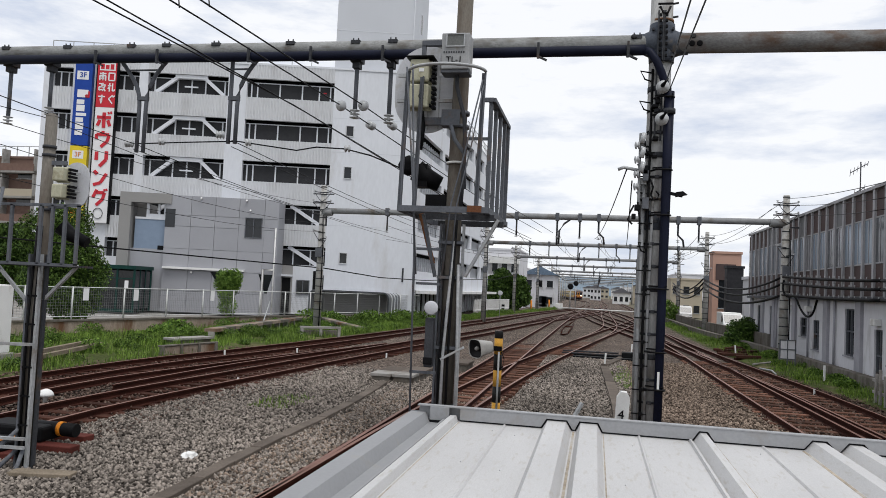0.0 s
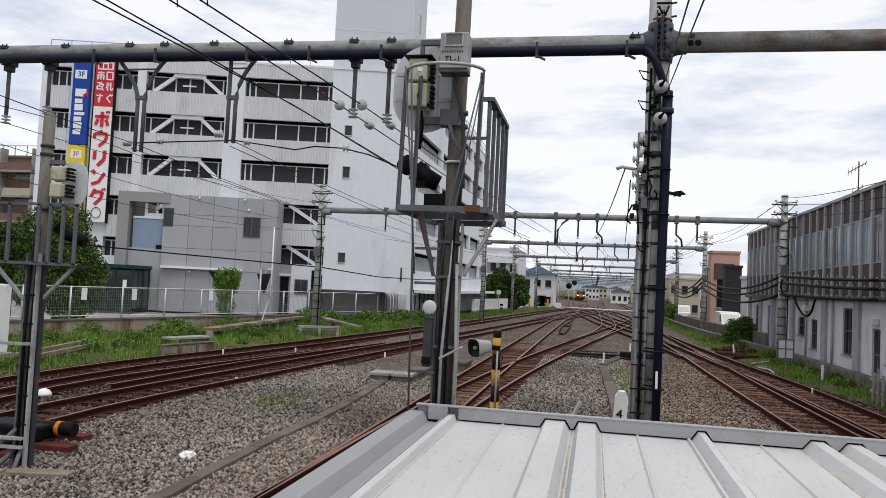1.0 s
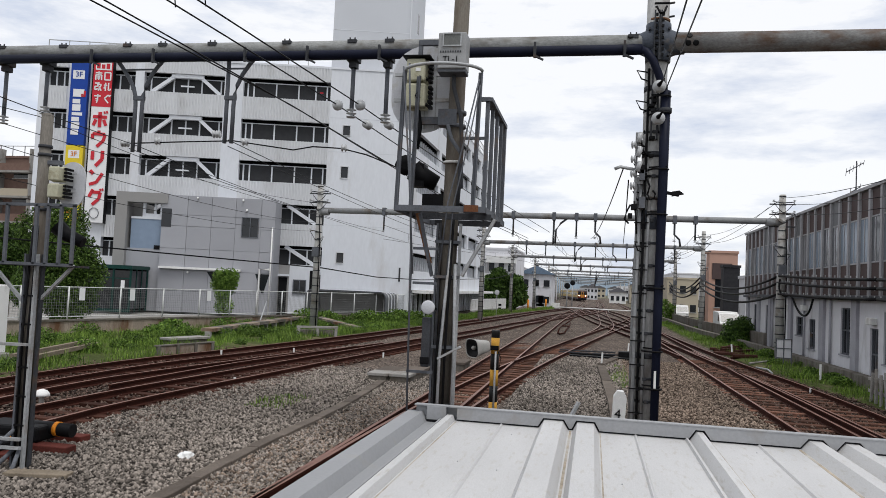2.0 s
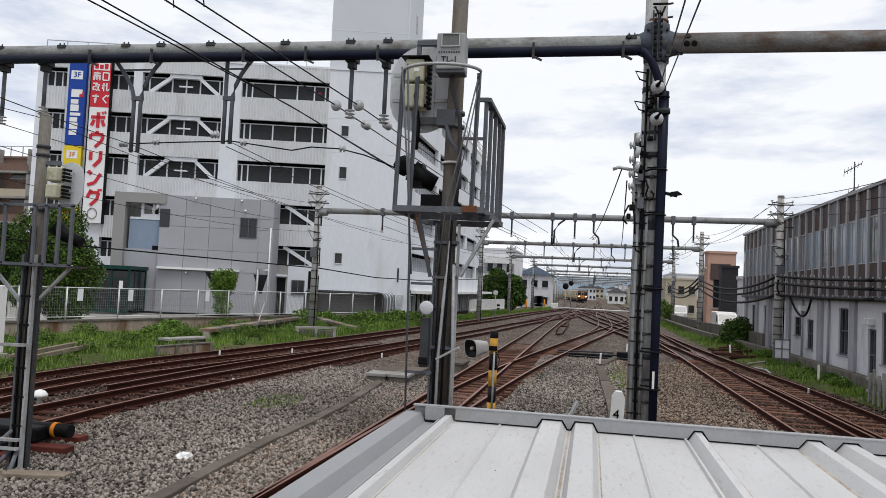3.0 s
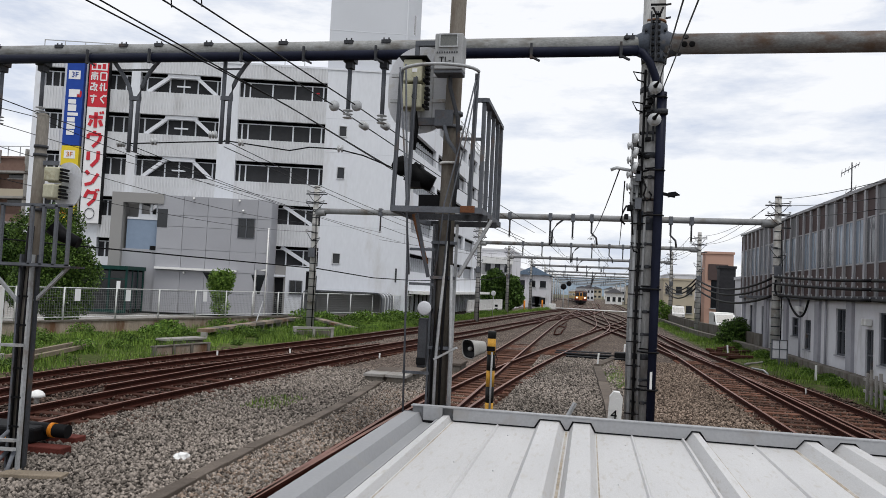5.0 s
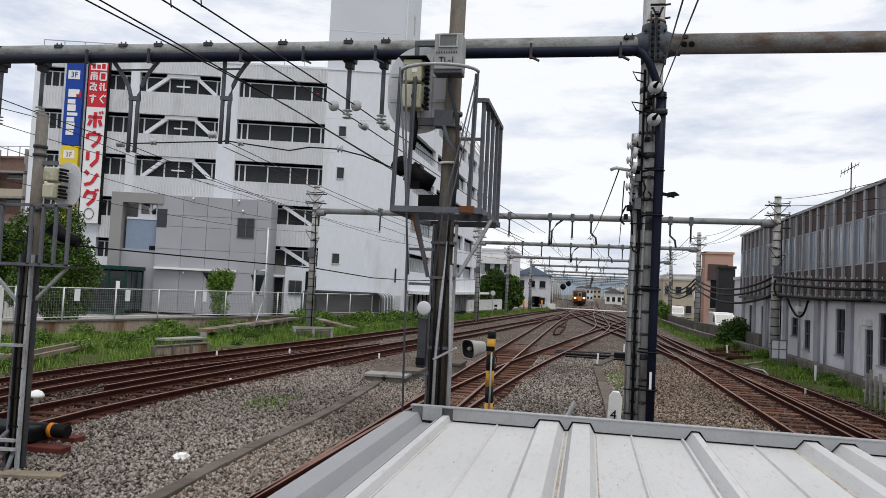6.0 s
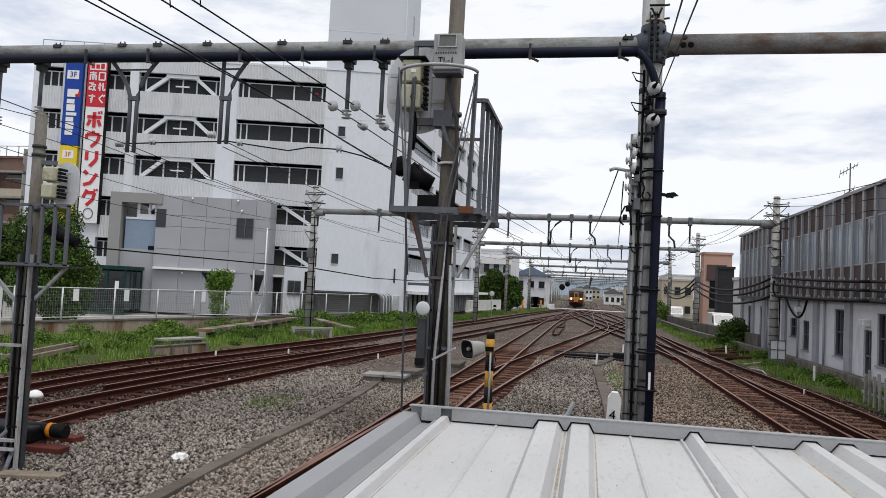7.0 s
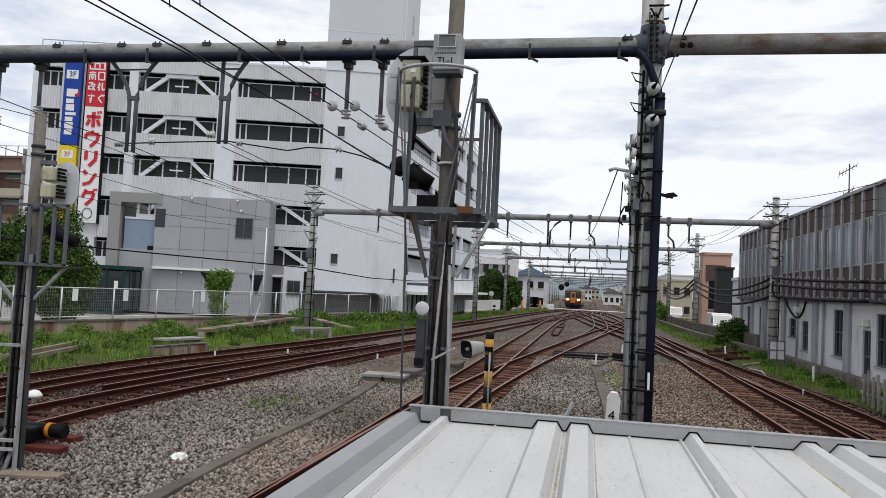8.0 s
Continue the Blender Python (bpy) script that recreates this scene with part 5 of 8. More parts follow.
def carport():
    t = thing("ramp_shelter", "dark curved roof shelter over a parking ramp", "shelter")
    y = -3.4
    def arch(x0, x1, z, r=0.5):
        pts = [(x0, 0.35)]
        for a in np.linspace(180, 90, 6):
            pts.append((x0 + r + r * math.cos(radians(a)), z - r + r * math.sin(radians(a))))
        for a in np.linspace(90, 0, 6):
            pts.append((x1 - r + r * math.cos(radians(a)), z - r + r * math.sin(radians(a))))
        pts.append((x1, 0.35))
        return pts
    lean = Matrix(((1, 0.249, 0, -0.249 * y), (0, 1, 0, 0), (0, 0, 1, 0), (0, 0, 0, 1)))

    def lay(name, bm, material):
        bm.transform(lean)
        fpart(name, bm, material, t)
    x0, x1 = -7.2, -1.55
    crown = lambda p, up=0.0: [(a, b + up + (0.22 * (1 - abs(a - (x0 + x1) / 2) / ((x1 - x0) / 2)) if b > 1.2 else 0)) for a, b in p]
    o = crown(arch(x0, x1, 2.12, 0.42))
    i = crown([(a + (0.07 if a < -4 else -0.07), min(b, 2.05)) for a, b in arch(x0, x1, 2.12, 0.42)])
    lay("curved_roof", prism(B(), o + i[::-1], "y", y, -0.15), M_SHELTER)
    for yy in np.linspace(y + 0.06, -0.2, 5):
        oo = crown(arch(x0 - 0.03, x1 + 0.03, 2.15, 0.42))
        ii = crown([(a + (0.1 if a < -4 else -0.1), min(b, 2.08)) for a, b in arch(x0 - 0.03, x1 + 0.03, 2.15, 0.42)])
        lay("rib", prism(B(), oo + ii[::-1], "y", yy - 0.06, yy + 0.06), M_WALL_W if yy > y + 0.1 else M_SHELTER)
    lay("back_wall", box(B(), x0 + 0.1, x1 - 0.1, y + 2.6, y + 2.66, 0.3, 2.05), M_PORTAL)
    lay("side_sheet", box(B(), x1 - 0.16, x1 - 0.12, y + 0.1, -0.2, 0.3, 1.7), M_PORTAL)
    lay("ceiling_lamp", soft_box(-4.0, -3.2, y + 1.2, y + 1.5, 1.98, 2.04, 0.02), M_WHITE)


carport()


# ---- boundary wall and fence ----
WALL = [(-24.3, 20), (-22.0, 29), (-20.0, 36.5), (-18.2, 43), (-15.9, 50), (-13.3, 57.5)]


M_FENCE = mat("pale_fence_paint", (0.62, 0.63, 0.62), 0.5, var=0.15, scale=2, fine=30)


def boundary():
    p = smooth_path(WALL, 1.2)
    t = thing("boundary_wall", "rust-stained low concrete retaining wall", "wall", kind="structure")
    for a, b in zip(p, p[1:]):
        d = (b - a)
        m = Matrix.Translation(a) @ Matrix.Rotation(math.atan2(d.y, d.x), 4, "Z")
        bm = box(B(), 0.004, d.length - 0.004, 0, 0.25, -0.1, 0.56)
        bm.transform(m)
        part("wall_panel", bm, M_WALL_STAIN, t)
        bm = box(B(), 0, d.length, -0.05, 0.3, 0.56, 0.63)
        bm.transform(m)
        part("coping", bm, M_CONC_DARK, t)
    f = thing("chain_link_fence", "pale painted steel mesh fence on the retaining wall", "fence")
    q = smooth_path(WALL, 2.2)
    for k, (a, b) in enumerate(zip(q, q[1:])):
        d = b - a
        m = Matrix.Translation(a) @ Matrix.Rotation(math.atan2(d.y, d.x), 4, "Z")
        bm = tube(B(), [(0, 0.12, 0.63), (0, 0.12, 2.05)], 0.035, 8)
        bm.transform(m)
        part("post", bm, M_FENCE, f)
        for z in (0.75, 2.02):
            bm = tube(B(), [(0, 0.12, z), (d.length, 0.12, z)], 0.022, 6)
            bm.transform(m)
            part("rail", bm, M_FENCE, f)
        bm = B()
        for x in np.arange(0.1, d.length, 0.12):
            bar(bm, (x, 0.12, 0.75), (x, 0.12, 2.02), 0.007)
        for z in np.arange(0.87, 2.0, 0.12):
            bar(bm, (0, 0.12, z), (d.length, 0.12, z), 0.007)
        bm.transform(m)
        part("mesh_panel", bm, M_MESHWIRE, f)
        if k in (2, 4, 5, 7):
            bm = box(B(), 0.5, 0.78, 0.07, 0.09, 1.45, 1.98)
            bm.transform(m)
            part("notice", bm, M_SIGNWHITE, f)


boundary()


# ---- clad building by the far side of the tracks ----
def clad_building():
    t = thing("clad_building", "grey finned upper storey over a pale rendered ground floor", "building")
    X, y0, y1 = 9.85, 12.0, 52.3
    rng = random.Random(4)
    # ground floor wall with openings (y0, y1, z0, z1)
    ops = [(13.5, 15.0, 0.9, 2.5), (18.0, 19.5, 0.9, 2.5), (23.0, 24.3, 0.1, 2.3), (27.55, 28.65, 0.85, 2.64), (29.15, 29.95, 0.1, 2.02), (32.15, 33.3, 0.85, 2.7), (36.85, 37.9, 0.75, 2.1), (38.75, 40.1, 1.25, 2.15), (43.2, 44.0, 0.8, 2.5), (46.2, 46.9, 0.8, 2.6), (49.3, 50.2, 0.8, 2.6)]
    ys = [y0] + [q for o in ops for q in o[:2]] + [y1]
    zs = sorted({0.0, 3.1} | {q for o in ops for q in o[2:]})
    holes = [(2 * k + 1, j) for k, o in enumerate(ops) for j in range(len(zs) - 1) if zs[j] >= o[2] - 1e-6 and zs[j + 1] <= o[3] + 1e-6]
    w = pierced(ys, zs, holes, -0.25, 0.0)
    w.transform(pose(X, 0, 0, 0, 0, 90))
    part("ground_floor_wall", w, M_PALEWALL, t)
    part("end_wall", box(B(), X, X + 14, y1 - 0.25, y1 - 0.004, 0, 3.1), M_PALEWALL, t)
    for a, b, c, d in ops:
        win = part("window", box(B(), X + 0.14, X + 0.17, a, b, c, d), M_GLASS, t)
        f = B()
        for q in (a, b - 0.06, (a + b) / 2 - 0.03):
            box(f, X + 0.06, X + 0.14, q, q + 0.06, c, d)
        for z in (c, d - 0.06, (c + d) / 2):
            box(f, X + 0.07, X + 0.135, a, b, z, z + 0.06)
        part("window_frame", f, M_GREY_STEEL, win)
        part("sill", box(B(), X - 0.06, X + 0.1, a - 0.05, b + 0.05, c - 0.06, c), M_PILASTER, win)
    for yy in (16.5, 21.2, 25.7, 31.1, 35.3, 40.7, 45.2, 48.2, 51.4):
        part("pilaster", box(B(), X - 0.12, X, yy, yy + 0.62, 0, 3.1), M_PILASTER, t)
    part("plinth", box(B(), X - 0.07, X - 0.002, y0, y1, 0, 0.32), M_CONC_DARK, t)
    # upper storey
    part("upper_storey", box(B(), X - 0.10, X + 14, y0, y1 + 0.1, 3.1, 7.1), M_CLAD, t)
    part("soffit_edge", box(B(), X - 0.24, X - 0.10, y0, y1 + 0.1, 3.02, 3.16), M_GREY_STEEL, t)
    part("roof_edge", box(B(), X - 0.24, X + 0.2, y0, y1 + 0.12, 7.04, 7.16), M_FIN, t)
    k = 0
    yy = y0 + 0.3
    while yy < y1:
        f = B()
        box(f, X - 0.21, X - 0.10, yy, yy + 0.19, 3.16, 7.08)
        part("fin", f, M_FIN, t)
        box_m = B()
        box(box_m, X - 0.15, X - 0.10, yy + 0.72, yy + 0.77, 4.41, 5.99)
        part("mullion", box_m, M_FIN, t)
        for z in (4.355, 6.0):
            part("transom", box(B(), X - 0.15, X - 0.10, yy + 0.192, yy + 1.148, z, z + 0.05), M_FIN, t)
        lo = 3.2
        part("brown_panel", box(B(), X - 0.13, X - 0.10, yy + 0.195, yy + 1.145, lo, lo + 1.15), M_BROWNPANEL, t)
        if rng.random() < 0.9:
            part("window_pane", box(B(), X - 0.135, X - 0.10, yy + 0.195, yy + 1.145, 4.41, 5.995), mat_pane(rng.random()), t)
        part("top_panel", box(B(), X - 0.13, X - 0.10, yy + 0.195, yy + 1.145, 6.055, 7.0), M_BROWNPANEL if rng.random() < 0.6 else M_CLAD, t)
        yy += 1.15
        k += 1
    # fittings on the wall
    for yy, z in ((29.25, 2.15), (38.1, 2.45), (41.6, 2.45)):
        part("air_unit", soft_box(X - 0.24, X - 0.002, yy, yy + 0.5, z, z + 0.25, 0.03), M_WHITE, t)
    for yy in (34.4, 38.4, 44.8):
        part("down_pipe", tube(B(), [(X - 0.08, yy, 0.1), (X - 0.08, yy, 3.05)], 0.05, 8), M_PILASTER, t)
    return t


PANES = []


def mat_pane(r):
    return PANES[int(r * 2.999)]


PANES += [mat("pane_pale", (0.20, 0.25, 0.31), 0.2, var=0.1, scale=0.5), mat("pane_dark", (0.09, 0.095, 0.105), 0.12, var=0.2, scale=0.5), mat("pane_curtained", (0.15, 0.165, 0.19), 0.3, var=0.15, scale=0.5)]
clad_building()


def antenna():
    t = thing("tv_antenna", "thin metal television antenna on a rooftop", "antenna")
    x, y = 12.4, 40
    part("pole", tube(B(), [(x, y, 7.05), (x, y, 9.85)], 0.03, 8), M_GALV_DARK, t)
    for cz, half, n in ((9.55, 0.55, 6), (8.45, 0.35, 3)):
        lo, hi = Vector((x - half, y - 0.3, cz - 0.30 * half / 0.55)), Vector((x + half * 0.7, y + 0.2, cz + 0.26 * half / 0.55))
        part("boom", tube(B(), [lo, hi], 0.022, 6), M_GALV_DARK, t)
        for k in range(n):
            c = lo.lerp(hi, k / (n - 1))
            r = 0.20 - 0.015 * k
            part("element", tube(B(), [c + Vector((0.05, 0.5 * r, r)), c - Vector((0.05, 0.5 * r, r))], 0.013, 5), M_GALV_DARK, t)


antenna()


# ---- plain houses and blocks further off ----
def house(name, label, x0, x1, y0, y1, h, wall, roof=None, rows=2, cols=3, ridge=1.6, base=0.0):
    t = thing(name, label, "house")
    part("wall", box(B(), x0, x1, y0, y1, base, h), wall, t)
    if roof is None:
        part("parapet", box(B(), x0 - 0.1, x1 + 0.1, y0 - 0.1, y1 + 0.1, h, h + 0.25), wall, t)
    else:
        xm = (x0 + x1) / 2
        bm = prism(B(), [(x0 - 0.5, h), (x1 + 0.5, h), (xm, h + ridge)], "y", y0 - 0.5, y1 + 0.5)
        part("roof", bm, roof, t)
    for r in range(rows):
        for c in range(cols):
            wx = x0 + (x1 - x0) * (c + 0.5) / cols
            wz = base + (h - base) * (r + 0.45) / rows
            ww, wh = (x1 - x0) / cols * 0.28, (h - base) / rows * 0.2
            w = part("window", box(B(), wx - ww, wx + ww, y0 - 0.02, y0 + 0.05, wz - wh, wz + wh), M_GLASS, t)
            part("sill", box(B(), wx - ww - 0.1, wx + ww + 0.1, y0 - 0.12, y0, wz - wh - 0.1, wz - wh), M_GALV, w)
    return t


ap = house("apartment_block", "brown tiled apartment block with balconies behind the fence", -84, -60, 72, 90, 14.6, M_BROWNHOUSE, rows=5, cols=7)
for k in range(5):
    z = 1.9 + 2.75 * k
    part("balcony_slab", box(B(), -84.2, -59.9, 70.9, 72, z, z + 0.22), M_CONC, ap)
    part("balcony_front", box(B(), -84.2, -59.9, 70.9, 71.0, z + 0.22, z + 1.0), M_BEIGE if k % 2 else M_BROWNHOUSE, ap)
    for x in np.arange(-84, -59.5, 4.0):
        part("balcony_divider", box(B(), x, x + 0.18, 70.95, 72, z + 0.22, z + 2.6), M_CONC, ap)
for x in np.arange(-84, -59.8, 1.5):
    part("railing_post", box(B(), x, x + 0.07, 71.9, 71.97, 14.85, 15.9), M_GALV, ap)
part("handrail", box(B(), -84, -59.9, 71.9, 71.97, 15.9, 15.97), M_GALV, ap)
pk = house("salmon_house", "salmon rendered house with a flat roof", 12.1, 14.95, 85, 87.5, 7.7, M_PINK, rows=1, cols=1)
part("loggia", box(B(), 12.4, 14.4, 84.9, 85.4, 4.9, 6.6), M_BROWNPANEL, pk)
house("charcoal_house", "charcoal clad narrow house", 12.75, 14.3, 80, 81.5, 6.0, M_CHARCOAL, rows=0, cols=1)
house("white_shed", "low white building with a flat roof", 12.3, 14.5, 66, 69, 4.6, M_PALEWALL, rows=1, cols=2)
house("beige_house", "beige rendered house beside the line", 10.6, 15.0, 115, 126, 5.4, M_BEIGE, rows=2, cols=3)
house("beige_house", "beige rendered house with a tiled roof", 9.8, 13.0, 140, 150, 5.0, M_BEIGE, M_ROOFTILE, rows=2, cols=2, ridge=1.0)
bl = house("balcony_block", "white apartment block with balconies", -17.0, -11.3, 112, 126, 8.6, M_PALEWALL, rows=2, cols=4)
for z in (4.0, 6.6):
    part("balcony", box(B(), -17.0, -11.2, 111.0, 112.0, z, z + 1.0), M_WHITE, bl)
house("blue_roof_house", "white house with a blue tiled roof", -12.3, -6.9, 131, 142, 5.6, M_PALEWALL, M_BLUEROOF, rows=2, cols=3, ridge=1.5)
house("white_house", "small white house with a grey roof", 5.0, 9.9, 235, 242, 3.4, M_WHITE, M_ROOFTILE, rows=1, cols=3, ridge=1.5)
house("far_house", "grey roofed house beyond the junction", 12, 20, 260, 272, 6.0, M_BEIGE, M_ROOFTILE, rows=2, cols=3)
house("far_house", "grey roofed house beyond the junction", -2.5, 2.0, 330, 340, 5.2, M_PALEWALL, M_ROOFTILE, rows=2, cols=3)
house("far_house", "low dark roofed house beyond the junction", -22, -12, 250, 262, 6.2, M_PALEWALL, M_ROOFTILE, rows=2, cols=4)
house("far_house", "grey block beyond the junction", 20, 40, 330, 350, 10, M_PALEWALL, rows=3, cols=6)
house("far_house", "grey block beyond the junction", -60, -34, 300, 330, 13, M_WHITE, rows=4, cols=6)


def far_town():
    """Small houses that fill the distance on both sides of the line."""
    rr = random.Random(17)
    walls = [M_PALEWALL, M_BEIGE, M_WHITE, M_BROWNHOUSE, M_CONC]
    k = 0
    for y in (165, 200, 240, 290, 350, 430):
        for side in (-1, 1):
            x = side * rr.uniform(12, 16) + (0 if side > 0 else -0.03 * (y - 150))
            for i in range(5):
                w = rr.uniform(7, 12)
                h = rr.uniform(4.5, 7.5)
                x0 = x if side > 0 else x - w
                house("distant_house", "small distant house with a pitched roof", x0, x0 + w, y + rr.uniform(-6, 6), y + 14, h, walls[k % 5], M_ROOFTILE if rr.random() < 0.7 else None, rows=2, cols=3, ridge=rr.uniform(1, 2))["group"] = "distant houses"
                k += 1
                x += side * (w + rr.uniform(0.5, 3))
    for x in (-8, 0, 9):
        house("distant_house", "small distant house across the line", x, x + 7.5, 470, 482, 6.0, walls[k % 5], M_ROOFTILE, rows=2, cols=3)["group"] = "distant houses"
        k += 1


far_town()


def van(x, y, turn):
    t = thing("delivery_van", "small white delivery van parked beside a house", "van", pose(x, y, 0, 0, 0, turn))
    part("cargo_body", soft_box(-0.75, 0.75, 0.2, 2.4, 0.45, 1.85, 0.06), M_WHITE, t)
    cab = prism(B(), [(-0.95, 0.4), (0.2, 0.4), (0.2, 1.75), (-0.35, 1.72), (-0.85, 1.05), (-0.95, 0.95)], "x", -0.72, 0.72)
    cab.transform(pose(0, 0, 0))
    part("cab", cab, M_WHITE, t)
    part("windscreen", prism(B(), [(-0.83, 1.10), (-0.80, 1.08), (-0.36, 1.66), (-0.39, 1.68)], "x", -0.62, 0.62), M_GLASS, t)
    for s in (-1, 1):
        part("side_window", box(B(), s * 0.725 - 0.01, s * 0.725 + 0.01, -0.45, 0.1, 1.1, 1.6), M_GLASS, t)
        for yy in (-0.45, 1.75):
            w = part("wheel", tube(B(), [(s * 0.72 - 0.09, yy, 0.29), (s * 0.72 + 0.09, yy, 0.29)], 0.29, 16), M_BLACK, t)
            part("rim", tube(B(), [(s * 0.72 + s * 0.085, yy, 0.29), (s * 0.72 + s * 0.1, yy, 0.29)], 0.16, 12), M_GALV, w)
        part("headlight", soft_box(s * 0.55 - 0.12, s * 0.55 + 0.12, -0.97, -0.93, 0.68, 0.85, 0.015), M_PORC, t)
    part("bumper", soft_box(-0.74, 0.74, -1.02, -0.9, 0.36, 0.58, 0.03), M_BLACK, t)
    part("plate_bar", box(B(), -0.17, 0.17, -1.03, -1.02, 0.42, 0.55), M_SIGNYEL, t)


van(10.3, 62.0, 0)
van(10.6, 96.0, 0)


# ---- signal mast beyond the shed roof ----
def stadium(cx, cz, w, h, n=14):
    """Outline of an upright oblong with round ends."""
    r = w / 2
    pts = []
    for k in range(n + 1):
        a = math.pi * k / n
        pts.append((cx + r * math.cos(a), cz + h / 2 - r + r * math.sin(a)))
    for k in range(n + 1):
        a = math.pi + math.pi * k / n
        pts.append((cx + r * math.cos(a), cz - h / 2 + r + r * math.sin(a)))
    return pts


def lamp_case(t, x, y, z, w, h, letter=""):
    """Back of one signal lamp: a cream lid with a thick rim and cooling fins."""
    b = soft_box(x - w / 2, x + w / 2, y - 0.20, y + 0.06, z - h / 2, z + h / 2, 0.03)
    case = part("lamp_case", b, M_CREAM, t)
    part("case_rim", soft_box(x - w / 2 - 0.025, x + w / 2 + 0.025, y - 0.03, y + 0.03, z - h / 2 - 0.02, z + h / 2 + 0.02, 0.012), M_CREAM, case)
    for k in range(5):
        zz = z - h / 2 + h * (k + 0.5) / 5
        part("cooling_fin", box(B(), x + w / 2 + 0.025, x + w / 2 + 0.09, y - 0.08, y + 0.10, zz - 0.025, zz + 0.02), M_BLACK, case)
    for dx in (-1, 1):
        s = B()
        lathe(s, (x + dx * (w / 2 + 0.01), y - 0.05, z - h / 2 + 0.06), (0, -1, 0), [(0, 0.03), (0.05, 0.03), (0.06, 0.015)], 8)
        part("case_latch", s, M_BLACK, case)
    if letter:
        ob = words("case_letter", letter, 0.15, M_BLACK, case, pose(x + 0.06, y - 0.21, z - 0.02, 90, 0, 0))
    else:
        part("case_plate", box(B(), x + 0.0, x + 0.09, y - 0.206, y - 0.2, z - 0.03, z + 0.03), M_SIGNWHITE, case)


def centre_signal():
    t = thing("signal_mast", "railway signal mast with a service cage seen from behind", "signal mast", group="signal masts")
    X, Y = -2.46, 12.95
    pole = tube(B(), [(X - 0.03, Y, -0.1), (X - 0.02, Y, 4.0), (X + 0.03, Y, 9.2)], 0.150, 20, 0.135)
    part("concrete_pole", pole, mat("stained_pole_concrete", (0.125, 0.113, 0.098), 0.9, var=0.22, scale=2.5, fine=45, bump=0.15, dirt=(0.085, 0.065, 0.05), dirt_amt=0.45, dirt_scale=2.2, stretch=(1, 1, 0.35)), t)
    # steel sections bolted to the foot
    for dx, dy, w, d, z1, m in ((-0.21, -0.10, 0.035, 0.08, 3.9, M_GREY_STEEL), (-0.15, -0.15, 0.04, 0.03, 3.9, M_GALV_DARK), (0.19, -0.10, 0.04, 0.08, 3.9, M_GALV)):
        part("channel_post", box(B(), X + dx - w / 2, X + dx + w / 2, Y + dy - d / 2, Y + dy + d / 2, 0, z1), m, t)
    for dx, r, z0, z1, bend in ((-0.06, 0.028, 0.0, 3.6, 0.12), (0.03, 0.022, 0.0, 4.0, 0.05), (0.19, 0.028, 0.0, 3.2, -0.05), (-0.12, 0.018, 0.0, 3.0, 0.2)):
        part("cable", tube(B(), [(X + dx, Y - 0.21, z0), (X + dx, Y - 0.21, 1.6), (X + dx + bend * 0.4, Y - 0.24, 2.4), (X + dx + bend, Y - 0.20, z1)], r, 8), M_GALV if r > 0.025 else M_BLACK, t)
    for z in (0.75, 1.75, 2.95, 3.55):
        part("clamp_band", box(B(), X - 0.23, X + 0.21, Y - 0.20, Y - 0.17, z, z + 0.05), M_GREY_STEEL, t)
        part("clamp_band", tube(B(), [(X, Y, z - 0.02), (X, Y, z + 0.06)], 0.165, 18), M_GALV_DARK, t)
    s = B()
    bar(s, (X - 0.05, Y - 0.38, 1.60), (X + 0.33, Y - 0.42, 1.82), 0.09, 0.035)
    part("tie_bar", s, M_GALV, t)
    # disc and black case beside the pole
    s = B()
    lathe(s, (-2.70, 12.5, 2.45), (0, -1, 0), [(0, 0.105), (0.015, 0.118), (0.03, 0.118), (0.04, 0.10), (0.045, 0.02)], 24)
    part("white_disc", s, M_DISC, t)
    part("disc_arm", tube(B(), [(-2.70, 12.55, 2.45), (-2.62, 12.8, 2.42)], 0.02, 8), M_BLACK, t)
    part("relay_case", soft_box(-2.80, -2.655, 12.52, 12.68, 1.45, 2.28, 0.02), M_STEELBOX, t)
    part("relay_case_lid", soft_box(-2.805, -2.65, 12.49, 12.52, 1.5, 1.62, 0.01), M_BLACK, t)
    for z, x0 in ((2.83, -3.02), (1.33, -3.06), (0.66, -3.02), (3.42, -3.04)):
        part("ladder_arm", box(B(), x0, -2.6, 12.62, 12.66, z, z + 0.045), M_GREY_STEEL, t)
    # access ladder
    part("ladder_stile", tube(B(), [(-2.99, 12.55, 0.3), (-3.06, 12.55, 3.4), (-3.22, 12.45, 6.6)], 0.018, 8), M_GREY_STEEL, t)
    part("ladder_stile", tube(B(), [(-2.98, 12.42, 3.0), (-3.10, 12.35, 4.6), (-3.28, 12.3, 6.5)], 0.016, 8), M_GREY_STEEL, t)
    part("guy_rod", tube(B(), [(-2.53, 12.4, 3.0), (-2.42, 12.35, 4.2), (-2.20, 12.35, 5.2), (-1.99, 12.4, 6.3)], 0.014, 6), M_GREY_STEEL, t)
    part("guy_rod", tube(B(), [(-2.40, 12.4, 3.0), (-2.32, 12.35, 4.2), (-2.12, 12.35, 5.2), (-1.97, 12.4, 6.2)], 0.012, 6), M_GREY_STEEL, t)
    # service cage
    zf = 4.08
    s = B()
    for y in (12.35, 13.5, 15.0):
        box(s, -3.32, -1.78, y - 0.03, y + 0.03, zf - 0.03, zf + 0.07)
    box(s, -3.34, -3.28, 12.35, 15.0, zf - 0.03, zf + 0.07)
    box(s, -1.86, -1.78, 12.35, 15.0, zf - 0.03, zf + 0.07)
    part("cage_floor_frame", s, M_GREY_STEEL, t)
    s = B()
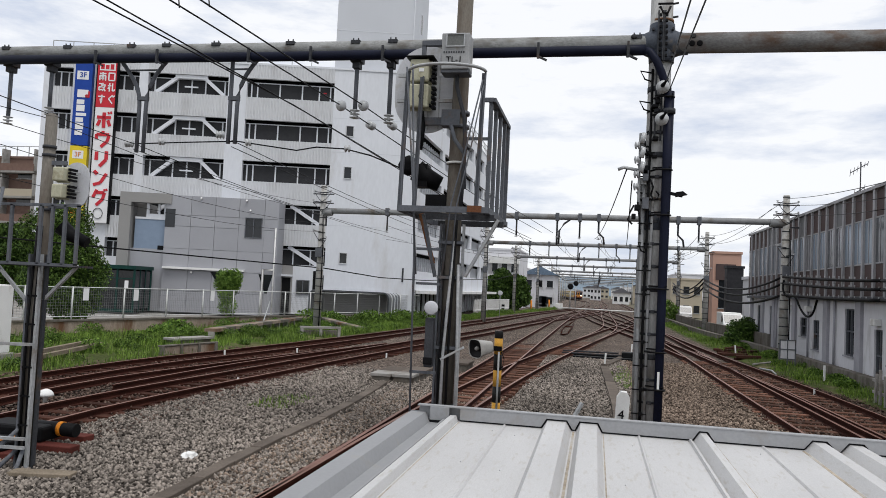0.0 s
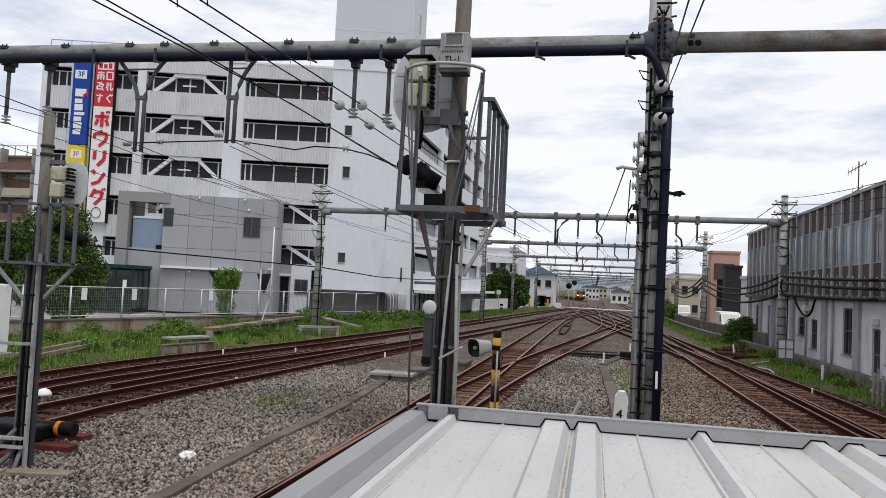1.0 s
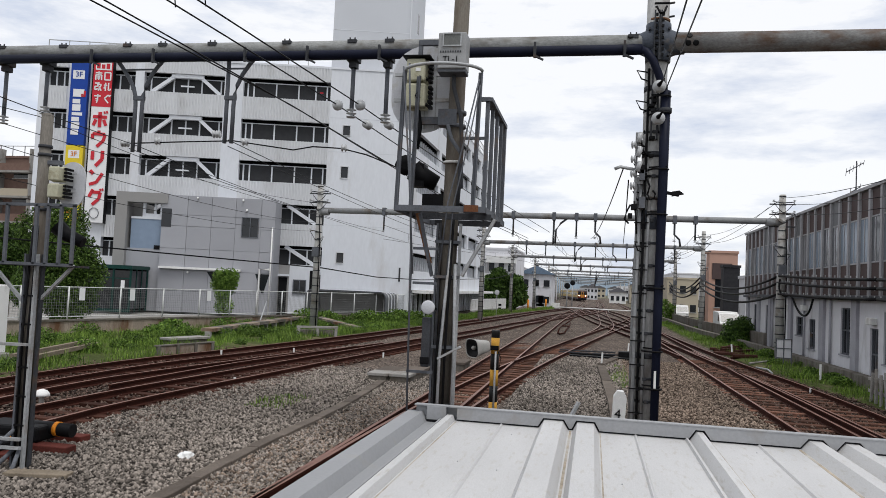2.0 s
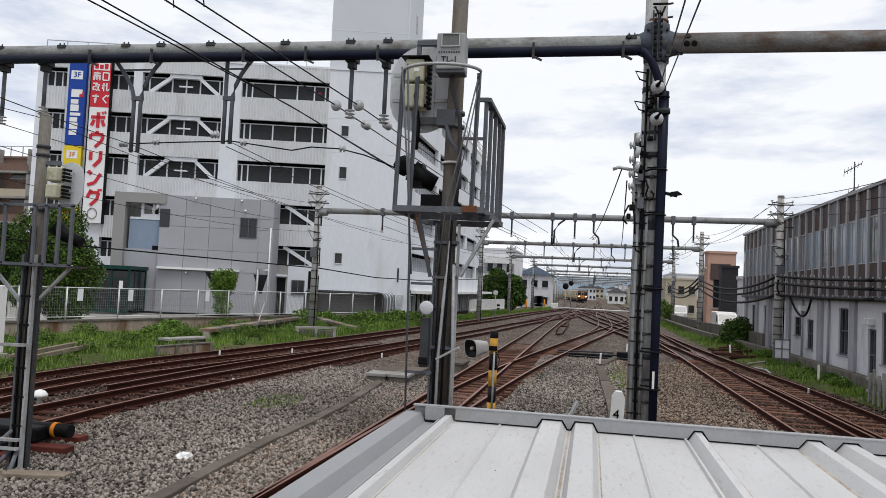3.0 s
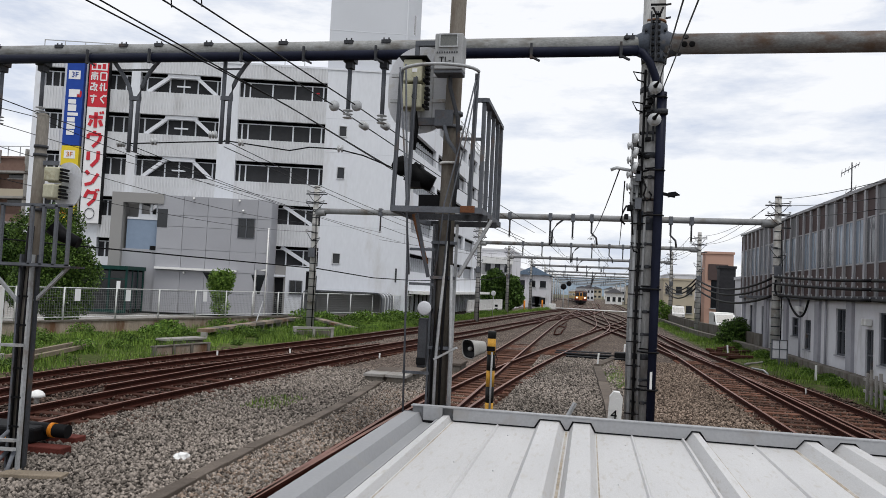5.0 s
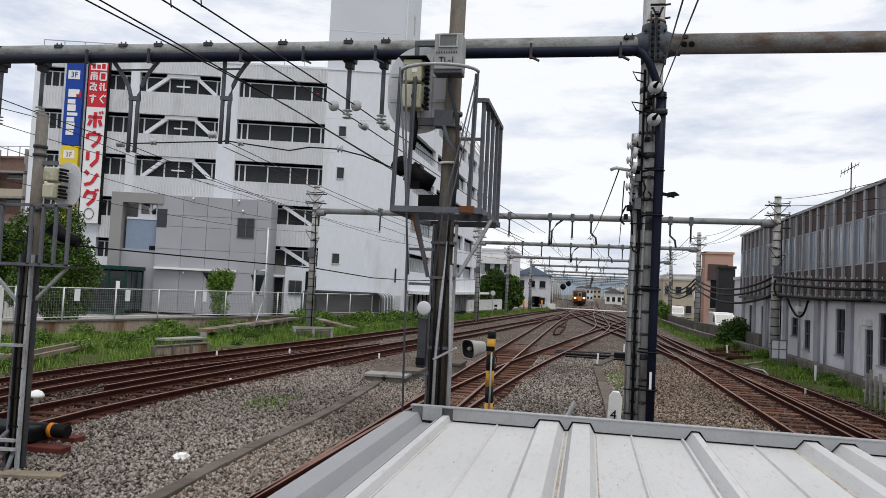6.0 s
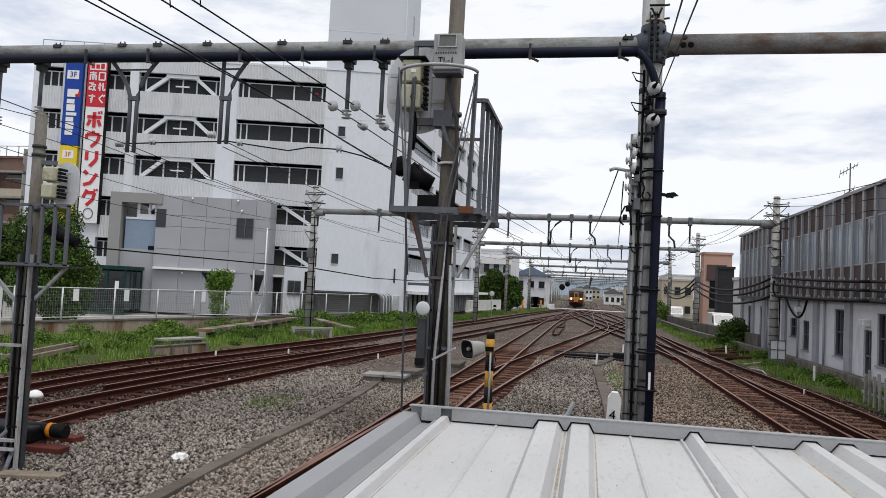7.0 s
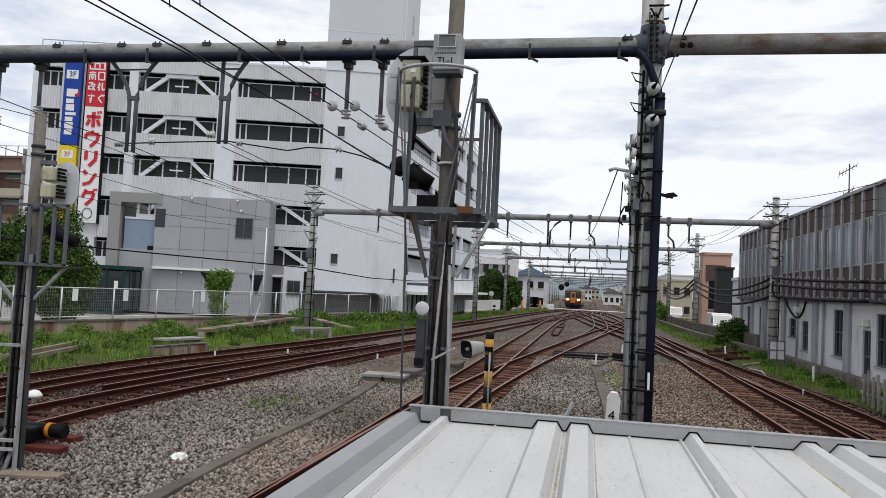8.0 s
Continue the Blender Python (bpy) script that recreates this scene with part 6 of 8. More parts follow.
    for y in np.arange(12.42, 14.0, 0.16):
        box(s, -3.28, -2.72, y, y + 0.05, zf + 0.0, zf + 0.035)
        box(s, -2.22, -1.86, y, y + 0.05, zf + 0.0, zf + 0.035)
    part("floor_grating", s, M_GALV_DARK, t)
    for y in (12.62, 13.9):
        part("under_beam", box(B(), -2.95, -1.72, y - 0.03, y + 0.03, zf - 0.13, zf - 0.03), M_GALV_DARK, t)
    s = B()
    box(s, -2.14, -1.90, 12.30, 12.34, zf - 0.02, zf + 0.09)
    part("rusty_patch", s, mat("rusted_plate", (0.15, 0.065, 0.035), 0.85, var=0.3, scale=6), t)
    for p, q, m in (((-2.92, 12.5, zf - 0.05), (-2.72, 12.75, 2.98), M_GREY_STEEL), ((-1.66, 12.7, zf - 0.1), (-2.20, 12.75, 3.0), M_GALV), ((-2.96, 12.5, zf - 0.05), (-2.76, 12.72, 3.2), mat("rusted_brace", (0.20, 0.095, 0.05), 0.85, var=0.3, scale=6))):
        s = B()
        bar(s, p, q, 0.07, 0.05)
        part("diagonal_brace", s, m, t)
    for x0, x1, y in ((-3.30, -3.26, 12.4), (-3.12, -3.08, 12.7), (-2.0, -1.96, 12.5)):
        s = B()
        bar(s, (x0, y, zf), (x1, y, 6.45), 0.075, 0.02)
        bar(s, (x0 - 0.03, y + 0.04, zf), (x1 - 0.03, y + 0.04, 6.45), 0.02, 0.075)
        part("cage_post", s, M_GREY_STEEL, t)
    hoop = []
    for a in np.linspace(180, 360, 15):
        hoop.append((-2.62 + 0.66 * math.cos(radians(a)), 12.5 + 0.48 * math.sin(radians(a)), 6.47))
    s = tube(B(), hoop, 0.028, 6)
    part("safety_hoop", s, M_GALV, t)
    # slatted guard along the cage
    for k, y in enumerate((12.85, 13.4, 13.95, 14.5, 14.98)):
        x = -1.89 + 0.05 * k / 4
        part("guard_slat", box(B(), x - 0.03, x + 0.03, y - 0.06, y + 0.06, zf, 6.06), M_GREY_STEEL, t)
    s = B()
    box(s, -1.93, -1.80, 12.78, 15.04, 6.02, 6.09)
    box(s, -2.03, -1.84, 12.76, 12.82, 6.02, 6.09)
    box(s, -2.35, -1.87, 12.80, 12.84, 5.36, 5.41)
    part("guard_rail", s, M_GREY_STEEL, t)
    # back board with its stiffeners and lamps
    bd = part("back_board", prism(B(), stadium(-3.11, 6.34, 1.20, 1.58), "y", 13.16, 13.20), M_DISC, t, "pale oblong signal back board")
    for x in (-3.28, -3.08, -2.88):
        part("board_seam", box(B(), x - 0.01, x + 0.01, 13.145, 13.16, 5.62, 6.94), M_GALV, bd)
    for z in (6.56, 6.10):
        for x0, x1 in ((-3.62, -3.38), (-2.86, -2.62)):
            part("stay_bar", box(B(), x0, x1, 13.0, 13.05, z - 0.03, z + 0.03), M_GALV, bd)
    lamp_case(t, -3.18, 12.95, 6.58, 0.34, 0.40)
    lamp_case(t, -3.18, 12.95, 6.13, 0.36, 0.42, "C")
    part("lamp_cap", soft_box(-3.42, -2.92, 12.7, 13.1, 6.80, 6.83, 0.01), M_BLACK, t)
    s = B()
    bar(s, (-3.18, 12.98, 7.12), (-2.55, 12.98, 7.12), 0.09, 0.09)
    bar(s, (-3.16, 12.98, 7.16), (-3.16, 12.98, 6.8), 0.07, 0.07)
    part("head_bracket", s, M_GREY_STEEL, t)
    s = B()
    bar(s, (-3.2, 12.98, 5.72), (-2.62, 12.98, 5.72), 0.09, 0.13)
    box(s, -2.74, -2.42, 12.74, 13.0, 5.60, 5.88)
    part("lower_bracket", s, M_GREY_STEEL, t)
    for z in (5.58, 5.82):
        part("clamp_band", tube(B(), [(X, Y, z), (X, Y, z + 0.06)], 0.18, 18), M_GREY_STEEL, t)
    s = tube(B(), [(-3.16, 12.96, 5.92), (-3.1, 12.9, 5.6), (-3.12, 12.85, 5.2)], 0.05, 8)
    part("lamp_stem", s, M_BLACK, t)
    # telegraph box on the pole
    bx = part("instrument_box", soft_box(-2.70, -2.22, 12.30, 12.66, 6.460, 7.075, 0.02), M_BOX, t, "light grey instrument box with a small window")
    part("box_window", box(B(), -2.60, -2.32, 12.285, 12.3, 6.850, 7.040), mat("dull_display", (0.14, 0.145, 0.14), 0.3), bx)
    s = B()
    for a in ((-2.62, -2.60, 6.830, 7.060), (-2.32, -2.30, 6.830, 7.060), (-2.60, -2.32, 7.040, 7.060), (-2.60, -2.32, 6.830, 6.850)):
        box(s, a[0], a[1], 12.27, 12.3, a[2], a[3])
    part("window_bezel", s, M_GALV, bx)
    for k in range(9):
        part("writing_bar", box(B(), -2.66 + 0.042 * k, -2.64 + 0.042 * k, 12.29, 12.3, 6.730, 6.760), M_GALV_DARK, bx)
    words("box_text", "TL-1", 0.145, M_BLACK, bx, pose(-2.475, 12.292, 6.615, 90, 0, 0), 1.0, 0.003)
    part("box_base", soft_box(-2.70, -2.22, 12.32, 12.64, 6.400, 6.460, 0.015), M_GREY_STEEL, bx)
    part("flex_conduit", tube(B(), [(-2.45, 12.5, 6.52), (-2.44, 12.5, 6.2), (-2.30, 12.55, 5.7), (-2.27, 12.6, 5.2), (-2.30, 12.68, 4.6), (-2.33, 12.75, 4.2)], 0.035, 10), M_GALV_DARK, t)
    part("flex_conduit", tube(B(), [(-2.56, 12.75, 5.6), (-2.48, 12.7, 5.35), (-2.30, 12.72, 5.1), (-2.28, 12.75, 4.5)], 0.035, 10), M_GREY_STEEL, t)
    part("white_strap", tube(B(), [(X, Y, 4.95), (X, Y, 4.99)], 0.19, 18), M_WHITE, t)
    # hooded low signal
    s = B()
    lathe(s, (-3.34, 12.95, 4.92), (0.4, -0.9, -0.1), [(0, 0.10), (0.01, 0.185), (0.03, 0.185), (0.04, 0.06)], 8)
    part("hood_disc", s, M_BLACK, t)
    s = B()
    tube(s, [(-3.20, 13.0, 4.85), (-3.0, 13.05, 4.72), (-2.78, 13.1, 4.62)], 0.20, 12, 0.14)
    box(s, -3.22, -2.98, 12.9, 13.2, 4.55, 4.95)
    part("hooded_lamp", s, M_BLACK, t)
    part("lamp_bracket", box(B(), -3.0, -2.5, 12.95, 13.1, 4.2, 4.42), M_BLACK, t)
    return t


centre_signal()


def left_signal():
    t = thing("signal_mast", "grey signal mast with a small railing platform", "signal mast", group="signal masts")
    X, Y = -7.74, 9.45
    part("concrete_pole", tube(B(), [(X - 0.03, Y, -0.1), (X + 0.0, Y, 5.0)], 0.090, 18, 0.080), M_CONC_DARK, t)
    part("pole_cap", tube(B(), [(X, Y, 4.98), (X, Y, 5.02)], 0.082, 16, 0.05), M_CONC_DARK, t)
    for dx, dy, w, m in ((-0.11, -0.08, 0.03, M_GREY_STEEL), (0.07, -0.09, 0.035, M_GALV), (0.10, 0.0, 0.03, M_GALV_DARK)):
        part("channel_post", box(B(), X + dx - w / 2, X + dx + w / 2, Y + dy - 0.03, Y + dy + 0.03, 0, 3.0), m, t)
    for x, r in ((-0.05, 0.016), (0.03, 0.013)):
        part("cable", tube(B(), [(X + x, Y - 0.11, 0), (X + x, Y - 0.12, 2.0), (X + x + 0.03, Y - 0.10, 3.4)], r, 6), M_BLACK, t)
    for z in (0.6, 1.0, 1.4, 2.0, 2.4):
        part("clip", box(B(), X - 0.09, X + 0.07, Y - 0.125, Y - 0.10, z, z + 0.025), M_BLACK, t)
    for z in (4.4, 4.52, 3.62):
        part("clamp_band", tube(B(), [(X, Y, z), (X, Y, z + 0.04)], 0.095, 16), M_GALV_DARK, t)
    # platform railing
    z0, z1 = 2.86, 3.68
    s = B()
    for z in (z0, z1):
        box(s, -8.9, -6.95, Y - 0.32, Y - 0.28, z - 0.02, z + 0.02)
    part("railing", s, M_GREY_STEEL, t)
    for x in (-8.6, -8.02, -7.55, -7.37, -7.17, -6.97):
        part("baluster", box(B(), x - 0.02, x + 0.02, Y - 0.32, Y - 0.28, z0, z1), M_GREY_STEEL, t)
    s = B()
    for y in np.arange(Y - 0.25, Y + 0.1, 0.1):
        box(s, -8.9, -6.97, y, y + 0.04, z0 - 0.03, z0)
    part("floor_grating", s, M_GALV_DARK, t)
    for p, q in (((-7.15, Y, z0), (-7.66, Y, 2.35)), ((-8.5, Y, z0), (-7.9, Y, 2.3))):
        s = B()
        bar(s, p, q, 0.045, 0.04)
        part("strut", s, M_GALV, t)
    # ladder leaning to the platform
    for dx in (0, 0.16):
        part("ladder_stile", tube(B(), [(-8.55 + dx, Y - 0.6, 1.1), (-8.12 + dx * 0.4, Y - 0.45, 3.9)], 0.022, 8), M_GREY_STEEL, t)
    for z, x0 in ((1.72, -8.5), (0.30, -8.6), (0.42, -8.5)):
        s = B()
        bar(s, (x0, Y - 0.2, z), (X + 0.1, Y - 0.2, z + 0.02), 0.05, 0.04)
        part("tie_bar", s, M_GALV, t)
    for p, q in (((-8.3, Y - 0.3, 0.0), (-7.82, Y - 0.1, 0.55)), ((-7.95, Y - 0.35, 0.0), (-7.80, Y - 0.1, 0.3)), ((-7.6, Y - 0.4, 0.0), (-7.72, Y - 0.1, 0.3))):
        part("foot_pipe", tube(B(), [p, q], 0.03, 8), M_GREY_STEEL, t)
    # signal head
    bd = part("back_board", prism(B(), stadium(-7.40, 4.02, 0.42, 0.66), "y", Y + 0.16, Y + 0.18), M_DISC, t, "pale oblong signal back board")
    for z in (4.17, 3.92):
        for x0, x1 in ((-7.42, -7.28),):
            part("stay_bar", box(B(), x0, x1, Y + 0.06, Y + 0.09, z - 0.015, z + 0.015), M_GALV, bd)
    for z, l in ((4.14, ""), (3.90, "")):
        case = part("lamp_case", soft_box(-7.56, -7.39, Y - 0.14, Y + 0.05, z - 0.10, z + 0.10, 0.02), M_CREAM, t)
        part("case_rim", soft_box(-7.575, -7.375, Y - 0.03, Y + 0.02, z - 0.11, z + 0.11, 0.01), M_CREAM, case)
        for k in range(4):
            part("cooling_fin", box(B(), -7.375, -7.33, Y - 0.05, Y + 0.1, z - 0.09 + 0.05 * k, z - 0.06 + 0.05 * k), M_BLACK, case)
    s = B()
    box(s, -7.78, -7.45, Y - 0.03, Y + 0.03, 4.28, 4.34)
    box(s, -7.78, -7.45, Y - 0.03, Y + 0.03, 3.66, 3.72)
    part("head_bracket", s, M_GREY_STEEL, t)
    s = B()
    tube(s, [(-7.62, Y + 0.2, 3.42), (-7.48, Y + 0.25, 3.30), (-7.25, Y + 0.3, 3.20)], 0.12, 12, 0.08)
    part("hooded_lamp", s, M_BLACK, t)
    return t


left_signal()


def switch_machine():
    t = thing("point_machine", "black point machine on red timbers with an orange strap", "point machine", pose(0.45, -0.6, 0))
    for y, x0, x1, h in ((11.0, -10.2, -8.15, 0.12), (11.75, -10.4, -8.45, 0.12), (10.4, -10.0, -8.45, 0.10)):
        part("timber", soft_box(x0, x1, y - 0.13, y + 0.13, 0.0, h, 0.015), M_SWITCHRED, t)
    part("motor_case", soft_box(-9.8, -8.72, 10.95, 11.5, 0.12, 0.36, 0.05), M_BLACK, t)
    part("motor_drum", tube(B(), [(-9.3, 11.3, 0.29), (-8.75, 11.3, 0.29), (-8.36, 11.3, 0.28)], 0.105, 16), M_BLACK, t)
    part("strap", tube(B(), [(-8.66, 11.3, 0.288), (-8.59, 11.3, 0.288)], 0.115, 16), M_ORANGE, t)
    part("strap", soft_box(-9.05, -8.99, 10.30, 10.9, 0.09, 0.242, 0.01), M_ORANGE, t)
    part("throw_rod", tube(B(), [(-9.5, 11.2, 0.2), (-11.2, 11.3, 0.16)], 0.03, 8), M_GALV_DARK, t)
    part("cover", soft_box(-9.6, -8.85, 10.32, 10.88, 0.10, 0.23, 0.03), M_BLACK, t)
    t = thing("point_machine", "dark point machine beside the far turnout", "point machine")
    part("motor_case", soft_box(1.2, 2.1, 34.2, 34.8, 0.02, 0.32, 0.05), M_BLACK, t)
    part("timber", soft_box(-0.9, 2.3, 34.9, 35.2, 0.0, 0.1, 0.02), M_BLACK, t)
    part("timber", soft_box(-0.9, 2.3, 33.6, 33.9, 0.0, 0.1, 0.02), M_BLACK, t)
    part("throw_rod", tube(B(), [(-1.4, 34.4, 0.14), (1.4, 34.4, 0.16)], 0.035, 8), M_GALV_DARK, t)
    part("throw_rod", tube(B(), [(-1.4, 35.6, 0.14), (1.1, 35.6, 0.16)], 0.035, 8), M_GALV_DARK, t)


switch_machine()


def horn_post():
    t = thing("warning_horn_post", "yellow and black banded post with a grey horn loudspeaker", "loudspeaker")
    x, y = -2.06, 16.7
    for k in range(5):
        z1 = 1.74 - 0.35 * k
        part("band", tube(B(), [(x, y, max(-0.05, z1 - 0.35)), (x, y, z1)], 0.092, 20), M_YELLOW if k % 2 == 0 else M_BPAINT, t)
    part("cap", tube(B(), [(x, y, 1.74), (x, y, 1.86), (x, y, 1.90)], 0.094, 20, 0.088), M_BPAINT, t)
    part("strap_plate", box(B(), x - 0.13, x + 0.09, y - 0.13, y - 0.09, 1.47, 1.57), M_BLACK, t)

    def loft(prof, n=32, p=3.2):
        """Rounded-square sections (along, half width, half height) along the horn's axis."""
        c, d = Vector((-2.20, 16.56, 1.56)), Vector((-0.74, -0.66, -0.12)).normalized()
        a, b = ring_frame(d)
        bm, rings = B(), []
        for along, hw, hh in prof:
            ring = []
            for k in range(n):
                u, w = math.cos(2 * math.pi * k / n), math.sin(2 * math.pi * k / n)
                q = (abs(u) ** p + abs(w) ** p) ** (-1 / p)
                ring.append(bm.verts.new(c + d * along + a * u * q * hw + b * w * q * hh))
            rings.append(ring)
        for q, r in zip(rings, rings[1:]):
            for k in range(n):
                bm.faces.new((q[k], q[(k + 1) % n], r[(k + 1) % n], r[k])).smooth = True
        bm.faces.new(rings[0][::-1])
        bm.faces.new(rings[-1])
        bmesh.ops.recalc_face_normals(bm, faces=bm.faces[:])
        return bm
    horn = part("horn_bell", loft([(-0.02, 0.05, 0.05), (0.03, 0.13, 0.12), (0.12, 0.165, 0.14), (0.26, 0.20, 0.165), (0.38, 0.235, 0.195), (0.42, 0.25, 0.208), (0.43, 0.245, 0.204), (0.40, 0.22, 0.18), (0.30, 0.16, 0.13)]), M_HORN, t, "grey rounded-square horn")
    part("horn_throat", loft([(0.305, 0.155, 0.125), (0.415, 0.232, 0.190), (0.408, 0.20, 0.16), (0.33, 0.10, 0.08)]), M_BLACK, horn)
    part("horn_plug", loft([(0.30, 0.03, 0.03), (0.38, 0.045, 0.045), (0.41, 0.035, 0.035), (0.42, 0.01, 0.01)], 16, 2.0), M_HORN, horn)
    part("cable_loop", tube(B(), [(x + 0.08, y - 0.1, 1.45), (x + 0.15, y - 0.1, 1.30), (x + 0.12, y - 0.1, 1.12), (x + 0.04, y - 0.12, 1.08)], 0.012, 6), M_BLACK, t)
    part("side_conduit", tube(B(), [(x + 0.03, y - 0.115, 0.0), (x + 0.03, y - 0.115, 1.45)], 0.022, 8), M_GALV, t)


horn_post()


def markers():
    t = thing("marker_post", "white concrete post with a black numeral four", "marker post", pose(0.58, 16.0, 0, 0, 3, 0))
    s = B()
    box(s, -0.13, 0.13, -0.13, 0.13, -0.05, 0.74)
    prism(s, [(-0.13, 0.741), (0.13, 0.741), (0.06, 0.86), (-0.06, 0.86)], "y", -0.13, 0.13)
    part("post", s, M_WHITE, t)
    words("numeral", "4", 0.27, M_BLACK, t, pose(-0.02, -0.14, 0.40, 90, 0, 0))
    for x, y, h, lab in ((0.43, 30.7, 0.5, "short white marker stake in the ballast"), (1.75, 37.5, 0.5, "short white marker stake in the ballast"), (8.2, 29.9, 0.62, "short white marker stake in the weeds"), (6.9, 40.0, 0.6, "short white marker stake in the weeds"), (-3.4, 27.8, 0.55, "short white marker stake beside the track")):
        t = thing("marker_stake", lab, "stake", pose(x, y, 0, random.uniform(-4, 4), random.uniform(-5, 5), 0), group="marker stakes")
        part("stake", soft_box(-0.035, 0.035, -0.035, 0.035, -0.05, h, 0.01), M_WHITE, t)
    t = thing("leaning_stub", "grey leaning metal stub in the ballast", "stub")
    s = B()
    bar(s, (-0.40, 17.6, -0.02), (-0.22, 17.7, 0.33), 0.10, 0.06)
    part("stub", s, M_GALV, t)
    t = thing("white_bag", "crumpled white plastic scrap on the ballast", "litter", pose(-6.0, 10.8, 0.0))
    s = B()
    bmesh.ops.create_icosphere(s, subdivisions=3, radius=0.12)
    for v in s.verts:
        v.co *= 1 + 0.35 * noise.noise(v.co * 14)
        v.co.z = max(v.co.z * 0.7, -0.03) + 0.03
    part("scrap", s, M_WHITE, t)
    t = thing("white_dome", "white domed cap beside the rails", "track fitting", pose(-11.02, 13.86, 0.0))
    s = B()
    lathe(s, (0, 0, 0.05), (0, 0, 1), [(0, 0.05), (0.12, 0.05), (0.13, 0.16), (0.18, 0.15), (0.24, 0.10), (0.27, 0.03)], 18)
    part("dome", s, M_WHITE, t)
    t = thing("timber_plank", "weathered loose plank on the ballast", "plank", pose(-7.2, 9.1, 0.02, 0, 0, 12))
    part("plank", soft_box(-0.42, 0.42, -0.12, 0.12, 0, 0.06, 0.012), M_WOOD, t)
    for i, (x, y) in enumerate(((-9.05, 18.5), (-11.1, 27.5), (6.75, 25.6), (-12.8, 25), (-7.7, 28))):
        t = thing("rail_tag", "small white paint tag at a rail foot", "track fitting", pose(x, y, 0.0), group="rail tags")
        part("tag", soft_box(-0.03, 0.03, -0.02, 0.02, 0.0, 0.19, 0.008), M_WHITE, t)


markers()


def trough(pts, label, width=0.21, piece=1.0):
    """Concrete cable trough: lids end to end."""
    t = thing("cable_trough", label, "cable trough", group="cable troughs")
    p = smooth_path(pts, 0.05)
    run, a = 0.0, p[0]
    for q in p[1:]:
        if (q - a).length >= piece:
            d = q - a
            bm = soft_box(0.006, d.length - 0.006, -width / 2, width / 2, -0.08, 0.088, 0.012)
            bm.transform(Matrix.Translation(a + Vector((0, 0, random.uniform(-0.008, 0.008)))) @ Matrix.Rotation(math.atan2(d.y, d.x) + random.uniform(-0.01, 0.01), 4, "Z"))
            part("trough_lid", bm, M_TROUGH, t)
            a = q
    return t


trough([(-5.0, 6.5), (-5.15, 8.84), (-5.30, 11.62), (-5.36, 15.8), (-5.55, 18.5), (-5.78, 21.4)], "brown-stained concrete cable trough across the ballast")
trough([(0.62, 17.5), (0.62, 20.5), (0.40, 30.5)], "weathered concrete cable trough beside the mast", 0.3)
trough([(0.42, 30.6), (1.0, 33.5), (1.75, 38.0)], "weathered concrete cable trough to the turnout", 0.3)
t = thing("trough_chamber", "low concrete cable chamber with slab lids", "cable chamber")
for x, y, w, d, h, m in ((-5.98, 21.6, 0.62, 0.8, 0.24, M_CONC), (-5.30, 21.5, 0.62, 0.8, 0.26, M_CONC), (-6.0, 22.75, 0.66, 1.3, 0.22, M_TROUGH), (-5.28, 22.8, 0.66, 1.4, 0.25, M_TROUGH), (-4.9, 24.4, 0.8, 1.5, 0.24, M_TROUGH), (-4.5, 26.2, 0.7, 1.4, 0.26, M_TROUGH)):
    part("slab_lid", soft_box(x - w / 2, x + w / 2, y - d / 2, y + d / 2, h - 0.09, h, 0.015), m, t)
    part("chamber_wall", box(B(), x - w / 2 + 0.04, x + w / 2 - 0.04, y - d / 2 + 0.03, y + d / 2 - 0.03, -0.05, h - 0.09), M_CONC_DARK, t)


def low_wall(pts, h, w, label, material, name="low_wall"):
    t = thing(name, label, "kerb wall")
    p = smooth_path(pts, 1.8)
    for a, b in zip(p, p[1:]):
        d = b - a
        bm = soft_box(0.006, d.length - 0.006, -w / 2, w / 2, -0.1, h, 0.02)
        bm.transform(Matrix.Translation(a) @ Matrix.Rotation(math.atan2(d.y, d.x), 4, "Z"))
        part("block", bm, material, t)


low_wall([(9.1, 14), (9.15, 24), (9.2, 32), (9.0, 42), (8.6, 52), (8.0, 62), (7.9, 90)], 0.45, 0.35, "mossy dark concrete kerb wall along the verge", M_CONC_DARK)
low_wall([(9.7, 46), (9.2, 56), (8.7, 66), (8.6, 95)], 1.0, 0.2, "stacked dark sleeper fence above the verge", M_CONC_DARK, "sleeper_fence")


def picket():
    t = thing("concrete_post_fence", "short dark concrete post fence in the weeds", "fence")
    for k, y in enumerate(np.arange(17.2, 24.3, 0.40)):
        bm = soft_box(-0.04, 0.04, -0.035, 0.035, 0.0, 0.98 + 0.07 * math.sin(7 * y), 0.015)
        bm.transform(pose(7.95, y, 0, 2.5 * math.sin(3.1 * k), 2.0 * math.sin(5.3 * k), 0))
        part("post", bm, M_CONC, t)
    for z in (0.32, 0.66):
        part("rail", soft_box(7.99, 8.04, 17.0, 24.4, z, z + 0.09, 0.012), M_CONC, t)


picket()


def notice_board():
    t = thing("framed_panel", "pale panel board in a grey steel frame", "board")
    x, y = 8.35, 36.0
    part("panel", box(B(), x - 0.30, x + 0.30, y, y + 0.03, 0.35, 1.15), M_PALEWALL, t)
    for q in (-0.33, -0.02, 0.30):
        part("frame_upright", box(B(), x + q, x + q + 0.04, y - 0.03, y + 0.04, 0.0, 1.2), M_GREY_STEEL, t)
    for z in (0.33, 0.75, 1.15):
        part("frame_rail", box(B(), x - 0.30, x + 0.31, y - 0.025, y, z, z + 0.04), M_GREY_STEEL, t)


notice_board()


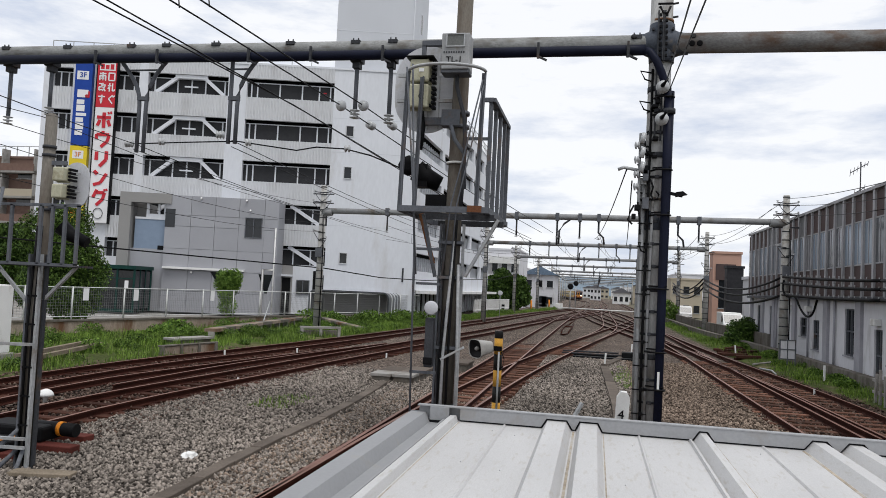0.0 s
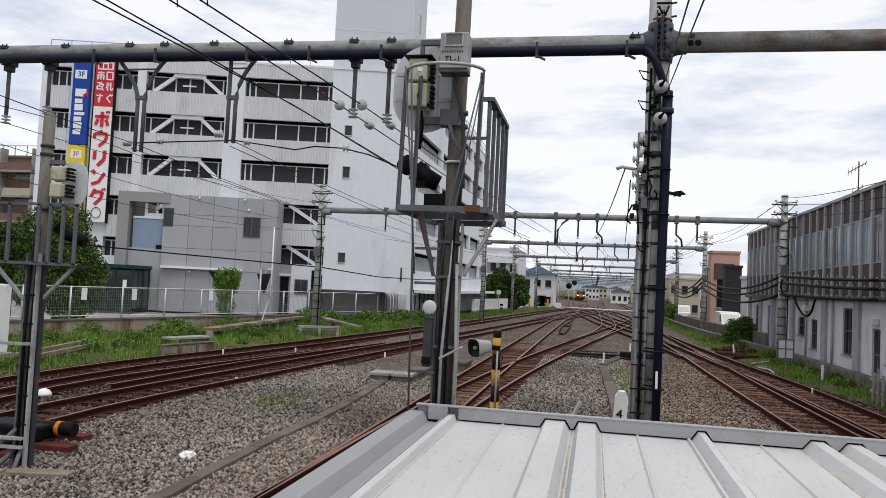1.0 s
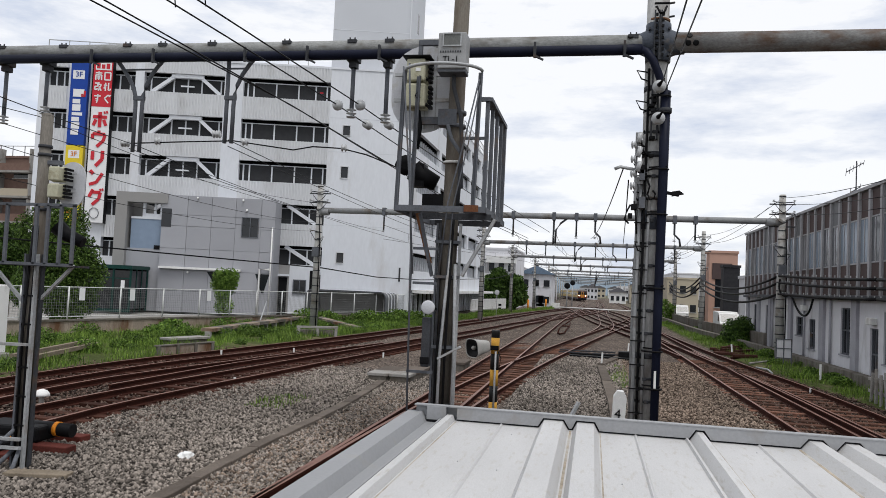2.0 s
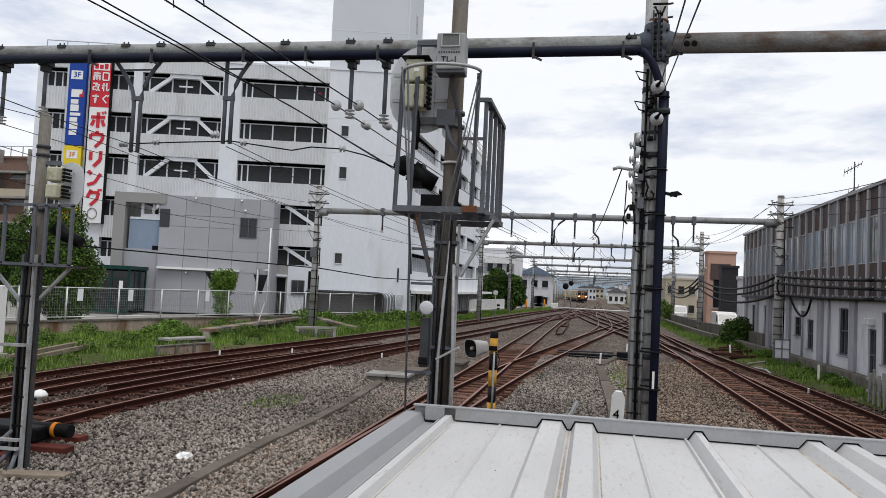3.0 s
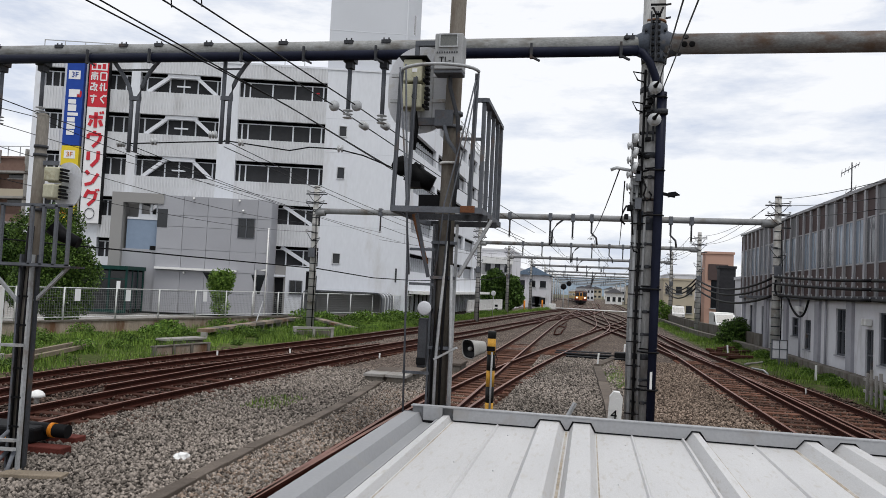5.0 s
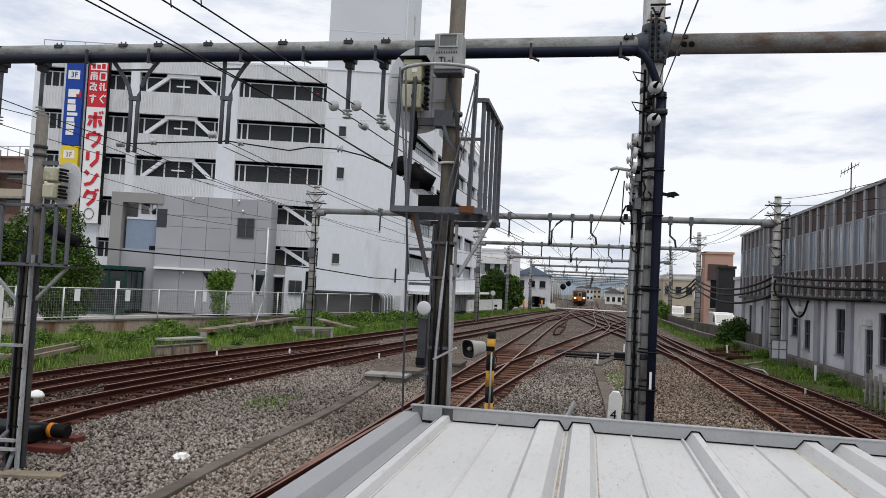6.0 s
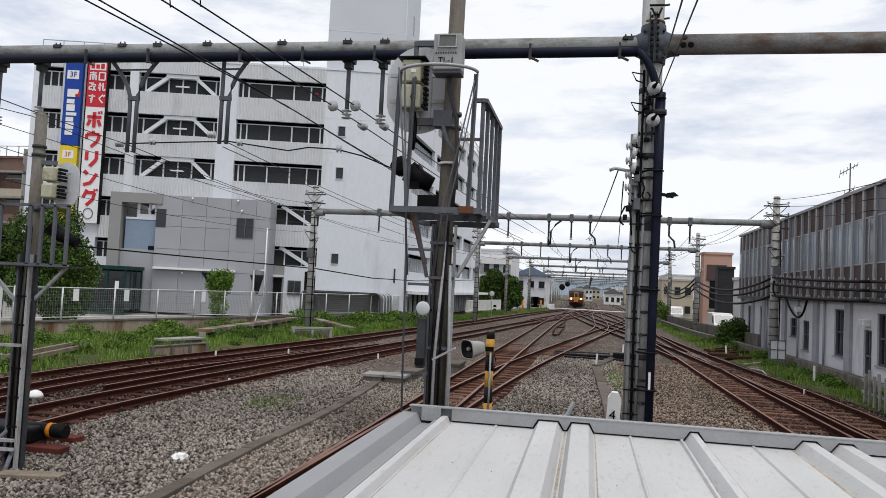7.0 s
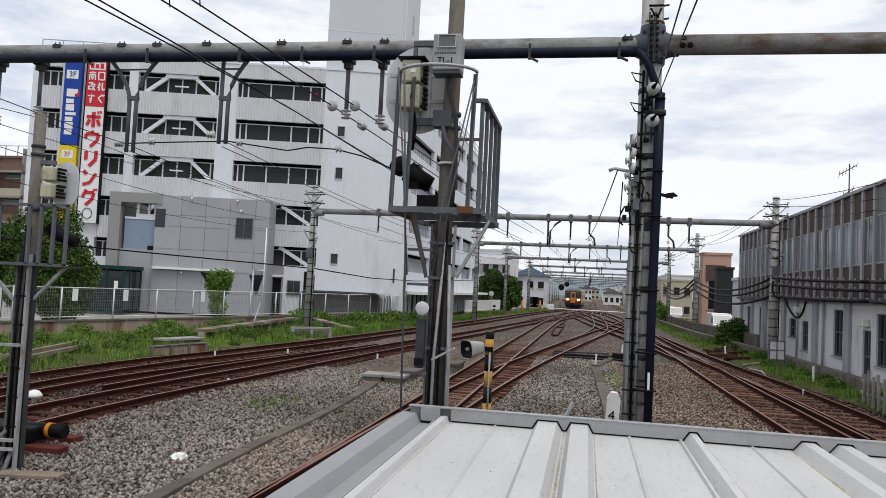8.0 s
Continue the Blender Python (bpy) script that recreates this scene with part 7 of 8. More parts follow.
def verge_stuff():
    # low concrete frames, slabs and ledges in the left verge
    def along(p, q, x0, x1, y0, y1, z0, z1, r=0.015):
        """A box laid along the line from p to q."""
        bm = soft_box(x0, x1, y0, y1, z0, z1, r)
        bm.transform(Matrix.Translation((p[0], p[1], 0)) @ Matrix.Rotation(math.atan2(q[1] - p[1], q[0] - p[0]), 4, "Z"))
        return bm
    t = thing("drain_culvert", "concrete drain slab behind a low panel wall in the grass", "culvert")
    p, q = (-15.55, 25.9), (-14.95, 27.8)
    part("slab", along(p, q, 0, 1.95, -0.3, 0.3, 0.32, 0.41), M_CONC, t)
    part("slab_wall", along(p, q, 0.1, 1.85, -0.24, 0.24, 0.0, 0.32), M_CONC_DARK, t)
    p, q = (-14.35, 23.5), (-13.75, 26.1)
    for k in range(3):
        part("panel", along(p, q, 0.06 + 0.88 * k, 0.88 + 0.88 * k, -0.03, 0.03, 0.0, 0.31), M_WALL_STAIN, t)
    for k in range(4):
        part("leg", along(p, q, 0.88 * k - 0.06, 0.88 * k + 0.06, -0.09, 0.05, 0.0, 0.37), M_CONC_DARK, t)
    part("beam", along(p, q, -0.1, 2.75, -0.06, 0.08, 0.315, 0.37), M_CONC_DARK, t)
    t = thing("drain_culvert", "concrete box frame at the foot of a mast", "culvert")
    p, q = (-14.1, 35.4), (-12.5, 36.6)
    for x in (0.0, 0.95, 1.9):
        part("leg", along(p, q, x - 0.07, x + 0.07, -0.07, 0.07, 0, 0.42), M_CONC, t)
    part("beam", along(p, q, -0.1, 2.0, -0.07, 0.07, 0.42, 0.54), M_CONC, t)
    part("back_panel", along(p, q, 0.0, 1.9, 0.35, 0.42, 0.0, 0.34), M_CONC_DARK, t)
    t = thing("guard_rail", "broken pale concrete beams lying in the grass", "guard rail", group="guard rails")
    for k, (dx, z) in enumerate(((0.0, 0.22), (0.32, 0.30))):
        s = B()
        bar(s, (-15.5 - dx, 18.6, z), (-16.6 - dx, 23.4, z + 0.06), 0.14, 0.12)
        part("beam", s, M_WOOD, t)
        for f in (0.1, 0.5, 0.9):
            px, py = -15.5 - dx - 1.1 * f, 18.6 + 4.8 * f
            part("foot", box(B(), px - 0.07, px + 0.07, py - 0.07, py + 0.07, 0.0, z - 0.03), M_CONC_DARK, t)
    # weathered ledge of an old loading platform, stepping down towards the mast
    t = thing("platform_ledge", "weathered concrete ledge on short posts above the verge", "ledge")
    for (x0, y0, z0), (x1, y1, z1) in (((-16.3, 30.4, 0.44), (-16.75, 35.0, 0.46)), ((-16.75, 35.0, 0.46), (-17.2, 40.5, 0.48)), ((-17.2, 40.5, 0.48), (-17.6, 45.6, 0.50)), ((-16.9, 45.0, 0.55), (-14.9, 43.4, 0.34)), ((-14.9, 43.4, 0.34), (-13.0, 41.9, 0.18))):
        n = 4
        for k in range(n):
            a, b = k / n, (k + 0.97) / n
            pa = Vector((x0 + (x1 - x0) * a, y0 + (y1 - y0) * a, z0 + (z1 - z0) * a))
            pb = Vector((x0 + (x1 - x0) * b, y0 + (y1 - y0) * b, z0 + (z1 - z0) * b))
            s = B()
            bar(s, pa, pb, 0.55, 0.14)
            part("ledge_slab", s, M_CONC_DARK if k % 2 else M_WALL_STAIN, t)
            part("ledge_post", box(B(), pa.x - 0.06, pa.x + 0.2, pa.y - 0.07, pa.y + 0.07, -0.05, pa.z - 0.06), M_CONC, t)
    for p, q in (((-17.8, 39.0, 0.4), (-18.6, 41.5, 1.45)),):
        t = thing("stay_pole", "thin grey stay pole leaning on the fence", "pole")
        part("pole", tube(B(), [p, q], 0.035, 8), M_GALV, t)
        part("foot", box(B(), p[0] - 0.1, p[0] + 0.1, p[1] - 0.1, p[1] + 0.1, 0.0, 0.42), M_CONC, t)
    t = thing("relay_cabinet", "white painted trackside cabinet", "cabinet")
    part("body", soft_box(-18.2, -16.9, 19.0, 19.6, 0.25, 2.25, 0.03), M_WHITE, t)
    part("plinth", soft_box(-18.3, -16.8, 18.9, 19.7, 0.0, 0.25, 0.02), M_CONC, t)
    part("door_seam", box(B(), -17.56, -17.54, 18.985, 19.0, 0.35, 2.15), M_GALV_DARK, t)
    t = thing("relay_cabinet", "white painted trackside cabinet", "cabinet")
    part("body", soft_box(-6.35, -5.2, 123.5, 124.3, 0.15, 0.95, 0.04), M_WHITE, t)
    part("plinth", soft_box(-6.42, -5.13, 123.4, 124.4, -0.02, 0.15, 0.02), M_CONC, t)
    t = thing("relay_cabinet", "grey trackside equipment cabinet on the verge", "cabinet")
    part("body", soft_box(-9.55, -8.05, 131.0, 131.8, 0.1, 2.0, 0.04), M_BOX, t)
    part("plinth", soft_box(-9.60, -8.00, 130.9, 131.9, -0.03, 0.1, 0.02), M_CONC, t)
    part("door_seam", box(B(), -8.82, -8.78, 131.00, 131.02, 0.2, 1.9), M_GALV_DARK, t)
    t = thing("square_sign", "white board with black squares on a short post", "sign")
    part("post", box(B(), -10.42, -10.32, 86.8, 86.9, 0, 0.4), M_GALV, t)
    part("board", box(B(), -10.61, -10.13, 86.75, 86.79, 0.35, 1.15), M_WHITE, t)
    for z in (0.42, 0.84):
        part("square", box(B(), -10.54, -10.20, 86.735, 86.750, z, z + 0.24), M_BLACK, t)
    # white level-crossing style barrier across the far junction
    t = thing("white_barrier", "long white pipe barrier across the far junction", "barrier")
    part("pipe", tube(B(), [(-5.2, 121, 0.35), (6.2, 121, 0.30)], 0.09, 8), M_WHITE, t)
    for x in (-5.0, -1.5, 2.5, 6.0):
        part("stand", box(B(), x - 0.06, x + 0.06, 120.94, 121.06, 0, 0.3), M_WHITE, t)
    for k, (x, y) in enumerate(((-8.6, 104), (-7.2, 121))):
        t = thing("crossing_post", "orange and white trackside post", "post", group="crossing posts")
        part("post", tube(B(), [(x, y, 0), (x, y, 1.5)], 0.12, 8), M_ORANGE, t)
    for x, y, z in ((-8.7, 118, 4.0), (-3.9, 150, 4.6), (-4.2, 128, 3.8)):
        t = thing("far_signal", "black round trackside signal head", "signal", group="far signals")
        part("mast", tube(B(), [(x, y, 0), (x, y, z)], 0.09, 8), M_GALV, t)
        s = B()
        lathe(s, (x, y - 0.1, z), (0, -1, 0), [(0, 0.1), (0.02, 0.5), (0.06, 0.5), (0.08, 0.2)], 16)
        part("head", s, M_BLACK, t)


verge_stuff()


def white_railing():
    """White steel railing on the kerb in front of the trees."""
    t = thing("white_railing", "white painted steel railing by the dark trees", "railing")
    a, b = Vector((-12.7, 80.5, 0)), Vector((-11.2, 99.5, 0))
    n = 60
    s = B()
    bar(s, (a.x, a.y, 0.15), (b.x, b.y, 0.15), 0.25, 0.35)
    part("kerb", s, M_CONC, t)
    for z in (0.45, 1.52):
        s = B()
        bar(s, (a.x, a.y, z), (b.x, b.y, z), 0.06, 0.06)
        part("rail", s, M_WHITE, t)
    for k in range(n + 1):
        p = a.lerp(b, k / n)
        w = 0.04 if k % 10 == 0 else 0.022
        part("post" if k % 10 == 0 else "slat", box(B(), p.x - 2.2 * w, p.x + 2.2 * w, p.y - w, p.y + w, 0.30, 1.56 if k % 10 == 0 else 1.5), M_WHITE, t)
    t = thing("round_sign", "round pale disc sign on a thin pole", "sign")
    part("pole", tube(B(), [(-9.3, 75, 0), (-9.3, 75, 2.5)], 0.03, 8), M_GALV, t)
    s = B()
    lathe(s, (-9.3, 74.95, 2.42), (0, -1, 0), [(0, 0.22), (0.02, 0.25), (0.03, 0.25), (0.04, 0.20), (0.045, 0.01)], 20)
    part("disc", s, M_DISC, t)


white_railing()


def rusty_links():
    t = thing("rusty_link_rods", "rusty bent link rods lying between the tracks", "track fitting")
    part("rod", tube(B(), [(-2.15, 50.5, 0.07), (-2.3, 56, 0.12), (-2.33, 62, 0.10), (-2.2, 66, 0.06)], 0.05, 8), M_RAIL, t)
    part("rod", tube(B(), [(-1.75, 51.5, 0.07), (-1.75, 56, 0.12), (-1.7, 61, 0.10), (-1.9, 70, 0.06)], 0.05, 8), M_RAIL, t)
    part("rod_end", tube(B(), [(-2.15, 50.5, 0.07), (-2.0, 49.6, 0.09), (-1.75, 51.5, 0.07)], 0.05, 8), M_RAIL, t)
    part("cross_rod", tube(B(), [(-2.33, 61, 0.10), (-1.7, 61.4, 0.10)], 0.05, 8), M_RAIL, t)
    part("pull_rod", tube(B(), [(-2.2, 66, 0.06), (-1.96, 78, 0.06)], 0.05, 8), M_RAIL, t)


rusty_links()


def timber_stack():
    t = thing("sleeper_pile", "pile of old dark sleepers beside the siding", "sleeper pile")
    rr = random.Random(8)
    for k in range(9):
        x, y = 7.2 + 0.18 * (k % 5) + rr.uniform(-0.1, 0.1), 41.0 + 1.1 * (k % 4) + rr.uniform(-0.3, 0.3)
        bm = soft_box(-0.95, 0.95, -0.11, 0.11, 0, 0.15, 0.015)
        bm.transform(pose(x, y, 0.0 if k < 5 else 0.15, 0, 0, 60 + rr.uniform(-14, 14)))
        part("old_sleeper", bm, M_SLEEPER_DARK, t)


timber_stack()


def siding_litter():
    t = thing("pale_pipe", "pale pipe lying beside the siding", "pipe")
    part("pipe", tube(B(), [(6.75, 35.0, 0.10), (8.3, 37.3, 0.12)], 0.045, 10), M_CONC, t)
    t = thing("pale_pipe", "short bent grey hose lying in the ballast", "pipe")
    part("pipe", tube(B(), [(6.75, 33.6, 0.06), (6.95, 32.4, 0.10), (6.9, 31.4, 0.05)], 0.035, 8), M_GALV, t)
    t = thing("sleeper_pile", "scattered dark sleeper offcuts beside the siding", "sleeper pile")
    rr = random.Random(12)
    for k in range(14):
        bm = soft_box(-rr.uniform(0.3, 0.8), rr.uniform(0.3, 0.8), -0.10, 0.10, 0, 0.12, 0.012)
        bm.transform(pose(6.55 + 0.75 * rr.random(), 37.5 + 6.5 * rr.random(), 0.02 + 0.10 * rr.random(), rr.uniform(-4, 4), rr.uniform(-4, 4), rr.uniform(-40, 40)))
        part("offcut", bm, M_SLEEPER_DARK, t)


siding_litter()


# ---- wires ----
def sag(p, q, drop, n=10):
    p, q = Vector(p), Vector(q)
    return [p.lerp(q, i / n) - Vector((0, 0, drop * 4 * (i / n) * (1 - i / n))) for i in range(n + 1)]


def wire(pts, r, label, material=None, name="overhead_wire", group="overhead wires"):
    t = thing(name, label, "wire", group=group)
    part("strand", tube(B(), pts, r, 6), material or M_WIRE, t)
    return t


def wires():
    W = "dark overhead wire between the gantries"
    # heavy feeders crossing overhead
    for k, (x9, x14, z9, z14, x26, z26) in enumerate(((-5.72, -5.07, 6.46, 6.28, -4.1, 5.95), (-5.26, -4.61, 6.44, 6.28, -3.5, 5.95), (-6.87, -6.02, 6.49, 6.27, -4.6, 5.6), (-6.65, -5.75, 6.48, 6.12, -4.2, 5.3))):
        s = (x14 - x9) / 5.0
        z0 = z9 + (z9 - z14) * 1.2
        t = wire([(x9 - s * 6, 3.0, z0), (x9, 9, z9), (x14, 14, z14), (x26, 26, z26), (x26 + 1.2, 39.5, z26 - 0.1)], 0.012, W)
        if k < 2:
            s2 = B()
            d = Vector((x26 - x14, 12, z26 - z14)).normalized()
            lathe(s2, (x14, 14, z14), d, [(0, 0.03), (0.04, 0.09), (0.10, 0.11), (0.16, 0.09), (0.18, 0.03)], 16)
            part("strain_insulator", s2, M_PORC, t)
            s2 = B()
            insulator(s2, Vector((x14, 14, z14)) + d * 1.6, d, 3, 0.09, 0.09)
            part("porcelain_insulator", s2, M_PORC, t)
    for x, y in ((-5.75, 9.3), (-5.3, 9.3)):
        t = wire([(x, y, 6.95), (x + 0.03, y, 6.72), (x - 0.02, y, 6.6), (x, y, 6.46)], 0.009, "thin wire dropper hanging above the feeders")
    # wires of the left hand tracks
    for p, q, d in (((-12.55, 14, 5.86), (-14.9, 39.5, 7.05), 0.25), ((-11.7, 14, 6.02), (-14.9, 39.5, 6.6), 0.3), ((-14.5, 6, 6.3), (-12.55, 14, 5.86), 0.1), ((-13.6, 6, 6.4), (-11.7, 14, 6.02), 0.1), ((-12.6, 13.9, 5.4), (-14.9, 39.5, 5.95), 0.3), ((-14.6, 6, 5.5), (-12.6, 13.9, 5.4), 0.05), ((-9.45, 14, 5.45), (-11.2, 39.5, 5.6), 0.2), ((-9.5, 14, 5.35), (-10.0, 39.5, 5.1), 0.1), ((-7.3, 14, 5.55), (-7.6, 39.5, 5.65), 0.2), ((-7.3, 14, 5.42), (-7.2, 39.5, 5.1), 0.1), ((-8.5, 4, 5.6), (-9.45, 14, 5.45), 0.1), ((-12.2, 6, 5.0), (-14.9, 39.5, 5.5), 0.5)):
        wire(sag(p, q, d), 0.008, W)
    wire([(-9.4, 14, 5.46), (-8.3, 14, 5.5), (-7.18, 14, 5.53), (-5.9, 14, 5.36), (-5.49, 14, 5.43), (-4.9, 14, 5.40), (-4.38, 14, 5.28), (-3.5, 15, 5.0)], 0.014, "dark jumper wire strung between the hanging arms")
    for x in (-8.9, -6.98, -4.9):
        t = thing("strain_insulator", "white porcelain insulator in a jumper wire", "insulator", group="strain insulators")
        s = B()
        insulator(s, (x, 14, 5.51 if x < -5 else 5.41), (1, 0, 0.0), 2, 0.075, 0.07)
        part("shed", s, M_PORC, t)
    # communication cable along the verge
    wire([(-31, 14, 4.3), (-25.04, 28, 4.0), (-19.34, 33, 3.72), (-15.34, 41.5, 3.53), (-14.2, 49, 3.2), (-13.0, 57, 3.2), (-11.0, 85, 3.9), (-9.4, 89, 4.6)], 0.035, "thick black communication cable along the verge", M_CABLE, "cable", "cables")
    # cables on the right hand masts
    for k, (z2, z1, z0) in enumerate(((4.45, 4.08, 3.70), (4.1, 3.75, 3.40), (3.7, 3.2, 3.05))):
        t = thing("cable", "thick black cables slung along the masts", "cable", group="cables")
        for p, q, d in (((8.42, 89, z2), (8.42, 64, z2), 0.9), ((8.42, 64, z2), (8.85, 39.3, z1), 0.75), ((8.85, 39.3, z1), (9.25, 27.5, z0), 0.05), ((9.25, 27.5, z0), (9.3, 5, z0 + 0.2), 0.2)):
            part("span", tube(B(), sag(p, q, d, 12), 0.06 if k < 2 else 0.065, 7), M_CABLE, t)
        for y in np.arange(14, 39, 0.55):
            part("tie", tube(B(), [(9.25 - 0.4 * max(0, (y - 27.5) / 11.8), y, z0 + (z1 - z0) * max(0, (y - 27.5) / 11.8) - 0.08), (9.25 - 0.4 * max(0, (y - 27.5) / 11.8), y, z0 + (z1 - z0) * max(0, (y - 27.5) / 11.8) + 0.10)], 0.02, 5), M_GALV, t)
    loop = [(8.85, 39.2, 3.9), (8.75, 39.0, 3.4), (8.9, 38.6, 3.05), (9.1, 38.0, 3.2), (9.15, 37.4, 2.6), (9.2, 36.4, 2.2), (9.25, 35.6, 2.35), (9.3, 35.2, 3.0)]
    for k in range(2):
        soft = [Vector(loop[0])]
        for a, b in zip(loop, loop[1:]):
            soft += [Vector(a).lerp(Vector(b), 0.25), Vector(a).lerp(Vector(b), 0.75)]
        loop = soft + [Vector(loop[-1])]
    wire(loop, 0.05, "thick black cable loop beside the mast", M_CABLE, "cable", "cables")
    # insulated wires of the nearer mast
    for a, b in (((1.06, 13.5, 6.55), (0.84, 8.0, 5.88)), ((1.12, 13.6, 6.42), (0.99, 8.0, 5.88))):
        a, b = Vector(a), Vector(b)
        wire([a, b, b + (b - a) * 0.9], 0.010, W)
    for a, b in (((0.45, 13.8, 5.05), (-0.2, 39.5, 5.6)), ((0.55, 13.8, 4.85), (1.4, 39.5, 5.3))):
        wire(sag(a, b, 0.3), 0.012, W)
    # feeders to the right
    for p, q, d in (((8.95, 39.5, 7.9), (8.12, 24, 6.46), 0.1), ((8.95, 39.5, 7.6), (8.13, 24, 6.0), 0.1), ((8.95, 39.5, 7.2), (8.13, 24, 5.67), 0.15), ((8.12, 24, 6.46), (7.6, 10, 5.4), 0.1), ((8.13, 24, 6.0), (7.6, 10, 4.9), 0.1), ((8.13, 24, 5.67), (7.7, 10, 4.5), 0.1), ((8.95, 39.5, 7.9), (8.6, 64, 7.9), 0.5), ((8.95, 39.5, 7.4), (8.6, 64, 7.3), 0.6), ((8.3, 39.5, 7.4), (8.0, 64, 7.1), 0.5), ((8.6, 64, 7.9), (9, 89, 7.8), 0.5), ((8.6, 64, 7.2), (9, 89, 7.2), 0.5)):
        wire(sag(p, q, d), 0.012, W)
    # catenary and contact wires over each far span
    ys = [39.5, 64, 89, 114, 139, 164, 189, 216]
    for xs in ((-2.05, -1.6, -1.5, -0.9, -0.6, -0.5, -0.4, -1), (-0.0, 1.5, 1.1, 2.0, 0.6, 0.6, 0.6, 0.6), (4.9, 4.7, 4.4, 3.6, 3.2, 3, 3, 3), (-4.2, -4.0, -4.6, -3.6, -4, -4, -4, -4), (-11.2, -5.6, -4.7, -3.7, -4.3, -4, -4, -4), (3.9, 6.4, 6.0, 6.4, 6.6, 6.6, 6.6, 6.6)):
        for i in range(len(ys) - 1):
            a, b = (xs[i], ys[i], 5.95), (xs[i + 1], ys[i + 1], 5.95)
            t = wire(sag(a, b, 0.55), 0.011, W)
            part("contact_wire", tube(B(), [(a[0], a[1], 5.2), (b[0], b[1], 5.2)], 0.010, 5), M_WIRE, t)
            for s in (0.12, 0.3, 0.5, 0.7, 0.88):
                x, y = a[0] + (b[0] - a[0]) * s, a[1] + (b[1] - a[1]) * s
                part("dropper", tube(B(), [(x, y, 5.2), (x, y, 5.95 - 0.55 * 4 * s * (1 - s))], 0.007, 4), M_WIRE, t)


wires()


# ---- vegetation ----
def leaves(centres, radii, n, size, rng, flat=0.6):
    """Leaf quads scattered through several clumps."""
    w = np.array(radii) ** 2
    pick = rng.choice(len(centres), n, p=w / w.sum())
    C, R = np.array(centres)[pick], np.array(radii)[pick][:, None]

    def unit(q):
        return q / np.linalg.norm(q, axis=1, keepdims=True)
    d = unit(rng.normal(size=(n, 3)))
    p = C + d * R * rng.uniform(0.55, 1.08, (n, 1)) * np.array((1, 1, flat + 0.35))
    a = unit(rng.normal(size=(n, 3)))
    b = unit(np.cross(a, rng.normal(size=(n, 3))))
    s = size * rng.uniform(0.6, 1.3, (n, 1))
    v = np.stack([p - a * s, p + b * s * 0.5, p + a * s, p - b * s * 0.5], 1).reshape(-1, 3)
    return v, np.arange(4 * n).reshape(-1, 4)


def tree(x, y, h, spread, n, label, seed, leaf=0.11, material=None, low=0.35, base=0.0):
    rng = np.random.default_rng(seed)
    t = thing("tree", label, "tree", group="trees")
    trunk = B()
    tube(trunk, [(x, y, base - 0.1), (x + 0.05, y, base + h * 0.3), (x - 0.05, y + 0.1, base + h * 0.75)], 0.05 * h ** 0.6, 10, 0.02 * h ** 0.6)
    part("trunk", trunk, M_BARK, t)
    cs, rs = [], []
    for k in range(16):
        z = base + h * (low + (0.93 - low) * rng.uniform(0, 1))
        wmax = spread * (1 - 0.55 * ((z - base) / h - low) / (1 - low))
        a = rng.uniform(0, 2 * math.pi)
        q = rng.uniform(0.2, 1) * wmax * 0.7
        c = (x + q * math.cos(a), y + q * math.sin(a), z)
        cs.append(c)
        rs.append(spread * rng.uniform(0.25, 0.45))
        limb = B()
        tube(limb, [(x, y, base + h * (0.2 + 0.5 * rng.uniform())), ((x + c[0]) / 2, (y + c[1]) / 2, z - 0.1), c], 0.03, 6, 0.01)
        part("limb", limb, M_BARK, t)
    v, f = leaves(cs, rs, n, leaf, rng)
    from_arrays("crown", v, f, material or M_LEAF, t)
    return t


tree(-25.2, 32.0, 5.3, 2.7, 46000, "leafy green tree behind the fence", 3, 0.072, M_LEAF_MID, 0.12, 0.3)
tree(-28.6, 33.0, 4.6, 1.9, 18000, "leafy green tree behind the fence", 4, 0.08, M_LEAF, 0.12, 0.3)
tree(-22.6, 44.0, 2.9, 1.35, 9500, "small fresh green tree by the fence", 5, 0.07, M_LEAF_LIGHT, 0.2, 0.2)
tree(8.95, 49.5, 1.55, 1.35, 6500, "round dark green shrub against the wall", 6, 0.09, M_LEAF, 0.15)
tree(-13.8, 104, 5.4, 3.2, 11000, "dark green trees by the line", 7, 0.22, M_LEAF, 0.1)
tree(-10.6, 104.5, 4.7, 2.8, 9500, "dark green trees by the line", 8, 0.22, M_LEAF, 0.1)
tree(8.4, 86, 1.8, 1.0, 700, "light green shrub beside the line", 11, 0.14, M_LEAF_LIGHT, 0.1)
tree(9.4, 104, 2.4, 1.2, 700, "light green shrub beside the line", 12, 0.16, M_LEAF_LIGHT, 0.1)


def bushes(name, spots, n, size, material, label, seed):
    """Low weeds and creepers in one mesh."""
    rng = np.random.default_rng(seed)
    v, f = leaves([(x, y, r * 0.55) for x, y, r in spots], [r for x, y, r in spots], n, size, rng, 0.2)
    return tagged(from_arrays(name, v, f, material), label, "weeds", kind="stuff")


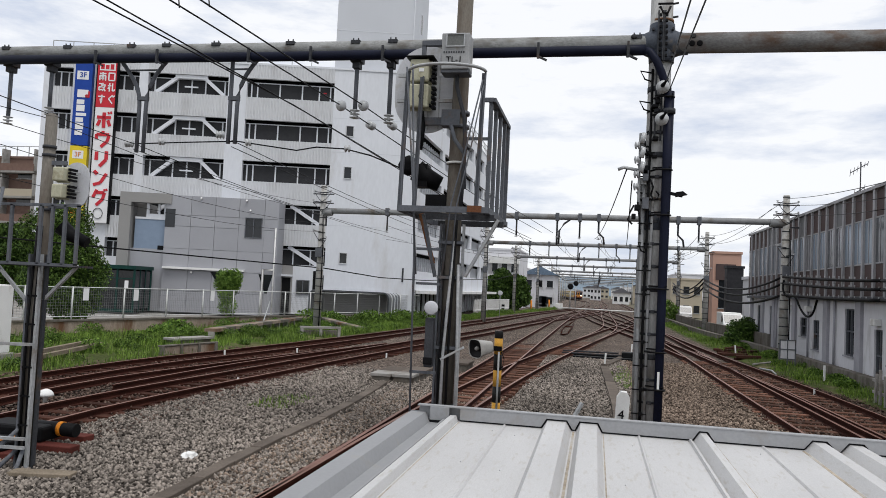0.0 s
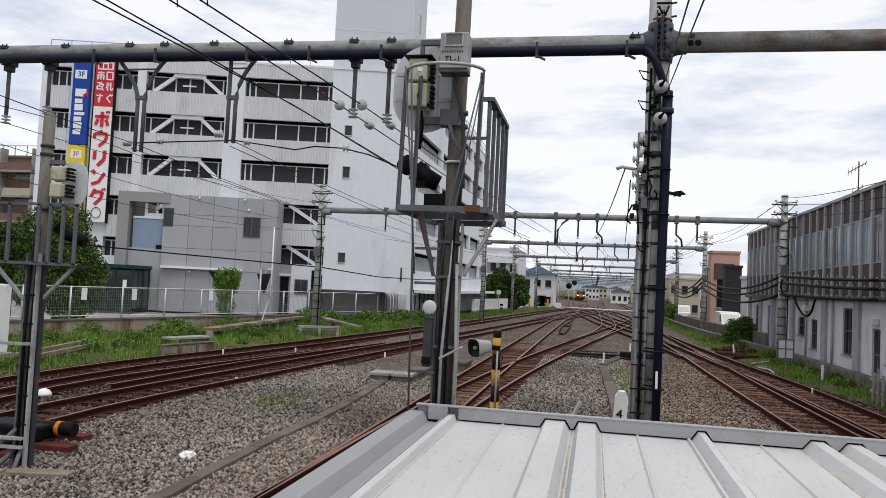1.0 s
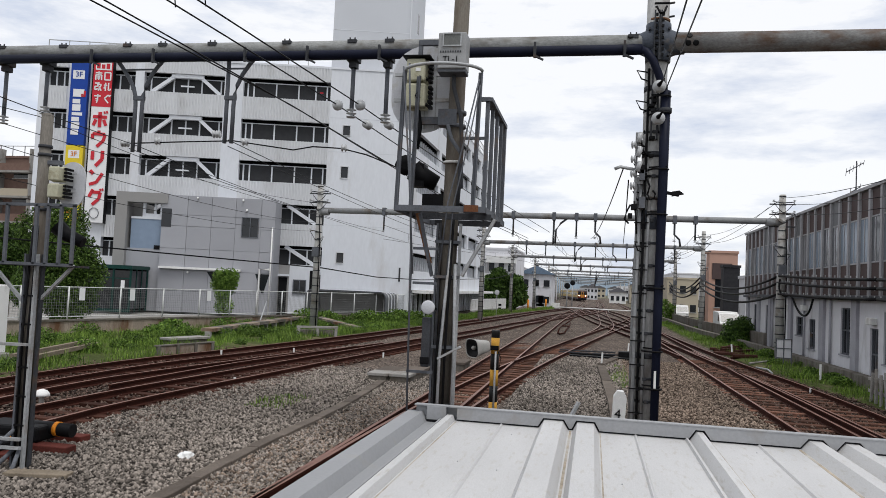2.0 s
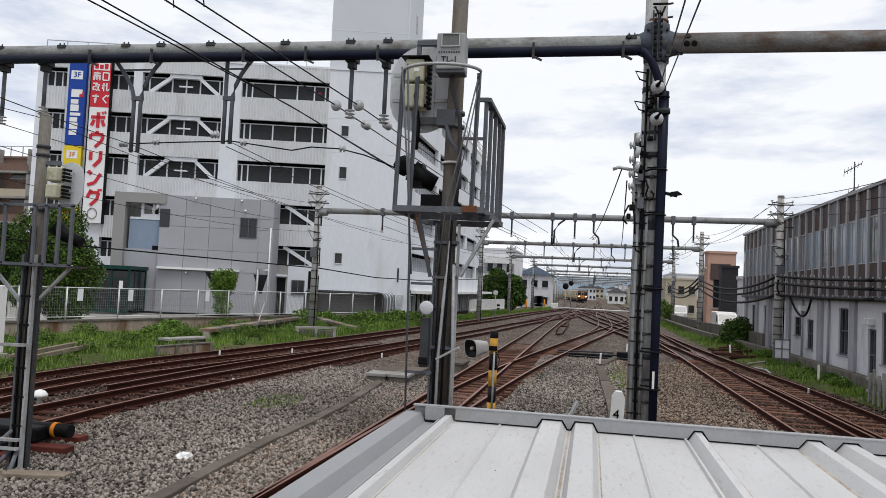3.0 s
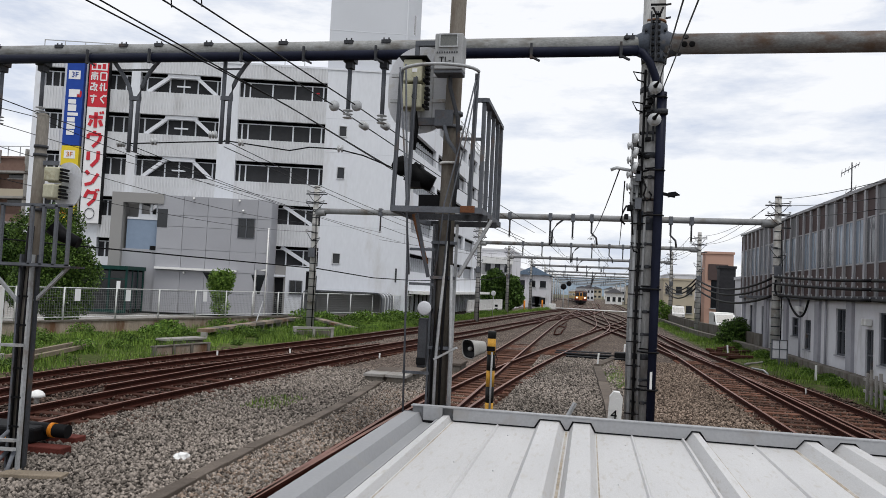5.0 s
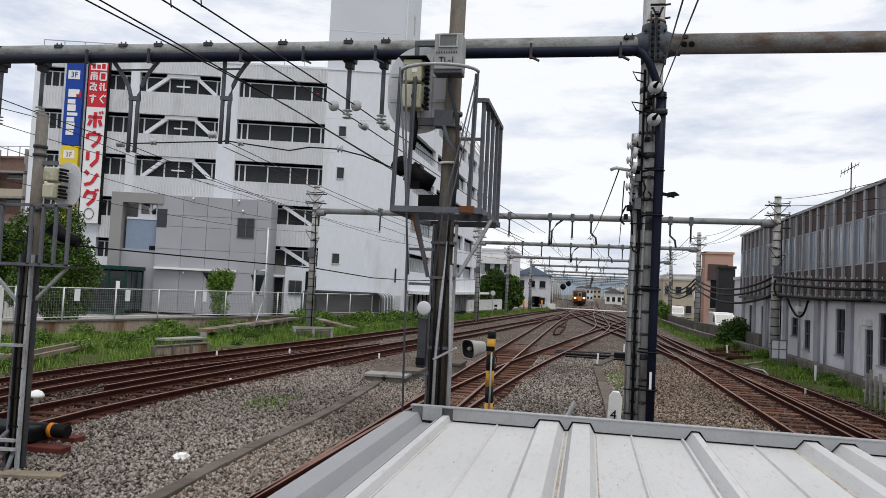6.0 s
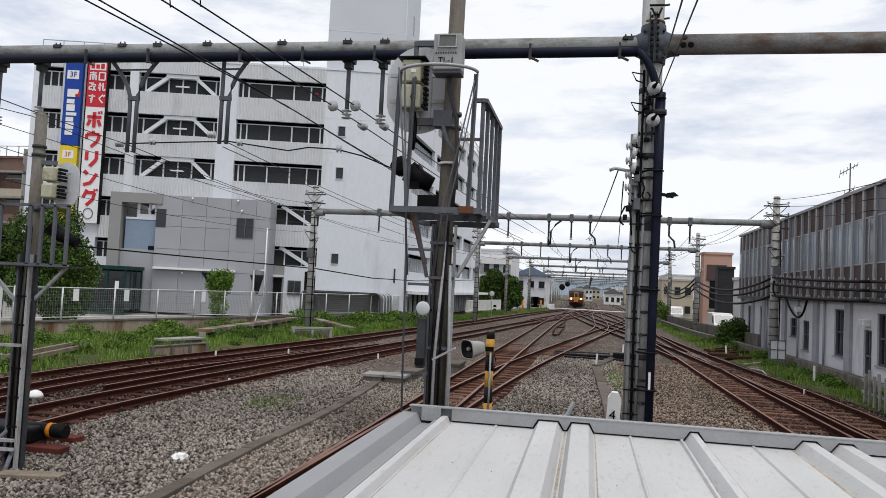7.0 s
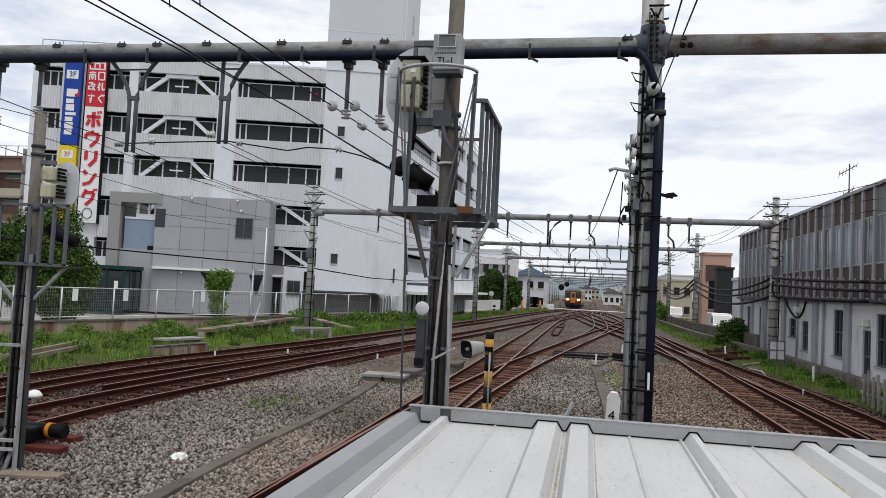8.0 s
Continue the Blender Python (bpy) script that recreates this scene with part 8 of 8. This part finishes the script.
rng = np.random.default_rng(21)
spots = []
for i in range(110):
    s = i / 109
    a, b = VLA[int(s * 38)], VLB[int(s * 38)]
    k = rng.uniform(0.30, 0.80) if a.y < 36 and i % 5 else rng.uniform(0.02, 0.62)
    spots.append((a.x + (b.x - a.x) * k, a.y + (b.y - a.y) * k, rng.uniform(0.25, 0.6)))
bushes("verge_weeds", spots, 66000, 0.04, M_LEAF_LIGHT, "leafy weeds and creepers against the wall", 31)
spots = []
for i in range(260):
    s = i / 259
    a, b = VLA[int(2 + s * 26)], VLB[int(2 + s * 26)]
    k = rng.uniform(0.2, 0.95)
    spots.append((a.x + (b.x - a.x) * k, a.y + (b.y - a.y) * k, rng.uniform(0.10, 0.34)))
bushes("low_weeds", spots, 62000, 0.034, M_LEAF_MID, "dark small-leaved weeds among the grass", 34)
spots = [(-17.0 + 0.4 * i + rng.uniform(-.4, .4), 44.5 + 0.95 * i, rng.uniform(0.5, 1.0)) for i in range(12)] + [(-18.5, 31.5, 0.7), (-18.9, 30.6, 0.5), (-19.6, 38.5, 0.6)]
bushes("fence_creepers", spots, 9000, 0.08, M_LEAF_LIGHT, "green climbing weeds along the fence", 32)
spots = []
for i in range(46):
    s = i / 45
    a, b = VRA[int(s * 40)], VRB[int(s * 40)]
    k = rng.uniform(0.35, 0.9)
    spots.append((a.x + (b.x - a.x) * k, a.y + (b.y - a.y) * k, rng.uniform(0.15, 0.45)))
bushes("wall_weeds", spots, 34000, 0.042, M_LEAF_LIGHT, "leafy weeds along the kerb wall", 33)


def grass(name, A, Bd, i0, i1, n, h0, h1, label, seed, k0=0.0, k1=1.0):
    """Grass blades: one bent strip of two faces each."""
    rng = np.random.default_rng(seed)
    s = rng.uniform(i0, i1, n)
    i = np.clip(s.astype(int), 0, len(A) - 2)
    fr = (s - i)[:, None]
    Aa, Bb = np.array([tuple(p) for p in A]), np.array([tuple(p) for p in Bd])
    pa, pb = Aa[i] * (1 - fr) + Aa[i + 1] * fr, Bb[i] * (1 - fr) + Bb[i + 1] * fr
    k = rng.uniform(k0, k1, (n, 1))
    p = pa + (pb - pa) * k
    clump = np.array([noise.noise((q[0] * 0.9, q[1] * 0.9, 7.0)) for q in p])
    keep = clump > -0.22
    p, clump = p[keep], clump[keep]
    m = len(p)
    h = rng.uniform(h0, h1, m) * (0.75 + 0.9 * np.clip(clump, -0.2, 0.6))
    a = rng.uniform(0, 2 * math.pi, m)
    w = rng.uniform(0.004, 0.011, m)
    side = np.stack([np.cos(a), np.sin(a), np.zeros(m)], 1) * w[:, None]
    lean = np.stack([np.cos(a + 1.57), np.sin(a + 1.57), np.zeros(m)], 1) * (h * rng.uniform(0.1, 0.55, m))[:, None]
    up = np.array([0, 0, 1.0])
    b0 = p + up * 0.0
    mid = b0 + up * (h * 0.6)[:, None] + lean * 0.35
    tip = b0 + up * h[:, None] + lean
    v = np.stack([b0 - side, b0 + side, mid + side * 0.8, mid - side * 0.8, tip + side * 0.2, tip - side * 0.2], 1).reshape(-1, 3)
    base = np.arange(m)[:, None] * 6
    f = np.concatenate([base + np.array([0, 1, 2, 3]), base + np.array([3, 2, 4, 5])])
    return tagged(from_arrays(name, v, f, M_GRASS), label, "grass", kind="stuff")


grass("grass", VLA, VLB, 3, 34, 120000, 0.10, 0.40, "rough green grass on the verge beside the wall", 41, 0.17, 0.98)
grass("grass", VLA, VLB, 30, 59, 14000, 0.2, 0.5, "rough green grass further along the verge", 42, 0.05, 0.97)
grass("grass", VRA, VRB, 2, 40, 30000, 0.10, 0.36, "rough green grass by the kerb wall", 43, 0.05, 0.95)


def tuft_patch(cx, cy, rx, ry, n, seed):
    A = [Vector((cx - rx, cy - ry + 2 * ry * i / 10, 0)) for i in range(11)]
    Bd = [Vector((cx + rx, cy - ry + 2 * ry * i / 10, 0)) for i in range(11)]
    return grass("grass_tuft", A, Bd, 0, 10, n, 0.05, 0.16, "thin grass growing through the ballast", seed)


tuft_patch(-6.9, 16.4, 0.45, 1.0, 380, 51)
tuft_patch(0.95, 27.0, 0.35, 3.5, 900, 52)
tuft_patch(-15.0, 22, 0.5, 6, 1500, 53)


# ---- loose ballast stones on the nearest ground ----
def stone_field(name, n, x0, x1, y0, y1, material, label, seed, size=0.034, skip=()):
    rng = np.random.default_rng(seed)
    u = rng.uniform(0, 1, n)
    y = y0 + (y1 - y0) * u ** 1.35
    x = rng.uniform(x0, x1, n)
    ok = np.ones(n, bool)
    for a, b, c, d in skip:
        ok &= ~((x > a) & (x < b) & (y > c) & (y < d))
    # keep rail heads free
    x, y = x[ok], y[ok]
    m = len(x)
    base = np.array([(1, 0, 0), (-1, 0, 0), (0, 1, 0), (0, -1, 0), (0, 0, 1), (0, 0, -1)], float)
    faces = np.array([(0, 2, 4), (2, 1, 4), (1, 3, 4), (3, 0, 4), (2, 0, 5), (1, 2, 5), (3, 1, 5), (0, 3, 5)])
    v = base[None] * rng.uniform(0.75, 1.2, (m, 6, 1)) + rng.normal(0, 0.20, (m, 6, 3))
    a = rng.uniform(0, 2 * math.pi, m)
    ca, sa = np.cos(a)[:, None], np.sin(a)[:, None]
    vx = v[..., 0] * ca - v[..., 1] * sa
    vy = v[..., 0] * sa + v[..., 1] * ca
    s = size * rng.uniform(0.6, 1.35, m)
    P = np.stack([vx * s[:, None] + x[:, None], vy * s[:, None] + y[:, None], v[..., 2] * s[:, None] * 0.85 + 0.010 + rng.uniform(-0.035, 0.02, m)[:, None]], -1)
    f = (np.arange(m)[:, None, None] * 6 + faces[None]).reshape(-1, 3)
    return tagged(from_arrays(name, P.reshape(-1, 3), f, material), label, "ballast stones", kind="stuff")


stone_field("ballast_stones", 72000, -9.0, -4.0, 7.6, 24, M_STONE, "loose grey ballast stones", 61, 0.033)
stone_field("ballast_stones", 24000, -5.2, -2.2, 7.4, 20, M_STONE_BROWN, "loose rusty brown ballast stones", 62, 0.03)
stone_field("ballast_stones", 34000, -2.0, 1.3, 14.5, 34, M_STONE, "loose pale grey ballast stones", 63, 0.034)
stone_field("ballast_stones", 20000, 1.1, 4.2, 14.5, 34, M_STONE_BROWN, "loose tan ballast stones", 66, 0.036)
stone_field("ballast_stones", 16000, -15.0, -8.0, 9.5, 30, M_STONE_RUST, "loose rusty ballast stones between the rails", 64, 0.036)
stone_field("ballast_stones", 9000, 4.2, 8.0, 16.0, 34, M_STONE_RUST, "loose rusty ballast stones between the rails", 65, 0.036)


# ---- train ----
CAR = 19.5


def train_car(front, label):
    """One coach, origin at the rail under its front end, running towards -y."""
    t = thing("train_car", label, "train", group="train cars")
    w = 1.45

    def shell(z0, z1, dx=0.0):
        return box(B(), -w - dx, w + dx, 0.05, CAR - 0.3, z0, z1)
    part("lower_body", shell(1.0, 1.75), M_TRAIN_S, t)
    part("upper_body", shell(2.62, 3.15), M_TRAIN_S, t)
    part("window_band", shell(1.752, 2.618), M_TRAIN_C, t)
    roof = [(-w, 3.15)]
    for a in np.linspace(170, 10, 12):
        roof.append((w * math.cos(radians(a)), 3.15 + 0.48 * math.sin(radians(a))))
    roof.append((w, 3.15))
    part("roof", prism(B(), roof, "y", 0.0, CAR - 0.25), M_TRAIN_G, t)
    part("skirt", box(B(), -w + 0.1, w - 0.1, 0.1, CAR - 0.4, 0.55, 1.0), M_TRAIN_P, t)
    for y in np.arange(1.6, CAR - 2, 1.9):
        for s in (-1, 1):
            part("side_window", box(B(), s * w - 0.015, s * w + 0.015, y, y + 1.3, 1.85, 2.55), M_GLASS, t)
    for y in (2.6, CAR - 3.0):
        b = part("bogie", box(B(), -1.0, 1.0, y - 1.3, y + 1.3, 0.35, 0.6), M_BLACK, t)
        for dy in (-0.95, 0.95):
            for s in (-0.53, 0.53):
                part("wheel", tube(B(), [(s - 0.06, y + dy, 0.43), (s + 0.06, y + dy, 0.43)], 0.43, 16), M_RAIL, b)
    for y in (5.0, 9.5, 14.0):
        part("roof_unit", soft_box(-0.9, 0.9, y - 1.2, y + 1.2, 3.5, 3.82, 0.05), M_TRAIN_G, t)
    if front:
        part("cab_front", box(B(), -w, w, -0.05, 0.05, 0.95, 3.15), M_TRAIN_O, t)
        part("cab_lower", box(B(), -w - 0.002, w + 0.002, -0.07, -0.05, 0.95, 1.45), M_TRAIN_M, t)
        part("cab_brow", box(B(), -w + 0.03, w - 0.03, -0.065, -0.05, 2.80, 3.12), M_TRAIN_P, t)
        for x0, x1 in ((-1.36, -0.44), (0.44, 1.36)):
            part("cab_window", box(B(), x0, x1, -0.08, -0.05, 1.92, 2.76), M_GLASS, t)
        part("cab_door", box(B(), -0.38, 0.38, -0.085, -0.05, 1.0, 2.95), M_TRAIN_O, t)
        part("door_window", box(B(), -0.27, 0.27, -0.095, -0.085, 2.0, 2.7), M_GLASS, t)
        part("destination_plate", box(B(), -0.3, 0.3, -0.1, -0.085, 2.78, 2.92), M_TRAIN_G, t)
        for x in (-0.95, 0.95):
            h = B()
            lathe(h, (x, -0.06, 1.62), (0, -1, 0), [(0, 0.16), (0.05, 0.16), (0.07, 0.13), (0.075, 0.02)], 16)
            part("headlight", h, M_HEAD, t, "lit round headlight")
        part("coupler", box(B(), -0.15, 0.15, -0.6, 0.0, 0.75, 1.05), M_BLACK, t)
        part("pilot", box(B(), -1.2, 1.2, -0.15, 0.1, 0.25, 0.75), M_BLACK, t)
        part("roof_brow", soft_box(-0.8, 0.8, -0.05, 0.5, 3.18, 3.6, 0.05), M_TRAIN_G, t)
    return t


lead_car = train_car(True, "orange and cream commuter train coach with lit headlights")
second_car = train_car(False, "orange and cream commuter train coach")
third_car = train_car(False, "orange and cream commuter train coach")
fourth_car = train_car(False, "orange and cream commuter train coach")

TRAIN_LINE = smooth_path(TRAIN_PATH, 0.5)
TRAIN_RUN = [0.0]
for q0, q1 in zip(TRAIN_LINE, TRAIN_LINE[1:]):
    TRAIN_RUN.append(TRAIN_RUN[-1] + (q1 - q0).length)


def on_line(s):
    """The point of the train's track s metres on from its near end."""
    s = max(0.0, min(s, TRAIN_RUN[-1] - 0.01))
    k = int(np.searchsorted(TRAIN_RUN, s, side="right")) - 1
    f = (s - TRAIN_RUN[k]) / (TRAIN_RUN[k + 1] - TRAIN_RUN[k])
    return TRAIN_LINE[k].lerp(TRAIN_LINE[k + 1], f)


def car_pose(head):
    a, b = on_line(head), on_line(head + CAR - 0.5)
    d = b - a
    return pose(a.x, a.y, 0.17, 0, 0, math.degrees(math.atan2(d.y, d.x)) - 90)


def motions():
    # the train slows as it comes in: metres from the near end of its line
    heads = [(0.0, 165.0), (0.5, 155.5), (1.0, 146.5), (1.5, 137.5), (2.0, 129.0), (2.5, 120.5), (3.0, 112.0), (3.5, 103.5), (4.0, 95.0), (4.5, 86.5), (5.0, 78.0), (5.5, 69.5), (6.0, 61.0), (6.5, 51.0), (7.0, 42.0), (7.5, 33.0), (8.0, 24.5)]
    for k, car in enumerate((lead_car, second_car, third_car, fourth_car)):
        walk(car, [(t, car_pose(h + k * CAR)) for t, h in heads])


motions()
